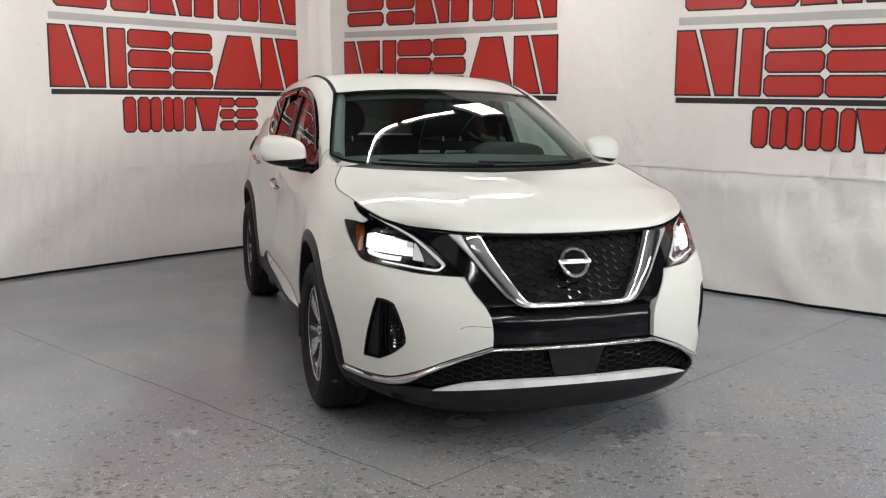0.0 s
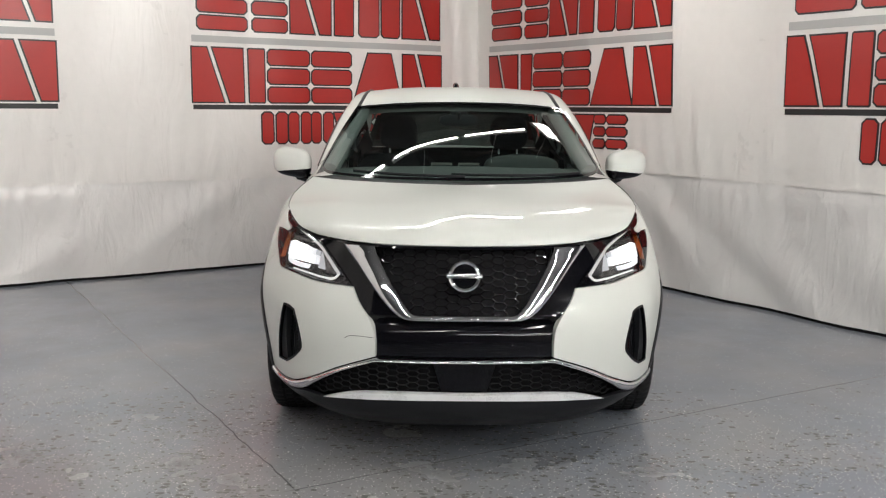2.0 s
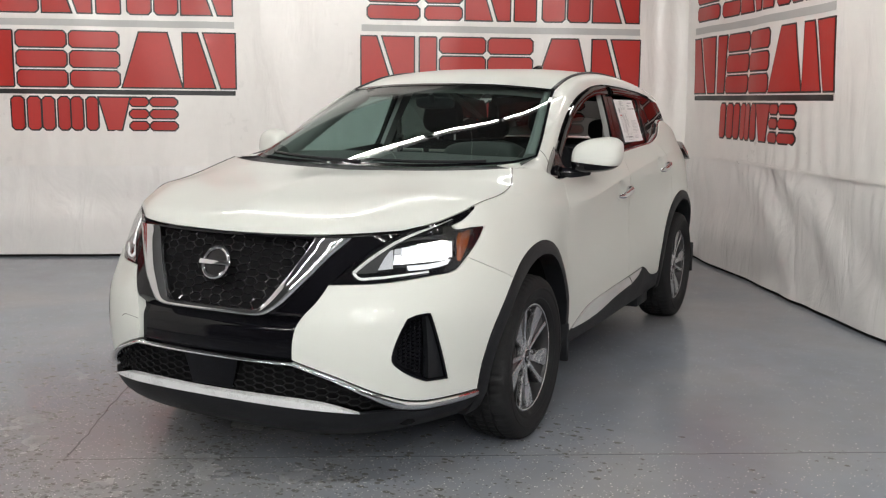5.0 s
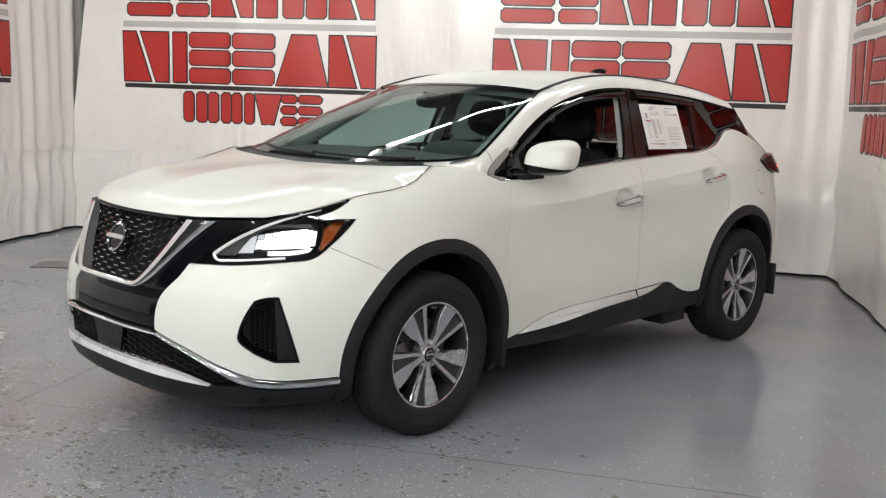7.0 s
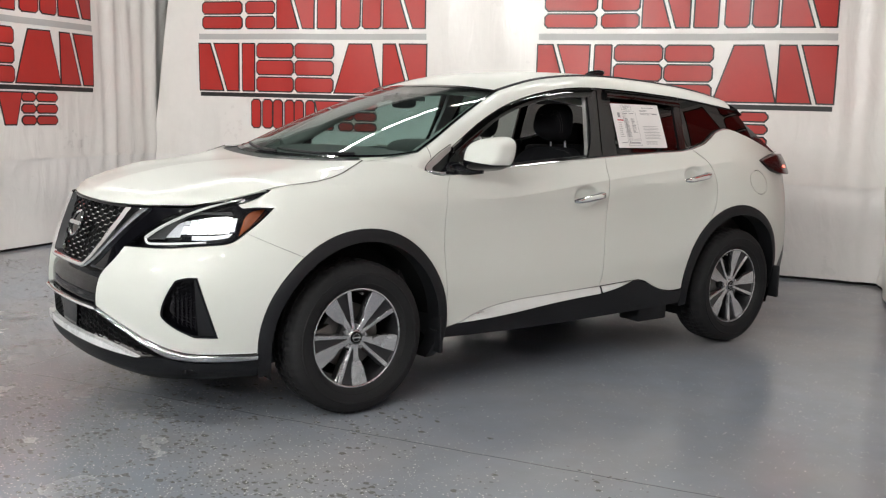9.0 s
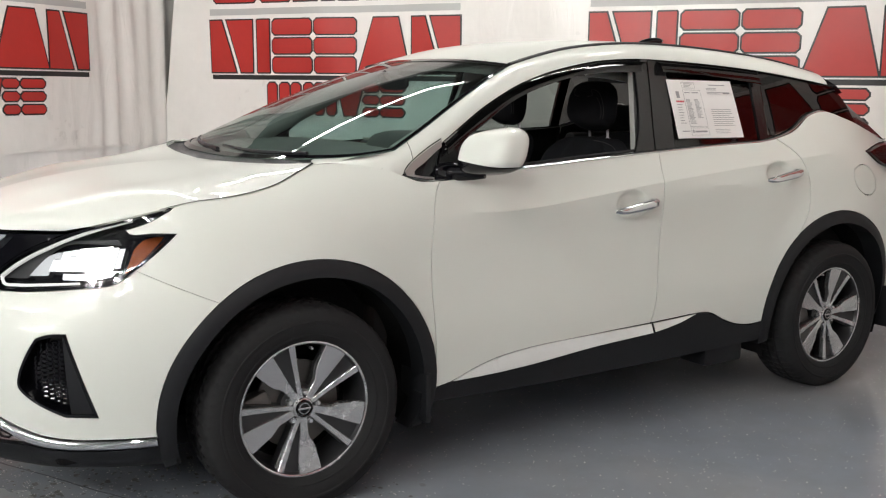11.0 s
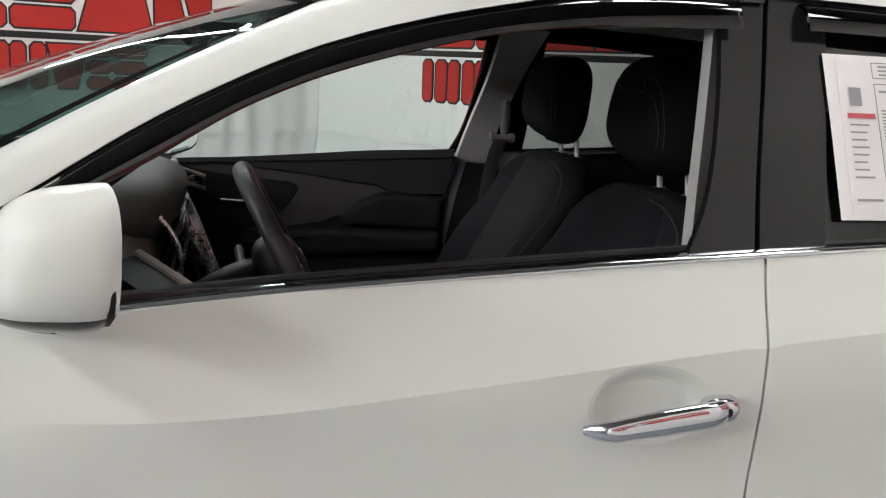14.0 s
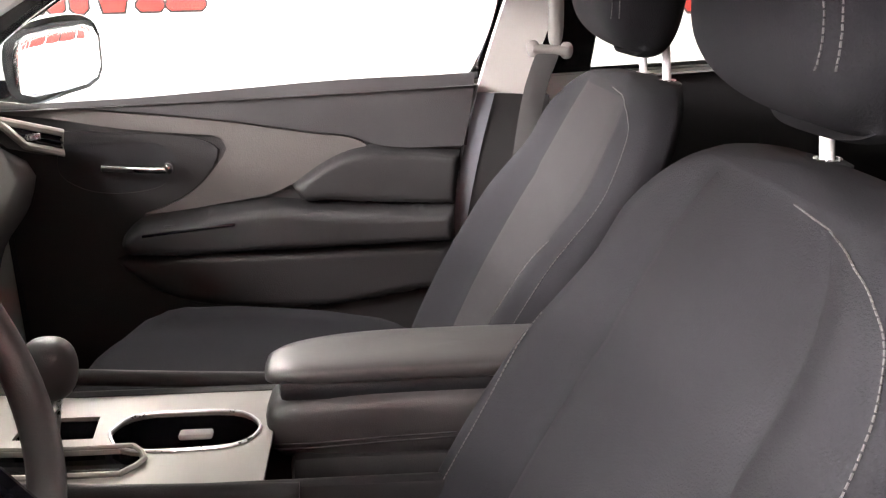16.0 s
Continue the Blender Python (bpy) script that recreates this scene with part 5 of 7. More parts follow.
# the joint between fender and front pillar
joint = tube(RAIL[np.argmin(np.abs(xs - 0.945))] + np.array([0, 0.0006, 0.0006]), 0.0011, 6)
for sg in (0, 1):
    part("trim_gasket", rim_line if sg == 0 else mirrored(rim_line), car, "black gasket round the sail trim", BLACK_MATT)
    part("window_trim", piece if sg == 0 else mirrored(piece), front_door[sg], "bright trim along the window's top edge", BRIGHT_TRIM)
    part("pillar_joint", joint if sg == 0 else mirrored(joint), car, "thin dark joint between fender and pillar", DARK)
sides("sail_window", [SAIL], BLACK_GLOSS, "small dark sail window", depth=0.02, gap=0.0015, **up_flip)
BP = outline([bot_run(-0.268, -0.385, 3), [bot_run(-0.385, -0.385, 1)[0], (-0.40, 1.4), (-0.415, 1.578)], top_run(-0.415, -0.312, 3), [top_run(-0.312, -0.312, 1)[0], (-0.295, 1.45), (-0.275, 1.29), (-0.268, float(belt(-0.268)))]])
sides("door_pillar", [BP], PILLAR_BLACK, "gloss black pillar trim", depth=0.02, gap=0.0015, parent=rear_door, **up_flip)
RG = outline([bot_run(-0.387, -0.95, 6), [bot_run(-0.95, -0.95, 1)[0], (-0.952, 1.40), (-0.955, float(glass_top(-0.955)) - 0.02)], top_run(-0.955, -0.415, 6, -0.02), [(-0.415, float(glass_top(-0.415)) - 0.02), (-0.40, 1.4), (-0.387, float(belt(-0.387)))]])
panes = sides("rear_window", [RG], PRIVACY, "dark privacy glass", depth=0.0, out=-0.008, gap=0.0, parent=rear_door, **up_flip)
RGT = outline([top_run(-0.417, -1.02, 8), [(-1.02, float(glass_top(-1.02))), (-1.02, float(glass_top(-1.02)) - 0.022)], top_run(-1.02, -0.417, 8, -0.022), [(-0.417, float(glass_top(-0.417)) - 0.022), (-0.417, float(glass_top(-0.417)))]])
sides("top_frame", [RGT], PILLAR_BLACK, "gloss black upper frame", depth=0.02, gap=0.0, parent=rear_door, **up_flip)
CP = outline([bot_run(-0.952, -1.018, 3), [bot_run(-1.018, -1.018, 1)[0], (-1.02, 1.4), (-1.025, 1.525)], [(-1.025, 1.525), (-0.957, 1.529)], [(-0.957, 1.529), (-0.954, 1.40), (-0.952, float(belt(-0.952)))]])
sides("divider", [CP], PILLAR_BLACK, "gloss black window divider", depth=0.02, gap=0.002, parent=rear_door, **up_flip)
QG = outline([bot_run(-1.022, -1.78, 14, 0.006), [bot_run(-1.78, -1.78, 1, 0.006)[0], (-1.71, 1.40), (-1.62, 1.478)], [(-1.62, 1.478), (-1.50, 1.492)], top_run(-1.50, -1.03, 6), [(-1.03, float(glass_top(-1.03))), (-1.022, float(belt(-1.022)) + 0.006)]])
panes += sides("quarter_window", [QG], PRIVACY_DEEP, "dark quarter glass", depth=0.0, out=-0.004, gap=0.002, **up_flip)
# chrome line along the bottom of the windows
bx = np.linspace(0.99, -1.96, 90)
strip = patch(np.stack([upper(bx, belt(bx) + dz, o) for dz, o in ((-0.007, 0.004), (-0.006, 0.012), (-0.002, 0.016), (0.002, 0.015), (0.005, 0.010), (0.007, -0.003))]))
for sg in (1, -1):
    part("belt_moulding", strip if sg > 0 else mirrored(strip), car, "chrome belt moulding", CHROME)
# rubber strip at the foot of the open window
RUB = upper(np.linspace(0.80, -0.17, 30), belt(np.linspace(0.80, -0.17, 30)) + 0.008, -0.020)
rub = tube(RUB, 0.007, 8, squash=0.9)
for sg in (0, 1):
    part("window_seal", rub if sg == 0 else mirrored(rub), front_door[sg], "black rubber window seal", BLACK_MATT)
# smoked wind deflectors above the windows


def visor(x0, x1, low, gap):
    """A bowed strip of acrylic under the window's top edge; low: its lower edge as (x, z)."""
    x = np.linspace(x0, x1, 60)
    lz = pchip([-q[0] for q in low], [q[1] for q in low], -x)
    top = glass_top(x) - gap
    lz = np.minimum(lz, top - 0.004)
    rows = [upper(x, top + (lz - top) * w, o) for w, o in ((0.0, 0.004), (0.06, 0.012), (0.2, 0.020), (0.45, 0.026), (0.75, 0.028), (1.0, 0.027), (1.0, 0.023), (0.5, 0.020), (0.0, 0.002))]
    return patch(np.stack(rows))


LOW_F = [(0.80, 1.205), (0.76, 1.235), (0.62, 1.314), (0.50, 1.385), (0.384, 1.434), (0.25, 1.474), (0.126, 1.502), (-0.05, 1.521), (-0.25, 1.527)]
LOW_R = [(-0.365, 1.530), (-0.5, 1.527), (-0.75, 1.508), (-1.0, 1.484)]
for (x0, x1, low, gap), doors in (((0.80, -0.25, LOW_F, 0.006), front_door), ((-0.365, -1.0, LOW_R, 0.008), rear_door)):
    piece = visor(x0, x1, low, gap)
    for sg in (0, 1):
        panes.append(part("wind_deflector", piece if sg == 0 else mirrored(piece), doors[sg], "smoked acrylic wind deflector", SMOKED, 60))
for x in (-0.262,):
    sides("deflector_clip", [outline([[(x, 1.570), (x - 0.038, 1.570)], [(x - 0.038, 1.570), (x - 0.038, 1.582)], [(x - 0.038, 1.582), (x, 1.582)], [(x, 1.582), (x, 1.570)]])], ALLOY_DARK, "dark deflector clip", out=0.010, depth=0.01, gap=0, **up_flip)
# spoiler and tailgate glass
SP = [(-1.60, 1.60), (-1.74, 1.555), (-1.80, 1.515), (-1.74, 1.50), (-1.60, 1.50)]
rows = []
for y in np.linspace(-0.60, 0.60, 21):
    k = 1 - (abs(y) / 0.60) ** 3
    rows.append([(x, y, z - 0.055 * (1 - k) - 0.01) for x, z in SP])
G = np.array(rows)
part("spoiler", ([tuple(p) for p in G.reshape(-1, 3)], grid_faces(21, 5, close_v=True) + [tuple(range(5)), tuple(100 + i for i in range(4, -1, -1))]), car, "black rear spoiler", BLACK_GLOSS)
TG = coons([(-1.70, 0, 1.50), (-1.70, 0.60, 1.47)], [(-2.22, 0, 1.21), (-2.05, 0.70, 1.205)], [(-1.70, 0, 1.50), (-2.22, 0, 1.21)], [(-1.70, 0.60, 1.47), (-2.05, 0.70, 1.205)], 8, 8)
panes.append(part("rear_glass", full_width(TG), car, "dark rear window", PRIVACY_DEEP))
for q in panes:
    q.visible_shadow = False
DP = coons([(-1.60, 0.625, 1.478), (-1.70, 0.60, 1.47)], [(-1.80, 0.715, 1.275), (-2.05, 0.70, 1.205)], [(-1.60, 0.625, 1.478), (-1.80, 0.715, 1.275)], [(-1.70, 0.60, 1.47), (-2.05, 0.70, 1.205)], 3, 8)
for sg in (1, -1):
    part("rear_pillar", patch(DP) if sg > 0 else mirrored(patch(DP)), car, "gloss black rear pillar", BLACK_GLOSS)
SH = coons([(-2.05, 0, 1.20), (-1.99, 0.74, 1.205)], [(-2.42, 0, 1.20), (-2.30, 0.55, 1.20)], [(-2.05, 0, 1.20), (-2.42, 0, 1.20)], [(-1.99, 0.74, 1.205), (-2.30, 0.55, 1.20)], 6, 4)
part("tail_shelf", full_width(SH), car, mat=PAINT)

# door mirrors
def mirror_shape(lean):
    def shape(U, P):
        Q = P.copy()
        Q[:, 2] += 0.016 * U[:, 1]
        Q[:, 0] += -lean * U[:, 1] - 0.02 * U[:, 2]
        Q[:, 2] -= 0.014 * np.maximum(U[:, 1], 0) ** 2 * np.maximum(U[:, 2], 0)
        Q[:, 2] *= 1 - 0.10 * U[:, 0]
        Q[:, 0] = np.where(U[:, 0] < 0, Q[:, 0] * 0.85, Q[:, 0])
        return Q
    return shape


def cut(piece, co, no):
    """The part of a shell that lies behind a plane."""
    bm = bmesh.new()
    vs = [bm.verts.new(v) for v in piece[0]]
    for f in piece[1]:
        if len(set(f)) > 2:
            bm.faces.new([vs[i] for i in dict.fromkeys(f)])
    bmesh.ops.bisect_plane(bm, geom=bm.verts[:] + bm.edges[:] + bm.faces[:], plane_co=co, plane_no=no, clear_outer=True)
    bm.verts.index_update()
    res = ([tuple(v.co) for v in bm.verts], [tuple(v.index for v in f.verts) for f in bm.faces])
    bm.free()
    return res


# the passenger's mirror is turned further in, towards the driver
MIRRORS = {}
for sg, x_cut, lean, slope in ((1, 0.661, 0.026, 0.28), (-1, 0.650, 0.066, 0.62)):
    shell = pillow((0.703, 0.967, 1.223), (0.088, 0.117, 0.083), 3.2, 40, 26, mirror_shape(lean))
    open_shell = cut(shell, (x_cut, 0.967, 1.21), (-1, -slope, 0))
    MIRRORS[sg] = (cut(open_shell, (0.69, 0.967, 1.183), (0, -0.10, -1)), cut(open_shell, (0.69, 0.967, 1.183), (0, 0.10, 1)),
                   pillow((x_cut + 0.010, 0.967, 1.221), (0.008, 0.106, 0.073), 4, 24, 8, lambda U, P: P + np.stack([-slope * 0.106 * U[:, 1], 0 * U[:, 1], 0.012 * U[:, 1]], 1)),
                   pillow((x_cut + 0.001, 0.967, 1.222), (0.005, 0.092, 0.063), 4, 24, 8, lambda U, P: P + np.stack([-slope * 0.092 * U[:, 1], 0 * U[:, 1], 0.010 * U[:, 1]], 1)))
foot = join(tube(spline([(0.80, 0.80, 1.136), (0.77, 0.86, 1.136), (0.72, 0.93, 1.148)], 0.02), 0.025, 10, 0.9),
            pillow((0.795, 0.802, 1.142), (0.060, 0.018, 0.034), 2.6, 20, 12))
for sg in (1, -1):
    fx = (lambda q: q) if sg > 0 else mirrored
    cap_, under, rim_, glass_ = MIRRORS[sg]
    mo = part("door_mirror", fx(under), car, "white door mirror with a black base", BLACK_GLOSS)
    part("cap", fx(cap_), mo, "white painted cap", PAINT, 60)
    part("mount", fx(foot), mo, mat=BLACK_GLOSS)
    part("rim", fx(rim_), mo, mat=BLACK_MATT)
    part("mirror_glass", fx(glass_), mo, "mirror glass", MIRROR)

# door handles
for k, (s0, z0, s1, z1) in enumerate(((3.052, 0.957, 3.275, 0.986), (3.972, 1.050, 4.197, 1.080))):
    n = 18
    t = np.linspace(0, 1, n)
    c = skin(s0 + (s1 - s0) * t, z0 + (z1 - z0) * t, 0.016 + 0.022 * np.clip(np.sin(np.pi * np.clip(t, 0, 1)) * 2.2, 0, 1))
    r = np.interp(t, [0, 0.04, 0.15, 0.5, 0.85, 1.0], [0.007, 0.012, 0.016, 0.020, 0.020, 0.018])
    piece = tube(c, r, 14, squash=0.72)
    knob = pillow(tuple(skin(np.array([s1 - 0.02]), np.array([z1 - 0.002]), 0.022)[0]), (0.030, 0.020, 0.020), 2.6, 16, 10)
    lock = pillow(tuple(skin(np.array([s1 - 0.015]), np.array([z1 - 0.002]), 0.041)[0]), (0.007, 0.003, 0.007), 2, 12, 8)
    for sg in (0, 1):
        par = (front_door, rear_door)[k][sg]
        h = part("door_handle", piece if sg == 0 else mirrored(piece), par, "chrome door handle", CHROME, 60)
        part("handle_end", knob if sg == 0 else mirrored(knob), h, mat=CHROME)
        if k == 0:
            part("lock", lock if sg == 0 else mirrored(lock), h, "dark lock barrel", BLACK_MATT)

# mud flaps and underbody
for x0, z0, z1 in ((0.945, 0.23, 0.42), (-1.882, 0.245, 0.46)):
    fl = block((x0 - 0.012, 0.74, z0), (x0 + 0.012, 0.925, z1), 0.008)
    for sg in (1, -1):
        part("mud_flap", fl if sg > 0 else mirrored(fl), car, "black mud flap", BLACK_MATT)
dfl = block((-0.83, 0.70, 0.205), (-0.58, 0.86, 0.33), 0.012)
for sg in (1, -1):
    part("splash_guard", dfl if sg > 0 else mirrored(dfl), car, "black splash guard", BLACK_MATT)
part("underbody", block((-2.1, -0.72, 0.24), (2.2, 0.72, 0.36), 0.03), car, "dark underbody", DARK)
for sg in (1, -1):
    inner = block((-0.93, 0.70, 0.30), (0.93, 0.84, 0.50), 0.03)
    part("inner_sill", inner if sg > 0 else mirrored(inner), car, mat=DARK)
part("engine_bay", block((1.05, -0.60, 0.34), (2.15, 0.60, 0.86), 0.05), car, "dark engine bay", DARK)

# wipers
for y0, y1 in ((0.62, -0.05), (0.02, -0.56)):
    yy = np.linspace(y0, y1, 12)
    uu = np.interp(np.abs(yy), np.abs(WIND[1, :, 1]), np.arange(WIND.shape[1]))
    c = np.array([[np.interp(q, np.arange(WIND.shape[1]), WIND[1, :, k]) for k in range(3)] for q in uu])
    c[:, 1] = yy
    c[:, 0] -= np.linspace(0.0, 0.05, 12)
    c[:, 2] += 0.010 + np.linspace(0.0, 0.008, 12)
    part("wiper", tube(c, 0.008, 6), car, "black wiper", BLACK_MATT)

# wheels
def wheel(x, side, turn):
    w = tagged(new("wheel"), "alloy wheel with machined spokes and a black tyre")
    w.parent = car
    w.matrix_basis = Matrix.Translation((x, 0.8225 * side, HUB)) @ (Matrix.Rotation(math.pi, 4, "Z") if side < 0 else Matrix())
    R = 0.365
    prof = [(0.230, -0.080), (0.240, -0.096), (0.256, -0.108), (0.30, -0.120), (0.330, -0.116), (0.350, -0.104), (0.361, -0.085)]
    k0 = len(prof)
    tread = []
    for g in (-0.045, 0.0, 0.045):
        tread += [(R, g - 0.007), (R - 0.009, g - 0.005), (R - 0.009, g + 0.005), (R, g + 0.007)]
    prof = prof + tread + [(a, -b) for a, b in prof[::-1]]
    n, m = 240, len(prof)
    V, F = lathe(prof, n)
    V = np.array(V).reshape(n, m, 3)
    # slots across the shoulders, and finer ones across the inner ribs
    for i in range(n):
        low = [6, k0, m - 7, m - 1 - k0] if i % 4 == 0 else []
        low += [k0 + 3, k0 + 4, k0 + 7, k0 + 8] if i % 4 == 2 else []
        for j in low:
            V[i, j, 0] *= 0.986
            V[i, j, 2] *= 0.986
    tyre = part("tyre", ([tuple(v) for v in V.reshape(-1, 3)], F), w, "black tyre", RUBBER, 30)
    part("sidewall_ring", lathe([(0.300, 0.1195), (0.304, 0.1222), (0.309, 0.1220), (0.312, 0.1185)], 96), tyre, mat=RUBBER)
    part("sidewall_ring", lathe([(0.257, 0.1080), (0.260, 0.1110), (0.264, 0.1118), (0.267, 0.1105)], 96), tyre, mat=RUBBER)
    rim = part("rim", lathe([(0.238, 0.070), (0.2395, 0.084), (0.236, 0.091), (0.230, 0.090), (0.224, 0.080), (0.217, 0.045), (0.204, -0.03), (0.212, -0.10), (0.24, -0.105)], 72), w, "dark painted rim barrel", ALLOY_DARK)
    part("rim_edge", lathe([(0.2400, 0.0850), (0.2375, 0.0922), (0.2330, 0.0928), (0.2295, 0.0905)], 72), rim, "machined rim edge", ALLOY)
    part("brake_disc", lathe([(0.02, 0.0), (0.155, 0.0), (0.155, 0.014), (0.02, 0.014)], 48), w, "steel brake disc", DISC)
    part("caliper", moved(block((-0.05, -0.02, -0.06), (0.05, 0.040, 0.06), 0.015), Matrix.Rotation(math.radians(20), 4, "Y") @ Matrix.Translation((0.135, 0.0, 0.05))), w, "grey brake caliper", DISC)
    part("backing_plate", lathe([(0.0, -0.06), (0.20, -0.06), (0.203, -0.03)], 48), w, "dark brake backing plate", DARK)
    face = lambda r: 0.068 + 0.018 * (r / 0.235) ** 2

    def plate(nm, lbl, mat, a, rows, lift, deep, edge):
        """A spoke's face and flanks: rows of (radius, reach to one side, reach to the other), square to the spoke's line."""
        rr = np.linspace(rows[0][0], rows[-1][0], 15)
        lo, hi = (np.interp(rr, [q[0] for q in rows], [q[k] for q in rows]) for k in (1, 2))
        c, q = math.cos(math.radians(a)), math.sin(math.radians(a))
        pts = []
        for r, p0, p1 in zip(rr, lo, hi):
            for t, dep in ((p0, -deep), (p0, -edge), (p0 + edge, 0), (p1 - edge, 0), (p1, -edge), (p1, -deep)):
                pts.append((c * r - q * t, face(r) + lift + dep, q * r + c * t))
        part(nm, (pts, grid_faces(15, 6) + [(0, 1, 2, 3, 4, 5), (89, 88, 87, 86, 85, 84)]), rim, lbl, mat, 25)

    # five pairs: a broad spoke that flares past a knee, a dark web, a narrow spoke
    wide = [(0.026, -0.012, 0.012), (0.105, -0.014, 0.018), (0.135, -0.033, 0.024), (0.200, -0.045, 0.033), (0.232, -0.049, 0.036)]
    slim = [(0.026, -0.009, 0.009), (0.110, -0.008, 0.009), (0.232, -0.011, 0.014)]
    web = [(0.050, -0.021, 0.021), (0.110, -0.038, 0.038), (0.140, -0.060, 0.050), (0.232, -0.096, 0.078)]
    for i in range(5):
        a = 72 * i + turn
        plate("spoke_web", "dark painted web", ALLOY_DARK, a + 13, web, -0.009, 0.045, 0.006)
        plate("spoke", "broad machined spoke", ALLOY, a, wide, 0.002, 0.022, 0.002)
        plate("spoke", "narrow machined spoke", ALLOY, a + 27, slim, 0.002, 0.022, 0.002)
        an = math.radians(a - 24)
        part("wheel_nut", moved(lathe([(0.0, 0.078), (0.0075, 0.078), (0.0105, 0.071), (0.0095, 0.045), (0.014, 0.043)], 6), Matrix.Translation((0.055 * math.cos(an), 0, 0.055 * math.sin(an)))), rim, mat=SATIN)
    va = math.radians(turn + 48)
    part("valve_stem", moved(tube([(0, 0.035, 0), (0, 0.075, 0)], 0.005, 8), Matrix.Translation((0.208 * math.cos(va), 0, 0.208 * math.sin(va)))), rim, "pale valve cap", SATIN)
    part("hub", lathe([(0.0, 0.052), (0.064, 0.050), (0.074, 0.042), (0.076, 0.01)], 40), rim, "dark hub", ALLOY_DARK)
    cap = part("centre_cap", lathe([(0.0, 0.080), (0.022, 0.079), (0.027, 0.076), (0.029, 0.05)], 32), rim, "black centre cap", BLACK_GLOSS)
    part("cap_ring", lathe([(0.0165, 0.0795), (0.0175, 0.0812), (0.0195, 0.0812), (0.0205, 0.0795)], 32), cap, "silver ring on the cap", ALLOY)
    part("cap_bar", block((-0.023, 0.078, -0.0035), (0.023, 0.0815, 0.0035), 0.001), cap, "plain silver bar on the cap", ALLOY)
    part("cap_collar", lathe([(0.028, 0.070), (0.031, 0.0765), (0.036, 0.0740), (0.040, 0.066), (0.040, 0.05)], 32), cap, "machined collar round the cap", ALLOY)
    return w


for x in (1.430, -1.398):
    for side, turn in ((1, 51 if x > 0 else 28), (-1, 40)):
        wheel(x, side, turn)

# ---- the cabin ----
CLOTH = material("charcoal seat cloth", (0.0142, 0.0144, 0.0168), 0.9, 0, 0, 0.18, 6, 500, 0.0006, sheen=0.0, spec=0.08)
DASH_GREY = material("soft dark grey dash skin", (0.12, 0.1185, 0.114), 0.6, 0, 0, 0.1, 8, 500, 0.0005)
# insert cloth made lighter, the light on it put into the colour
CLOTH_LIT = material("lit grey seat cloth insert", (0.0205, 0.0202, 0.0218), 0.85, 0, 0, 0.15, 5, 700, 0.0006, sheen=0.0, spec=0.08)
LEATHER = material("black leatherette", (0.038, 0.036, 0.037), 0.40, 0, 0, 0.12, 8, 600, 0.0002, spec=0.4)
# black door skin lightened to grey: grazing light put into the colour
SILL_LIT = material("sill skin with grazing light in its grey", (0.027, 0.0265, 0.0285), 0.5, 0, 0, 0.12, 8, 500, 0.0005, spec=0.3)
DASH_SOFT = material("soft black dash skin", (0.0130, 0.0129, 0.0139), 0.55, 0, 0, 0.12, 8, 500, 0.0005, spec=0.25)
TAUPE = material("taupe door insert", (0.045, 0.0415, 0.040), 0.6, 0, 0, 0.06, 8, 300, 0.0004)
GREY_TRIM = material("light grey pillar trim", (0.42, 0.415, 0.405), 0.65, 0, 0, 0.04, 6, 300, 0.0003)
LOW_GREY = material("grey lower trim", (0.13, 0.14, 0.16), 0.45)
BELT_GREY = material("mid grey belt fittings", (0.17, 0.165, 0.16), 0.5)
# the light grey trim again, darkened: shade put into the colour
GREY_SHADED = material("grey pillar trim with shade in its colour", (0.31, 0.305, 0.295), 0.65, 0, 0, 0.04, 6, 300, 0.0003)
CHAMPAGNE = material("champagne console finish", (0.30, 0.286, 0.262), 0.36, 0.25, 0.2, 0.05, 6, 200)
CARPET = material("dark carpet", (0.02, 0.018, 0.019), 0.95, 0, 0, 0.3, 8, 400, 0.001)
STITCH = material("pale stitching", (0.075, 0.074, 0.073), 0.85)
SCREEN = material("dark screen glass", (0.03, 0.018, 0.02), 0.05, 0, 0.8, 0.1, 3, 30)
BUTTON = material("pale key marks", (0.55, 0.54, 0.52), 0.5)
WEBBING = material("black belt webbing", (0.03, 0.03, 0.031), 0.75, 0, 0, 0.1, 30, 500, 0.0004)
PAPER = material("white printed paper", (0.80, 0.79, 0.78), 0.6, 0, 0.15, 0.02, 4, 60)
INK = material("grey print on paper", (0.30, 0.30, 0.31), 0.6)
INK_RED = material("red print on paper", (0.55, 0.10, 0.12), 0.6)


def dashes(path, gap=0.012, length=0.008, r=0.0012):
    """A row of stitches along a path."""
    p = np.asarray(path, float)
    s = np.r_[0, np.cumsum(np.linalg.norm(np.diff(p, axis=0), axis=1))]
    at = lambda q: np.array([np.interp(q, s, p[:, k]) for k in range(3)])
    return join(*[tube([at(q), at(min(q + length, s[-1]))], r, 5) for q in np.arange(0, s[-1], gap)])


part("cabin_floor", block((-1.9, -0.70, 0.34), (1.05, 0.70, 0.38), 0.01), car, "dark carpeted cabin floor", CARPET)
part("firewall", block((0.98, -0.68, 0.36), (1.04, 0.68, 1.06), 0.01), car, "dark firewall", CARPET)

# seats
BACK_W = [(0.0, 0.24), (0.25, 0.265), (0.5, 0.283), (0.72, 0.286), (0.845, 0.274), (0.90, 0.250), (0.95, 0.208), (0.975, 0.165), (1.0, 0.11)]


def back_front(z):
    return -0.262 + 0.56 * (1.225 - z) - 0.30 * np.maximum(0.95 - z, 0) ** 2


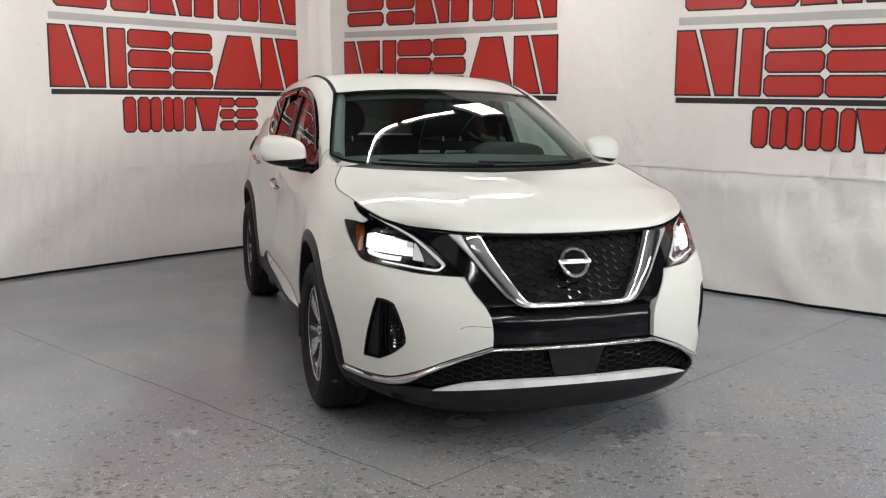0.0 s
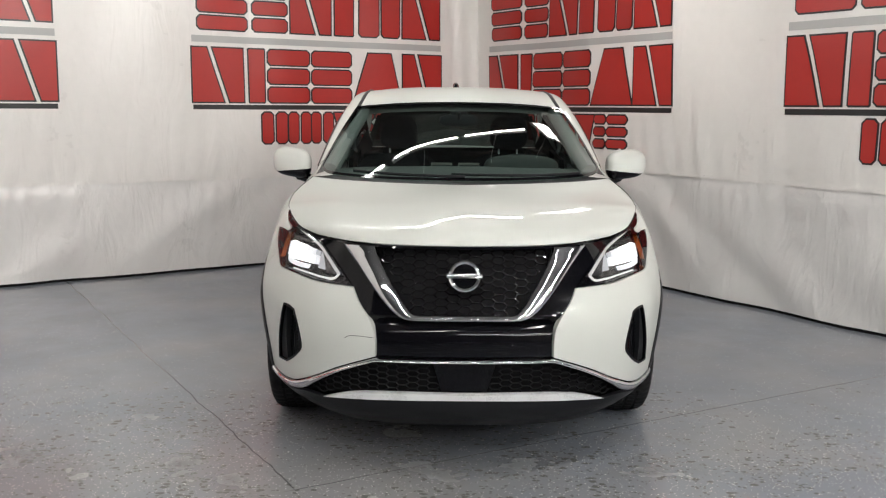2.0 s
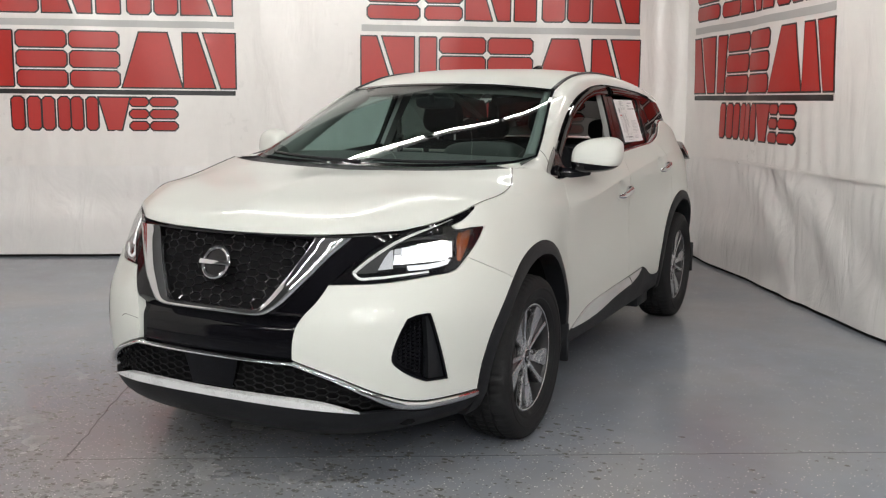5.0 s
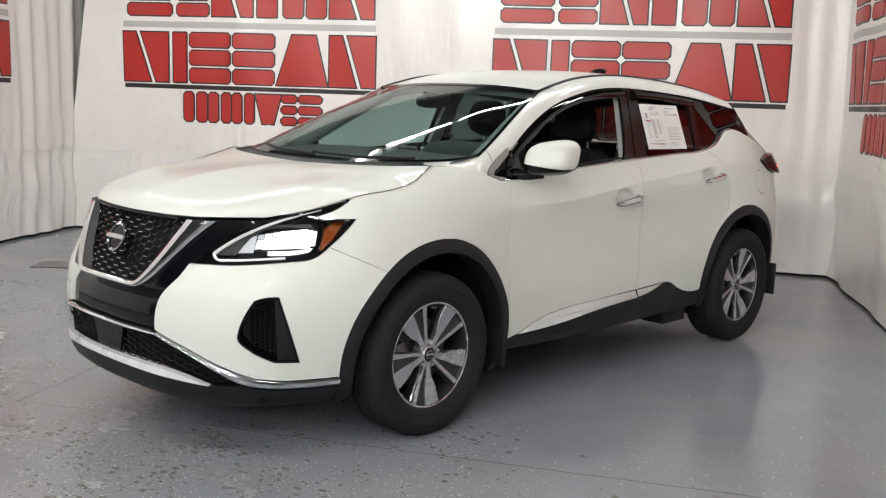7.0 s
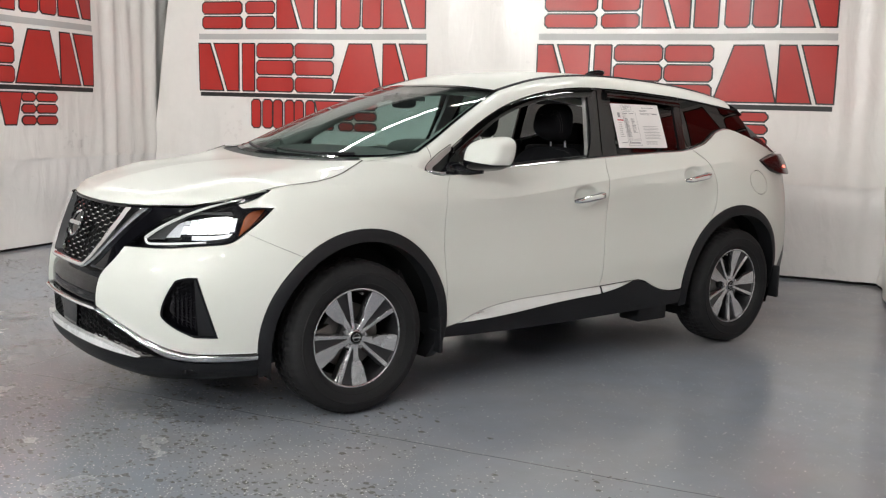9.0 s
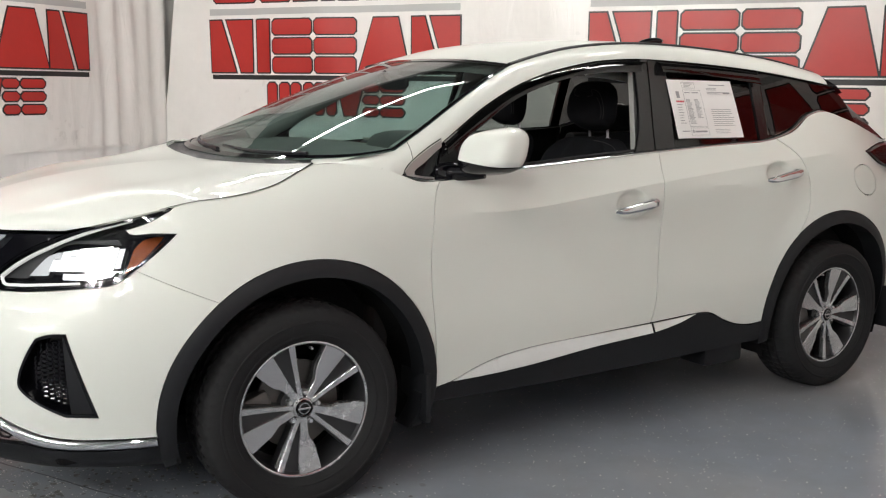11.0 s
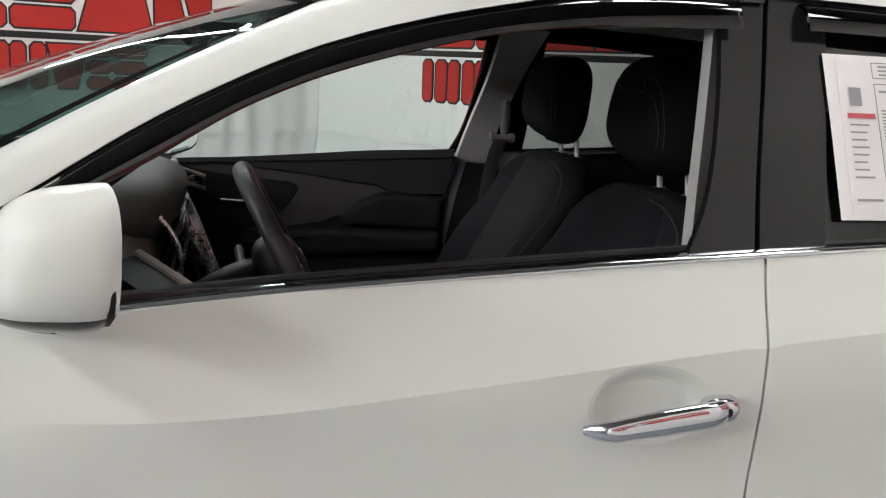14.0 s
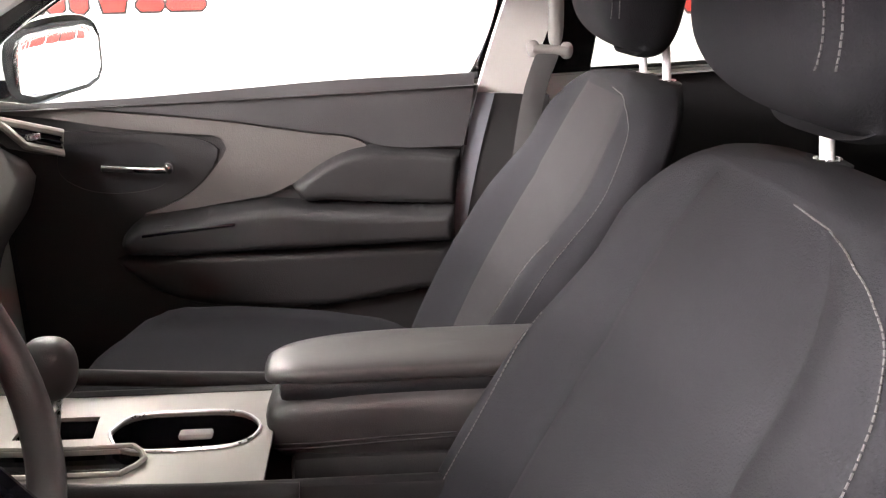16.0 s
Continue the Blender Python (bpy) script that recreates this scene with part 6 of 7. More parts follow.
def padding(u, v, z):
    """How far the padding of a seat back stands out: side bolsters with a waist, seams, a hollow middle with soft folds."""
    a = abs(u)
    bol = (0.060 - 0.027 * math.exp(-((z - 1.10) / 0.055) ** 2)) * math.exp(-((a - 0.84) / 0.17) ** 2) * (1 - v ** 3)
    seam = -0.012 * math.exp(-((a - 0.56) / 0.05) ** 2) * (1 - v ** 4)
    hollow = -0.020 * (1 - min(a, 1) ** 3) * (1 - v ** 4)
    fold = -0.006 * math.exp(-((z - 1.055 + 0.02 * a) / 0.012) ** 2) * max(0.0, 1 - a)
    return bol + seam + hollow + fold + 0.006 * math.sin(9 * z) * max(0.0, 1 - a)


def backrest(y0, dx):
    """A bolstered seat back: front skin, sides and rear as one closed body."""
    n, m = 61, 72
    rows = []
    for v in np.linspace(0, 1, n):
        z = 0.60 + 0.625 * (1 - (1 - v) ** 1.25) if v > 0 else 0.60
        w = float(pchip([a for a, _ in BACK_W], [b for _, b in BACK_W], (z - 0.60) / 0.64))
        xf, th = float(back_front(z)), 0.135 * (1 - 0.35 * v)
        row = []
        for a in np.linspace(0, 2 * np.pi, m, endpoint=False):
            cu, su = math.cos(a), math.sin(a)
            u = np.sign(su) * abs(su) ** 0.55
            d = np.sign(cu) * abs(cu) ** 0.75
            x = xf - th / 2 + d * th / 2 + (padding(u, v, z) if d > 0 else 0)
            row.append((x + dx, y0 + u * w, z))
        rows.append(row)
    G = np.array(rows)
    top = G[-1].mean(0) + np.array([0, 0, 0.008])
    V = [tuple(p) for p in G.reshape(-1, 3)] + [tuple(top)]
    F = grid_faces(n, m, close_v=True)
    k = len(V) - 1
    F += [((n - 1) * m + i, (n - 1) * m + (i + 1) % m, k) for i in range(m)]
    return V, F


def seat_front(y0, dx, u, z):
    """A point on the face of a seat back, u from -1 to 1 across it."""
    w = float(pchip([a for a, _ in BACK_W], [b for _, b in BACK_W], (z - 0.60) / 0.64))
    v = 1 - max(0.0, 1 - (z - 0.60) / 0.625) ** 0.8
    s = abs(u) ** (1 / 0.55)
    d = max(0.0, 1 - s * s) ** 0.375
    th = 0.135 * (1 - 0.35 * v)
    return (float(back_front(z)) - th / 2 + d * th / 2 + padding(u, v, z) + dx, y0 + u * w, z)


def headrest_width(k):
    """A headrest's width from its foot, 0, to its crown, 1."""
    return 1.0 - 0.17 * np.clip((k - 0.32) / 0.68, 0, 1) ** 2 - 0.05 * np.clip((0.32 - k) / 0.32, 0, 1) ** 2


def headrest_shape(U, P):
    """Crown leaning back, front foot raised and tucked in, sides rounded off to the front."""
    Q = P.copy()
    k = (U[:, 2] + 1) / 2
    low = np.maximum(-U[:, 2], 0)
    Q[:, 1] *= headrest_width(k)
    Q[:, 0] += -0.028 * k - 0.024 * low ** 2 * (U[:, 0] > 0)
    Q[:, 0] += 0.014 * np.abs(U[:, 1]) ** 2 * (U[:, 0] > 0)
    Q[:, 2] += 0.020 * U[:, 0] * low
    return Q


def seat(name, y0, dx, label):
    s = part(name, backrest(y0, dx), car, label, CLOTH, 70)
    cush = pillow((0.20, y0, 0.70), (0.31, 0.262, 0.09), 3.2, 40, 16, lambda U, P: P + np.stack([0 * U[:, 0], 0 * U[:, 0], 0.035 * np.exp(-((np.abs(U[:, 1]) - 0.86) / 0.16) ** 2) * (U[:, 2] > 0) + 0.03 * U[:, 0] * (U[:, 2] > 0)], 1))
    part("cushion", cush, s, "charcoal cloth seat cushion", CLOTH, 70)
    part("seat_base", block((-0.05, y0 - 0.2, 0.38), (0.42, y0 + 0.2, 0.58), 0.03), s, mat=CARPET)
    head = lambda n, m: pillow((-0.284 + dx, y0, 1.376), (0.066, 0.130, 0.112), 3.4, n, m, headrest_shape)
    hr = part("headrest", head(56, 36), s, "charcoal cloth headrest", CLOTH, 70)
    for q in (-0.062, 0.062):
        part("post", tube([(-0.346 + dx, y0 + q, 1.17), (-0.332 + dx, y0 + q, 1.34)], 0.0062, 10), hr, "bright headrest post", SILVER_TRIM)
        part("post_collar", pillow((-0.342 + dx, y0 + q, 1.222), (0.020, 0.022, 0.005), 2.5, 16, 8), hr, "black post collar", BLACK_MATT)
        part("post_ring", tube([(-0.342 + dx + 0.011 * math.cos(k * math.pi / 8), y0 + q + 0.011 * math.sin(k * math.pi / 8), 1.2275) for k in range(17)], 0.0014, 6), hr, "bright post ring", SATIN)
    # twin seams run straight down the sides of the headrest
    cloud = np.array(head(240, 160)[0])
    for sg in (-1, 1):
        face = cloud[(cloud[:, 1] - y0) * sg > 0.02]
        for q in (0.001, 0.010):
            line = []
            for z in np.linspace(1.318, 1.450, 34):
                x = -0.252 + dx + q + 0.06 * (z - 1.34)
                near = face[np.argmin((face[:, 0] - x) ** 2 + (face[:, 2] - z) ** 2)]
                line.append((x, near[1] + sg * 0.0008, z))
            part("stitching", dashes(line, 0.0052, 0.0038, 0.0008), hr, "pale twin stitching", STITCH)
    # centre panel, let into the back along soft seams
    un, zn = np.linspace(-1, 1, 25), np.linspace(-1, 1, 32)
    ins = np.array([[seat_front(y0, dx, 0.04 + 0.58 * float(u), 0.900 + 0.312 * float(z)) for u in un] for z in zn])
    ins[..., 0] += 0.0035 - 0.006 * (np.abs(un)[None, :] ** 6 + np.maximum(-zn, 0)[:, None] ** 6)
    # only the passenger's panel is lit, so it takes the lightened cloth
    part("back_insert", patch(ins), s, "grey cloth centre panel", CLOTH if y0 > 0 else CLOTH_LIT, 70)
    # panel seams round the shoulders, and along the crest of the bolster beside the console
    inner = -1 if y0 > 0 else 1
    for keys in [[(0.80, sg * 0.94), (1.0, sg * 0.94), (1.14, sg * 0.94), (1.175, sg * 0.93), (1.195, sg * 0.88), (1.206, sg * 0.78), (1.214, sg * 0.55), (1.218, sg * 0.30)] for sg in (1,)] + [[(0.80, inner * 0.78), (0.95, inner * 0.78), (1.04, inner * 0.84)]]:
        line = np.array([seat_front(y0, dx, float(u), float(z)) for z, u in spline(keys, 0.006)])
        part("stitching", dashes(line + np.array([0.0012, 0.0, 0.0004]), 0.0055, 0.0040, 0.0008), s, "pale stitching", STITCH)
    return s


driver = seat("driver_seat", 0.352, 0.0, "charcoal cloth driver seat with pale stitching")
passenger = seat("passenger_seat", -0.398, -0.055, "charcoal cloth passenger seat with pale stitching")
bench = part("rear_bench", pillow((-1.10, 0, 0.92), (0.10, 0.66, 0.30), 4, 40, 16, lambda U, P: P + np.stack([-0.10 * U[:, 2], 0 * U[:, 1], 0 * U[:, 2]], 1)), car, "dark cloth rear bench", CLOTH, 70)
part("bench_cushion", pillow((-0.78, 0, 0.66), (0.30, 0.66, 0.10), 4, 40, 12), bench, mat=CLOTH)
for y in (-0.42, 0.42):
    part("rear_headrest", pillow((-1.22, y, 1.29), (0.05, 0.12, 0.075), 3, 24, 14), bench, "dark rear headrest", CLOTH)

# door trims: base panel, sill, insert, armrest, handle
TR = lambda y: (lambda x, z, out=0.0: np.stack([np.asarray(x, float), y - 0.06 * np.clip((0.95 - np.asarray(z, float)), 0, 1) - 0.10 * np.maximum(np.asarray(z, float) - 1.08, 0) - out, np.asarray(z, float)], 1))
trim_left = TR(0.765)
BASE_T = outline([[(0.72, 1.15), (0.3, 1.163), (-0.165, 1.183)], [(-0.165, 1.183), (-0.13, 1.0), (-0.16, 0.75), (-0.22, 0.5)], [(-0.22, 0.5), (0.68, 0.5)], [(0.68, 0.5), (0.70, 0.8), (0.72, 1.15)]])
INS = outline([[(0.70, 1.167), (0.50, 1.144), (0.30, 1.122), (0.139, 1.096), (0.068, 1.086), (0.037, 1.070)], [(0.037, 1.070), (0.093, 1.054), (0.182, 1.003), (0.223, 0.984), (0.286, 0.973), (0.398, 0.956), (0.461, 0.951)], [(0.461, 0.951), (0.372, 0.990), (0.322, 1.041), (0.302, 1.072), (0.313, 1.092), (0.348, 1.099)], [(0.348, 1.099), (0.502, 1.115), (0.587, 1.130), (0.70, 1.144)], [(0.70, 1.144), (0.70, 1.167)]])
SILL = outline([[(0.72, 1.160), (0.596, 1.165), (0.471, 1.170), (0.293, 1.182), (0.087, 1.196), (-0.160, 1.203)], [(-0.160, 1.203), (-0.145, 1.070)], [(-0.145, 1.070), (0.02, 1.074), (0.07, 1.092), (0.139, 1.102), (0.30, 1.127), (0.50, 1.149), (0.72, 1.158)], [(0.72, 1.158), (0.72, 1.160)]])
PAD = outline([[(0.186, 1.000), (0.140, 1.034), (0.100, 1.056), (0.044, 1.072), (-0.04, 1.068), (-0.135, 1.058)], [(-0.135, 1.058), (-0.13, 1.0), (-0.125, 0.955)], [(-0.125, 0.955), (0.02, 0.962), (0.119, 0.970)], [(0.119, 0.970), (0.160, 0.968), (0.186, 1.000)]])
LEDGE = outline([[(0.505, 0.908), (0.470, 0.942), (0.400, 0.954), (0.286, 0.970), (0.225, 0.975), (0.120, 0.966), (0.0, 0.962), (-0.125, 0.960)], [(-0.125, 0.960), (-0.122, 0.890)], [(-0.122, 0.890), (0.10, 0.884), (0.256, 0.880), (0.42, 0.876), (0.49, 0.884), (0.505, 0.908)]])
LOWER = outline([[(0.520, 0.866), (0.40, 0.886), (0.256, 0.888), (0.0, 0.892), (-0.120, 0.893)], [(-0.120, 0.893), (-0.115, 0.80)], [(-0.115, 0.80), (-0.05, 0.790), (0.135, 0.764), (0.274, 0.766), (0.388, 0.782), (0.459, 0.813), (0.520, 0.866)]])


def padded(loop, rise, roll):
    """A stuffed panel on the door: full in its middle, rolling down to the trim all round."""
    def place(x, z, out=0.0):
        x, z = np.asarray(x, float), np.asarray(z, float)
        a, b = loop, np.roll(loop, -1, 0)
        q = np.stack([x, z], 1)[:, None, :]
        k = np.clip(((q - a) * (b - a)).sum(2) / np.maximum(((b - a) ** 2).sum(1), 1e-9), 0, 1)
        d = np.linalg.norm(q - a - k[..., None] * (b - a), axis=2).min(1)
        h = np.clip(d / roll, 0, 1)
        return trim_left(x, z, out + rise * np.sqrt(np.maximum(0, 1 - (1 - h) ** 2)))
    return sheet([loop], place, 0.008, 0.0, 0.002)


BEZ = outline([[(0.655, 1.112), (0.50, 1.104), (0.345, 1.088), (0.318, 1.070), (0.332, 1.036), (0.380, 0.990), (0.455, 0.958), (0.52, 0.952), (0.62, 0.97), (0.655, 1.112)]])
RECESS = outline([[(0.605, 1.084), (0.50, 1.084), (0.420, 1.080), (0.398, 1.060), (0.402, 1.030), (0.416, 1.009), (0.477, 0.992), (0.568, 1.000), (0.610, 1.030), (0.605, 1.084)]])
for sg, door in ((1, front_door[0]), (-1, front_door[1])):
    fx = (lambda q: mirrored(q)) if sg < 0 else (lambda q: q)
    tr = part("door_trim", fx(sheet([BASE_T if sg < 0 else BASE_T * np.array([1, 1]) - np.array([0, 0.034]) * (BASE_T[:, 1:] > 0.9)], trim_left, 0.05, -0.03, 0.0)), car, "black inner door trim", DASH_SOFT)
    sill = sheet([SILL], lambda x, z, out=0.0: trim_left(x, z, out + 0.016 * np.sqrt(np.clip(1 - np.clip((np.asarray(z, float) - 1.15) / 0.055, 0, 1) ** 2, 0, 1))), 0.02, 0.0, 0.006)
    part("sill_trim", fx(sill) if sg < 0 else tube([(0.72, 0.757, 1.112), (0.3, 0.760, 1.122), (-0.165, 0.760, 1.140)], 0.018, 10), tr, "sill trim with grazing light in its dark grey", SILL_LIT, 60)
    part("insert", fx(sheet([INS - np.array([0, 0.0 if sg < 0 else 0.06])], trim_left, 0.03, 0.010, 0.010)), tr, "taupe insert", TAUPE)
    part("bezel", fx(sheet([BEZ, RECESS], trim_left, 0.03, 0.01, 0.004)), tr, "dark handle bezel", DASH_SOFT)
    part("recess", fx(sheet([RECESS], lambda x, z, out=0.0: trim_left(x, z, out - 0.004), 0.03, 0.0, 0.005)), tr, "black handle recess", BLACK_MATT)
    hy = 0.735
    part("inner_handle", fx(tube(spline([(0.525, hy, 1.044), (0.47, hy - 0.006, 1.041), (0.41, hy - 0.004, 1.038)], 0.01), 0.0075, 8, 0.8)), tr, "chrome inner door handle", CHROME)
    part("handle_knob", fx(pillow((0.405, hy, 1.042), (0.010, 0.012, 0.013), 2.2, 14, 8)), tr, "chrome lock lever", CHROME)
    part("arm_pad", fx(padded(PAD, 0.040, 0.016)), tr, "padded black arm rest", DASH_SOFT, 70)
    part("arm_rest", fx(padded(LEDGE, 0.075, 0.020)), tr, "black arm rest ledge", DASH_SOFT, 70)
    part("lower_panel", fx(padded(LOWER, 0.045, 0.022)), tr, "black lower door panel", DASH_SOFT, 70)
    part("switch_plate", fx(moved(block((-0.085, -0.020, -0.003), (0.085, 0.020, 0.003), 0.002), Matrix.Translation((0.37, 0.704, 0.934)) @ Matrix.Rotation(math.radians(6), 4, "Y"))), tr, "gloss switch plate", BLACK_GLOSS)
    for k in range(2):
        part("switch", fx(block((0.34 + 0.05 * k, 0.692, 0.937), (0.365 + 0.05 * k, 0.712, 0.943), 0.003)), tr, mat=BLACK_MATT)
    part("door_pocket", fx(pillow((0.24, 0.70, 0.60), (0.36, 0.05, 0.09), 3.5, 30, 10)), tr, "black door pocket", BLACK_MATT)
# passenger window is up
PG = sheet([shrunk(OPEN, -0.012)], upper, 0.06, 0.0, -0.012, True)
part("door_glass", mirrored(PG), front_door[1], "clear passenger window", SIDE_GLASS).visible_shadow = False
# rear inner trims
RT = outline([[(-0.36, 1.19), (-0.7, 1.208), (-0.98, 1.228)], [(-0.98, 1.228), (-1.0, 0.6)], [(-1.0, 0.6), (-0.36, 0.6)], [(-0.36, 0.6), (-0.36, 1.19)]])
for sg in (0, 1):
    piece = sheet([RT], TR(0.75), 0.06, -0.03, 0.0)
    part("rear_door_trim", piece if sg == 0 else mirrored(piece), rear_door[sg], "black inner rear door trim", DASH_SOFT)
    side = block((-1.95, 0.60, 0.45), (-1.0, 0.70, 1.2), 0.03)
    part("luggage_trim", side if sg == 0 else mirrored(side), car, "black luggage side trim", DASH_SOFT)

# upper luggage trims and the tailgate's inner panel
LUG = outline([b_run_x(-1.03, -1.93, 14, -0.008), [(-1.93, float(belt(-1.93)) - 0.008), (-1.93, 1.10)], [(-1.93, 1.10), (-1.03, 1.10)], [(-1.03, 1.10), (-1.03, float(belt(-1.03)) - 0.008)]])
piece = sheet([LUG], lambda x, z, out=0.0: upper(x, z, out - 0.030), 0.06, 0.0, 0.0, True)
for sg in (1, -1):
    part("upper_luggage_trim", piece if sg > 0 else mirrored(piece), car, "black upper luggage trim", DASH_SOFT)
part("tailgate_trim", block((-2.13, -0.64, 0.48), (-2.09, 0.64, 1.195), 0.012), car, "black inner tailgate panel", DASH_SOFT)

# pillars inside
for sg in (1, -1):
    fx = (lambda q: mirrored(q)) if sg < 0 else (lambda q: q)
    bp_in = lambda x, z, out=0.0: np.stack([np.asarray(x, float), glass_y(x, z) - (0.040 if sg > 0 else 0.060) - out, np.asarray(z, float)], 1)
    B1 = outline([[(-0.155, 1.17), (-0.174, 1.28), (-0.200, 1.42), (-0.225, 1.56)], [(-0.225, 1.56), (-0.37, 1.56)], [(-0.37, 1.56), (-0.33, 1.40), (-0.27, 1.165)], [(-0.27, 1.165), (-0.155, 1.17)]]) if sg > 0 else \
         outline([[(-0.165, 1.168), (-0.195, 1.28), (-0.234, 1.416), (-0.26, 1.56)], [(-0.26, 1.56), (-0.40, 1.56)], [(-0.40, 1.56), (-0.33, 1.40), (-0.255, 1.162)], [(-0.255, 1.162), (-0.165, 1.168)]])
    # driver's side trim takes the darker copy, its shade held in the colour
    pt = part("pillar_trim", fx(sheet([B1], bp_in, 0.04, 0.03, 0.0)), car, "light grey door pillar trim", GREY_SHADED if sg > 0 else GREY_TRIM)
    fore = [(-0.165, 1.166), (-0.14, 1.06), (-0.11, 0.90), (-0.09, 0.6)]
    edge = [(x - 0.032, z) for x, z in fore]
    low = outline([fore, [fore[-1], edge[-1]], edge[::-1], [edge[0], fore[0]]])
    part("lower_pillar_trim", fx(sheet([low], TR(0.748), 0.05, 0.03, 0.0)), pt, "grey lower pillar trim", LOW_GREY)
    back = outline([edge, [edge[-1], (-0.36, 0.6)], [(-0.36, 0.6), (-0.30, 1.16)], [(-0.30, 1.16), edge[0]]])
    part("belt_housing", fx(sheet([back], TR(0.752), 0.05, 0.03, 0.0)), pt, "black belt housing", DASH_SOFT)
    # belt: upper loop, strap, guide
    yb = 0.690
    part("belt_guide", fx(tube([(-0.318, yb - 0.010, 1.246), (-0.256, yb - 0.010, 1.250)], 0.0085, 12)), pt, "grey belt guide loop", BELT_GREY)
    for bx, bz in ((-0.258, 1.250), (-0.318, 1.246)):
        part("guide_end", fx(pillow((bx, yb - 0.006, bz), (0.012, 0.010, 0.015), 2.4, 16, 10)), pt, "grey loop end", BELT_GREY)
    part("belt_cover", fx(pillow((-0.300, yb + 0.006, 1.305), (0.014, 0.014, 0.055), 3, 18, 10)), pt, "grey belt height adjuster", BELT_GREY)
    st = spline([(-0.285, yb - 0.012, 1.245), (-0.262, yb - 0.015, 1.18), (-0.24, yb - 0.02, 1.05), (-0.20, yb - 0.02, 0.75)], 0.04)
    part("belt_strap", fx(tube(st, 0.020, 8, 0.08, up=(1, 0, 0.2))), pt, "black webbing strap", WEBBING)
    ap = PILLAR_C[:, :] * np.array([1, 1, 1]) + np.array([-0.035, -0.045, -0.030])
    part("front_pillar_trim", fx(tube(ap, np.interp(np.arange(len(ap)), [0, len(ap) - 1], [0.05, 0.035]), 10, 0.9)), car, "grey pillar trim with shade in its colour", GREY_SHADED)

# dashboard
PROF = [(1.30, 1.13), (1.10, 1.178), (0.92, 1.196), (0.76, 1.196), (0.675, 1.178), (0.635, 1.135), (0.625, 1.06), (0.645, 0.98), (0.70, 0.90), (0.74, 0.75), (0.80, 0.55)]
ys = np.linspace(-0.735, 0.735, 41)
P0 = spline([(a, 0, b) for a, b in PROF], 0.03)
G = np.array([P0 + np.array([0.0, y, 0]) + np.stack([-0.012 * (1 - (y / 0.735) ** 2) * np.ones(len(P0)) + 0.10 * np.clip((abs(y) - 0.50) / 0.235, 0, 1) ** 1.5 * (P0[:, 0] < 0.9) * (0.15 + 0.85 * np.clip((P0[:, 2] - 1.05) / 0.05, 0, 1)), 0 * P0[:, 0], 0.012 * (1 - (y / 0.735) ** 2) * np.clip((P0[:, 2] - 1.1) / 0.1, 0, 1)], 1) for y in ys])
dash = part("dashboard", ([tuple(p) for p in G.reshape(-1, 3)], grid_faces(len(ys), len(P0))), car, "soft dark grey dashboard", DASH_GREY, 60)
part("cluster_hood", pillow((0.715, 0.36, 1.205), (0.125, 0.215, 0.068), 2.8, 36, 18, lambda U, P: P + np.stack([-0.02 * U[:, 2], 0 * U[:, 1], 0.02 * U[:, 0] * 0], 1)), dash, "dark grey instrument hood", material("grey hood skin", (0.06, 0.061, 0.058), 0.6, 0, 0, 0.1, 8, 500, 0.0005, spec=0.25), 70)
part("instrument_face", moved(block((-0.01, -0.17, -0.055), (0.01, 0.17, 0.05), 0.008), Matrix.Translation((0.612, 0.36, 1.135)) @ Matrix.Rotation(math.radians(-20), 4, "Y")), dash, "dark instrument face", BLACK_GLOSS)
for y in (0.19, 0.53):
    part("hood_trim", tube(spline([(0.63, y, 1.205), (0.595, y, 1.15), (0.60, y * 1.0, 1.06), (0.63, y, 1.0)], 0.02), 0.004, 8), dash, "satin trim line", SATIN)
st = spline([(0.60, 0.20, 1.185), (0.592, 0.36, 1.192), (0.60, 0.52, 1.185)], 0.02)
part("stitching", dashes(st + np.array([-0.004, 0, -0.004]), 0.009, 0.006), dash, "pale stitching", STITCH)
# centre stack, a tilted tower with vents, screen and keys
tower = Matrix.Translation((0.615, -0.02, 1.08)) @ Matrix.Rotation(math.radians(22), 4, "Y")
stack = part("control_tower", moved(block((-0.02, -0.165, -0.22), (0.10, 0.165, 0.13), 0.02), tower), car, "black centre control tower", BLACK_GLOSS)
part("screen", moved(block((-0.030, -0.105, -0.035), (-0.018, 0.105, 0.075), 0.004), tower), stack, "dark reflective screen", SCREEN)
for sg in (-1, 1):
    part("stack_trim", moved(tube(spline([(-0.024, sg * 0.118, 0.10), (-0.030, sg * 0.124, 0.03), (-0.030, sg * 0.120, -0.06), (-0.026, sg * 0.100, -0.20)], 0.02), 0.010, 8), tower), stack, "satin silver trim", SATIN)
    part("key_strip", moved(block((-0.028, sg * 0.112 - 0.006, -0.05), (-0.018, sg * 0.112 + 0.006, 0.08), 0.002), tower), stack, mat=BUTTON)
    vent = part("vent", moved(block((-0.035, sg * 0.08 - 0.06, 0.085), (-0.005, sg * 0.08 + 0.06, 0.128), 0.008), tower), stack, "centre air vent", BLACK_MATT)
    for k in range(3):
        part("vent_slat", moved(block((-0.040, sg * 0.08 - 0.055, 0.094 + 0.011 * k), (-0.010, sg * 0.08 + 0.055, 0.098 + 0.011 * k), 0.001), tower), vent, mat=BLACK_GLOSS)
    part("vent_ring", moved(tube([(-0.036, sg * 0.08 + a, b) for a, b in ((-0.062, 0.083), (0.062, 0.083), (0.058, 0.131), (-0.058, 0.131), (-0.062, 0.083))], 0.008, 8), tower), vent, "champagne vent ring", CHAMPAGNE)
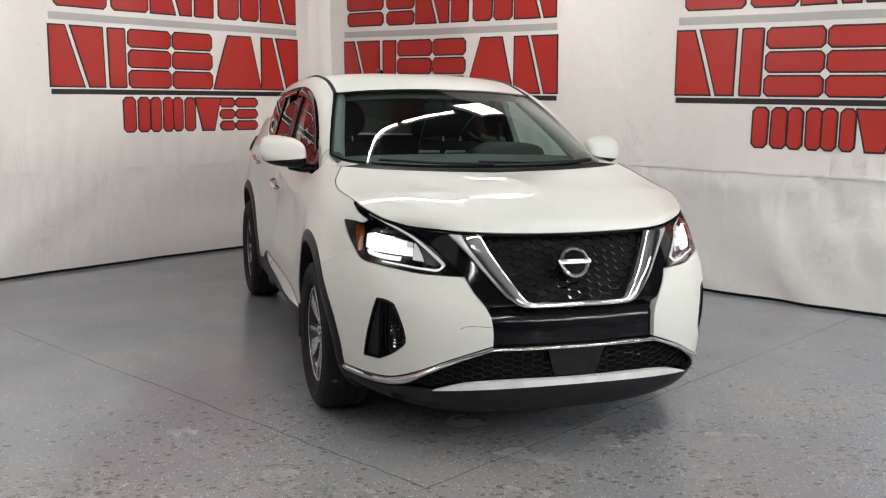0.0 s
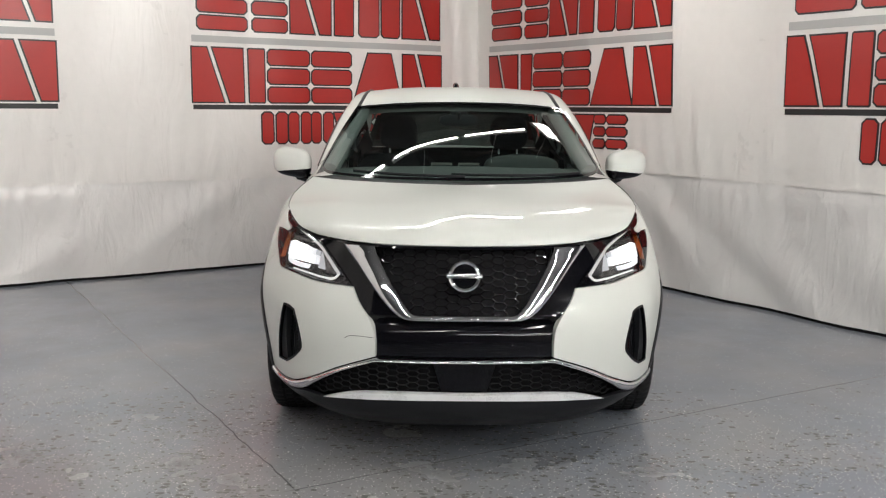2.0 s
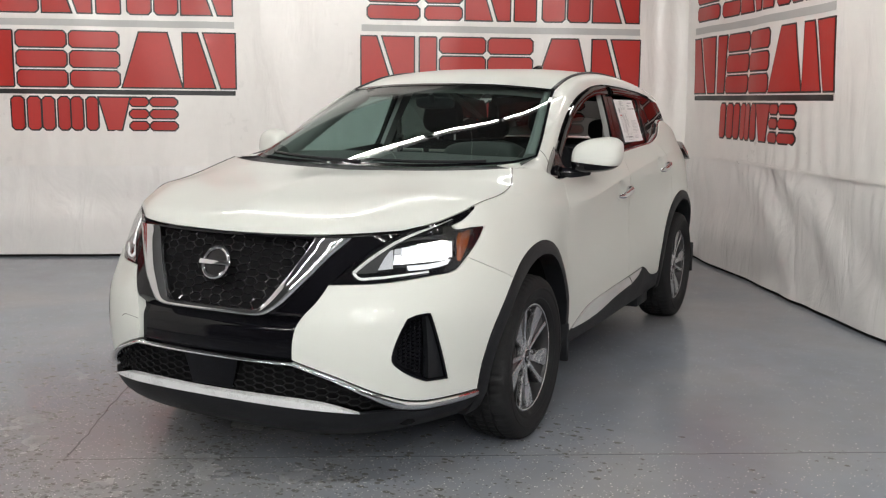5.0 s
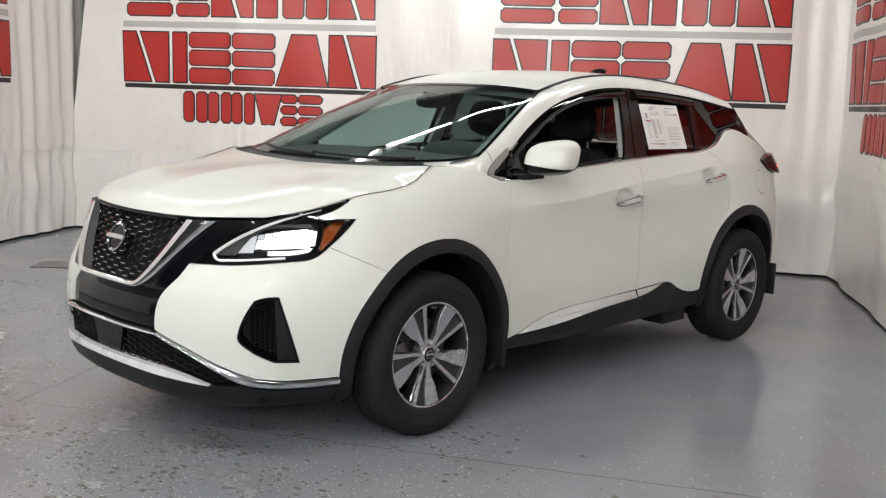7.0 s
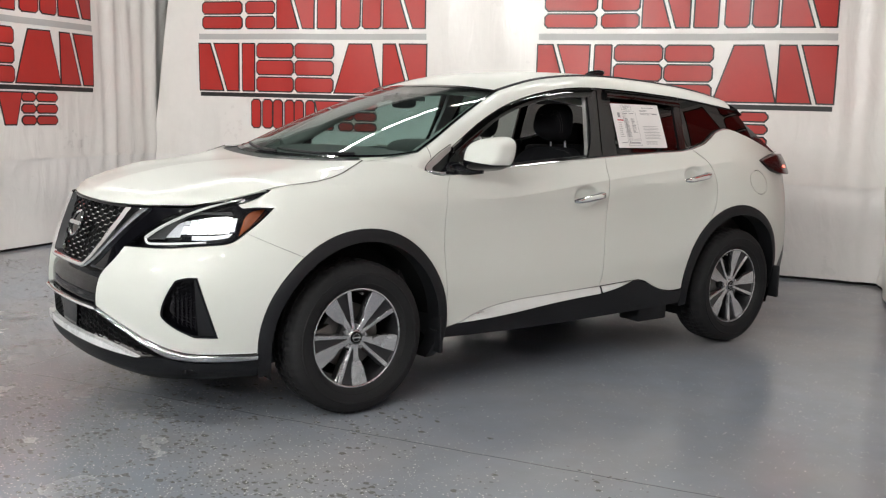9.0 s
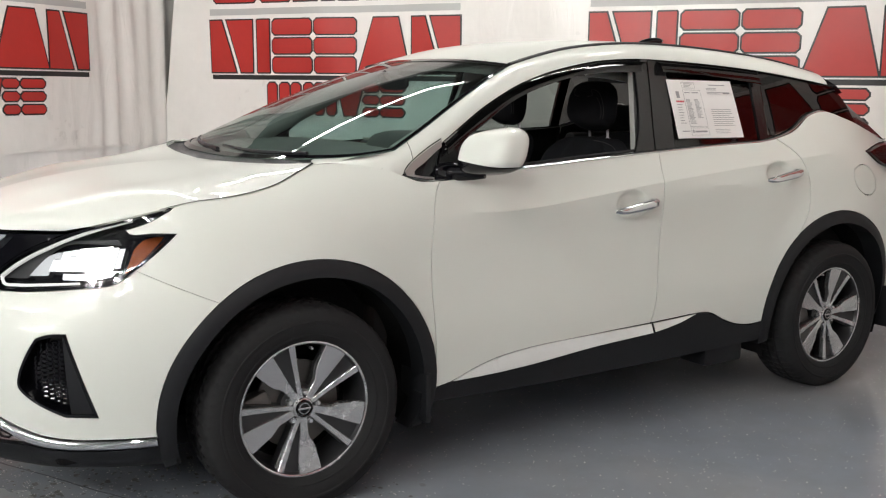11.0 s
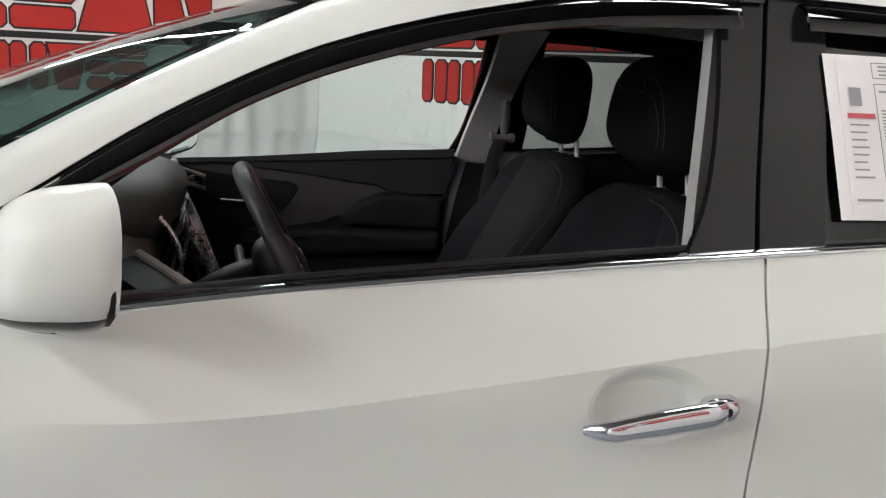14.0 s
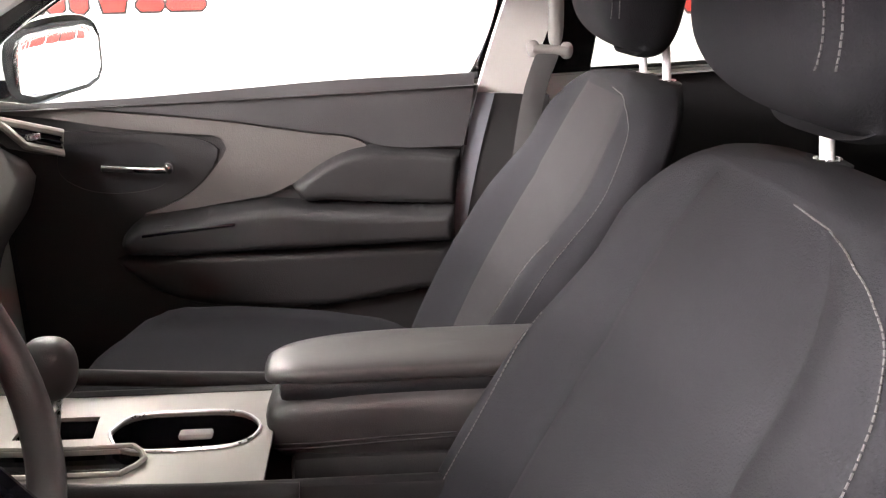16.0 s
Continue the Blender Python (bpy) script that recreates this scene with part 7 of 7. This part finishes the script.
for k, z in enumerate((-0.065, -0.095, -0.125)):
    for j in range(6):
        part("key", moved(block((-0.027, -0.095 + 0.034 * j, z - 0.009), (-0.018, -0.071 + 0.034 * j, z + 0.009), 0.002), tower), stack, mat=BLACK_MATT)
for y in (-0.07, 0.07):
    part("dial", moved(moved(lathe([(0.0, 0.03), (0.018, 0.03), (0.02, 0.0)], 20), Matrix.Rotation(math.radians(90), 4, "Z")), tower @ Matrix.Translation((-0.015, y, -0.165))), stack, "satin ringed dial", SATIN)
# end vents
for sg in (1, -1):
    vm = Matrix.Translation((0.612, 0.640 * sg, 1.118)) @ Matrix.Rotation(math.radians(42 * sg), 4, "Z") @ Matrix.Rotation(math.radians(10), 4, "Y")
    corners = [(-0.056 * sg, 0.036), (0.056 * sg, 0.0), (0.050 * sg, -0.034), (-0.015 * sg, -0.012)]
    box = [(0.0, p, q) for p, q in corners] + [(0.06, p, q) for p, q in corners]
    ev = part("end_vent", moved((box, [(0, 1, 2, 3), (0, 4, 5, 1), (1, 5, 6, 2), (2, 6, 7, 3), (3, 7, 4, 0)]), vm), car, "corner air vent", BLACK_MATT)
    part("vent_ring", moved(tube([(-0.003, p, q) for p, q in corners + corners[:1]], 0.0075, 8), vm), ev, "champagne vent ring", CHAMPAGNE)
    tl, tr_, br, bl = (np.array((-0.004, *q)) for q in corners)
    for k in (0.25, 0.5, 0.75):
        part("vent_slat", moved(tube([tl + (bl - tl) * k, tr_ + (br - tr_) * k], 0.0022, 6), vm), ev, mat=BLACK_GLOSS)
    part("vent_tab", moved(block((-0.012, -0.012, -0.006), (0.0, 0.012, 0.006), 0.002), vm), ev, mat=SATIN)

# steering wheel
sw = Matrix.Translation((0.405, 0.36, 1.090)) @ Matrix.Rotation(math.radians(28), 4, "Y")
a = np.linspace(0, 2 * np.pi, 65)
ringp = np.stack([0 * a, 0.187 * np.sin(a), 0.187 * np.cos(a)], 1)
Vt, Ft = [], []
nt_ = 12
for i in range(64):
    for j in range(nt_):
        b = 2 * np.pi * j / nt_
        rr = 0.187 + 0.0155 * math.cos(b)
        Vt.append((0.0175 * math.sin(b), rr * math.sin(a[i]), rr * math.cos(a[i])))
wheel_s = part("steering_wheel", moved((Vt, grid_faces(64, nt_, close_u=True, close_v=True)), sw), car, "black leather steering wheel", LEATHER, 80)
hubp = part("airbag_cover", moved(pillow((0.020, 0, -0.01), (0.045, 0.078, 0.072), 2.8, 30, 16), sw), wheel_s, "dark grey airbag cover", material("dark grey wheel centre", (0.06, 0.059, 0.058), 0.5, 0, 0, 0.1, 8, 500, 0.0005), 70)
part("emblem", moved(pillow((-0.024, 0, 0.0), (0.004, 0.024, 0.018), 2.2, 20, 8), sw), hubp, "plain chrome emblem", CHROME)
for sg in (-1, 1):
    part("spoke", moved(block((-0.006, min(sg * 0.05, sg * 0.175), -0.032), (0.022, max(sg * 0.05, sg * 0.175), 0.016), 0.012), sw), wheel_s, "black spoke with keys", DASH_SOFT)
    part("key_pad", moved(block((-0.018, sg * 0.098 - 0.022, -0.020), (-0.004, sg * 0.098 + 0.022, 0.008), 0.005), sw), wheel_s, mat=BLACK_MATT)
    part("spoke_trim", moved(tube([(-0.012, sg * 0.070, 0.020), (-0.010, sg * 0.075, -0.045), (-0.004, sg * 0.045, -0.10)], 0.005, 6), sw), wheel_s, "satin trim", SATIN)
    part("lower_spoke", moved(tube([(0.014, sg * 0.035, -0.06), (0.0, sg * 0.05, -0.17)], 0.014, 8), sw), wheel_s, mat=BLACK_GLOSS)
part("column", moved(pillow((0.14, 0, -0.01), (0.11, 0.055, 0.055), 3, 24, 12), sw), wheel_s, "black steering column shroud", DASH_SOFT)
for sg in (-1, 1):
    part("stalk", moved(tube([(0.09, sg * 0.05, 0.01), (0.085, sg * 0.19, 0.03)], [0.008, 0.010], 8), sw), wheel_s, "black stalk", BLACK_MATT)

# centre console
CON = outline([[(0.62, 0.125), (0.16, 0.125)], [(0.16, 0.125), (0.16, -0.125)], [(0.16, -0.125), (0.62, -0.125)], [(0.62, -0.125), (0.62, 0.125)]])
CUP = outline([[(0.352, -0.012), (0.335, -0.052), (0.27, -0.062), (0.20, -0.052), (0.176, -0.012), (0.19, 0.026), (0.26, 0.040), (0.33, 0.030), (0.352, -0.012)]])
TRAY = outline([[(0.46, -0.060), (0.375, -0.060)], [(0.375, -0.060), (0.368, 0.0)], [(0.368, 0.0), (0.46, 0.0)], [(0.46, 0.0), (0.46, -0.060)]])
GATE = outline([[(0.47, 0.030), (0.315, 0.030)], [(0.315, 0.030), (0.295, 0.062), (0.315, 0.095)], [(0.315, 0.095), (0.47, 0.095)], [(0.47, 0.095), (0.47, 0.030)]])
flat = lambda zz: (lambda x, y, out=0.0: np.stack([np.asarray(x, float), np.asarray(y, float), zz + 0.05 * np.clip(np.asarray(x, float) - 0.42, 0, 1) + out], 1))
con = part("centre_console", sheet([CON, CUP, TRAY, GATE], flat(0.862), 0.03, 0.006, 0.0), car, "champagne centre console with cup holders", CHAMPAGNE)


def well(loop, depth):
    """The dark wall that lines a recess in the console."""
    n = len(loop)
    a, b = flat(0.857)(loop[:, 0], loop[:, 1]), flat(0.857 - depth)(loop[:, 0], loop[:, 1])
    return [tuple(p) for p in np.concatenate([a, b])], [(i, (i + 1) % n, n + (i + 1) % n, n + i) for i in range(n)]


part("cup_liner", well(CUP, 0.12), con, "black cup holder liner", BLACK_GLOSS)
part("tray_liner", well(TRAY, 0.07), con, "black tray liner", BLACK_GLOSS)
part("cup_well", sheet([CUP], flat(0.74), 0.03, 0, 0.0), con, "dark cup holder well", BLACK_GLOSS)
part("cup_ring", tube(np.column_stack([np.vstack([CUP, CUP[:1]]), np.full(len(CUP) + 1, 0.863)]), 0.0022, 6), con, "satin ring round the cup holders", SATIN)
part("cup_clip", block((0.235, -0.035, 0.845), (0.275, -0.018, 0.853), 0.003), con, "pale cup clip", GREY_TRIM)
part("tray_well", sheet([TRAY], flat(0.79), 0.03, 0, 0.0), con, "dark tray", BLACK_GLOSS)
part("gate_plate", sheet([GATE], flat(0.850), 0.03, 0, 0.0), con, "dark gear gate", BLACK_GLOSS)
part("gate_ring", tube(np.column_stack([np.vstack([GATE, GATE[:1]]), flat(0.866)(np.r_[GATE[:, 0], GATE[:1, 0]], np.r_[GATE[:, 1], GATE[:1, 1]])[:, 2]]), 0.0032, 6), con, "champagne gate surround", CHAMPAGNE)
for sg in (-1, 1):
    part("console_side", block((-0.25, sg * 0.128 - 0.012, 0.40), (0.66, sg * 0.128 + 0.012, 0.866), 0.01), con, "black console side", DASH_SOFT)
    part("side_pad", tube(spline([(0.64, sg * 0.152, 0.895), (0.40, sg * 0.150, 0.876), (0.12, sg * 0.146, 0.862)], 0.04), 0.011, 10), con, "black padded console edge", DASH_SOFT)
kn = part("gear_knob", pillow((0.392, 0.045, 0.965), (0.030, 0.026, 0.036), 2.4, 24, 16, lambda U, P: P * (1 + 0.12 * U[:, 2:3])), con, "black gear knob", LEATHER, 70)
part("gear_stalk", tube([(0.405, 0.050, 0.865), (0.395, 0.047, 0.94)], [0.012, 0.015], 12), kn, "satin gear stalk", SATIN)
lid = part("arm_box", pillow((-0.075, -0.044, 0.932), (0.245, 0.064, 0.013), 4.2, 44, 14, lambda U, P: P + np.stack([0 * U[:, 0], 0 * U[:, 1], 0.005 - 0.012 * np.maximum(U[:, 0], 0) ** 3], 1)), car, "black padded armrest box between the seats", LEATHER, 70)
part("box_body", pillow((-0.073, -0.042, 0.869), (0.244, 0.068, 0.049), 4.2, 44, 18, lambda U, P: P * np.stack([1 - 0.02 * np.maximum(-U[:, 2], 0), 1 - 0.16 * np.maximum(-U[:, 2], 0) ** 2, 1 + 0 * U[:, 0]], 1) + np.stack([0 * U[:, 0], 0 * U[:, 0], -0.010 * np.maximum(U[:, 0], 0) ** 3], 1)), lid, "padded box side", LEATHER, 70)
part("box_base", block((-0.32, -0.105, 0.40), (0.140, 0.028, 0.84), 0.015), lid, mat=DASH_SOFT)
part("box_gap", block((-0.31, -0.100, 0.903), (0.150, 0.014, 0.928), 0.008), lid, mat=BLACK_MATT)
for dz in (0.0, 0.006):
    part("box_seam", tube(spline([(0.172, -0.03, 0.838 + dz), (0.168, 0.0, 0.840 + dz), (0.135, 0.019, 0.847 + dz), (0.0, 0.0245, 0.855 + dz), (-0.28, 0.0245, 0.860 + dz)], 0.02), 0.0011, 6), lid, "seam", BLACK_MATT)

# number plate of the chassis, a pale strip on the dash under the glass
part("chassis_strip", moved(block((-0.006, -0.035, 0.0), (0.006, 0.035, 0.003), 0.001), Matrix.Translation((1.10, 0.60, 1.186))), dash, "pale strip under the windscreen", BUTTON)

# inside mirror
im = part("inside_mirror", pillow((0.565, 0.0, 1.468), (0.02, 0.115, 0.034), 3.2, 28, 12), car, "black inside mirror", BLACK_MATT)
part("mirror_stem", tube([(0.585, 0, 1.475), (0.62, 0, 1.515)], 0.012, 8), im, mat=BLACK_MATT)
part("sensor_box", block((0.47, -0.05, 1.492), (0.57, 0.05, 1.522), 0.012), im, "black sensor housing", BLACK_MATT)

# ---- window sticker, aerial ----
def leaf(x, z, out=0.0):
    return upper(x, z, out + 0.006)


def quad(a, b, c, d):
    return outline([[a, b], [b, c], [c, d], [d, a]], 0.03)


A0, A1, A2, A3 = (-0.396, 1.497), (-0.807, 1.494), (-0.835, 1.242), (-0.410, 1.243)


def on(u, v):
    """A place on the sheet: u from its fore edge to its rear edge, v from top to bottom."""
    t = (A0[0] + (A1[0] - A0[0]) * u, A0[1] + (A1[1] - A0[1]) * u)
    b = (A3[0] + (A2[0] - A3[0]) * u, A3[1] + (A2[1] - A3[1]) * u)
    return (t[0] + (b[0] - t[0]) * v, t[1] + (b[1] - t[1]) * v)


notice = tagged(part("window_sticker", sheet([quad(on(0, 0), on(1, 0), on(1, 1), on(0, 1))], leaf, 0.08, 0.001, 0.0, True), None, "white printed price notice stuck on the rear side window", PAPER), category="notice")
paper_left = part("page", sheet([quad(on(0.05, 0.03), on(0.50, 0.03), on(0.50, 0.97), on(0.05, 0.97))], leaf, 0.08, 0.001, 0.0016, True), notice, mat=PAPER)


def bar(u0, u1, v0, v1, mat=INK):
    part("print_bar", sheet([quad(on(u0, v0), on(u1, v0), on(u1, v1), on(u0, v1))], leaf, 0.08, 0.0, 0.004, True), notice, mat=mat)


def frame_box(u0, u1, v0, v1, w=0.006):
    bar(u0, u1, v0, v0 + w)
    bar(u0, u1, v1 - w, v1)
    bar(u0, u0 + w * 0.7, v0, v1)
    bar(u1 - w * 0.7, u1, v0, v1)


frame_box(0.20, 0.40, 0.04, 0.14)
for k in range(3):
    bar(0.23, 0.37 - 0.03 * k, 0.06 + 0.025 * k, 0.07 + 0.025 * k)
bar(0.09, 0.14, 0.20, 0.31)
bar(0.07, 0.19, 0.355, 0.385, INK_RED)
frame_box(0.20, 0.47, 0.17, 0.80)
rnd = random.Random(4)
for k in range(22):
    v = 0.33 + k * 0.0195
    bar(0.22, 0.22 + rnd.uniform(0.05, 0.09), v, v + 0.009)
    if k < 17:
        bar(0.345, 0.345 + rnd.uniform(0.05, 0.09), v, v + 0.009)
for k in range(8):
    bar(0.075, 0.075 + rnd.uniform(0.05, 0.09), 0.42 + k * 0.045, 0.43 + k * 0.045)
bar(0.22, 0.30, 0.21, 0.225)
bar(0.33, 0.43, 0.21, 0.225)
frame_box(0.20, 0.47, 0.82, 0.95)
bar(0.225, 0.245, 0.85, 0.91)
bar(0.26, 0.44, 0.87, 0.90)
bar(0.07, 0.18, 0.87, 0.885)
bar(0.62, 0.88, 0.07, 0.085)
for v in (0.13, 0.155, 0.20, 0.225):
    bar(0.57, 0.57 + rnd.uniform(0.15, 0.32), v, v + 0.010)
bar(0.82, 0.93, 0.20, 0.23)
for k in range(9):
    bar(0.57, 0.92 - rnd.uniform(0, 0.08), 0.50 + k * 0.035, 0.508 + k * 0.035)
for k in range(3):
    bar(0.57, 0.80, 0.85 + k * 0.03, 0.857 + k * 0.03)

fin = part("aerial", pillow((-0.98, 0, 1.690), (0.085, 0.022, 0.035), 2.2, 24, 12, lambda U, P: P + np.stack([-0.05 * np.maximum(U[:, 2], 0), 0 * U[:, 1], 0 * U[:, 2]], 1)), car, "black shark-fin aerial", BLACK_GLOSS, 60)

# a square cover let into the floor
DRAIN = Matrix.Translation((0.85, -4.11, 0.0)) @ Matrix.Rotation(math.radians(47), 4, "Z")
drain = tagged(new("floor_cover"), "square grey metal cover let into the floor", "floor cover")
part("frame", moved(block((-0.165, -0.165, -0.01), (0.165, 0.165, 0.004), 0.002), DRAIN), drain, "dark metal frame", ALLOY_DARK)
part("plate", moved(block((-0.145, -0.145, 0.0), (0.145, 0.145, 0.007), 0.002), DRAIN), drain, "worn grey plate", material("worn grey plate", (0.22, 0.22, 0.22), 0.45, 0.2, 0, 0.15, 9, 90, 0.0006))
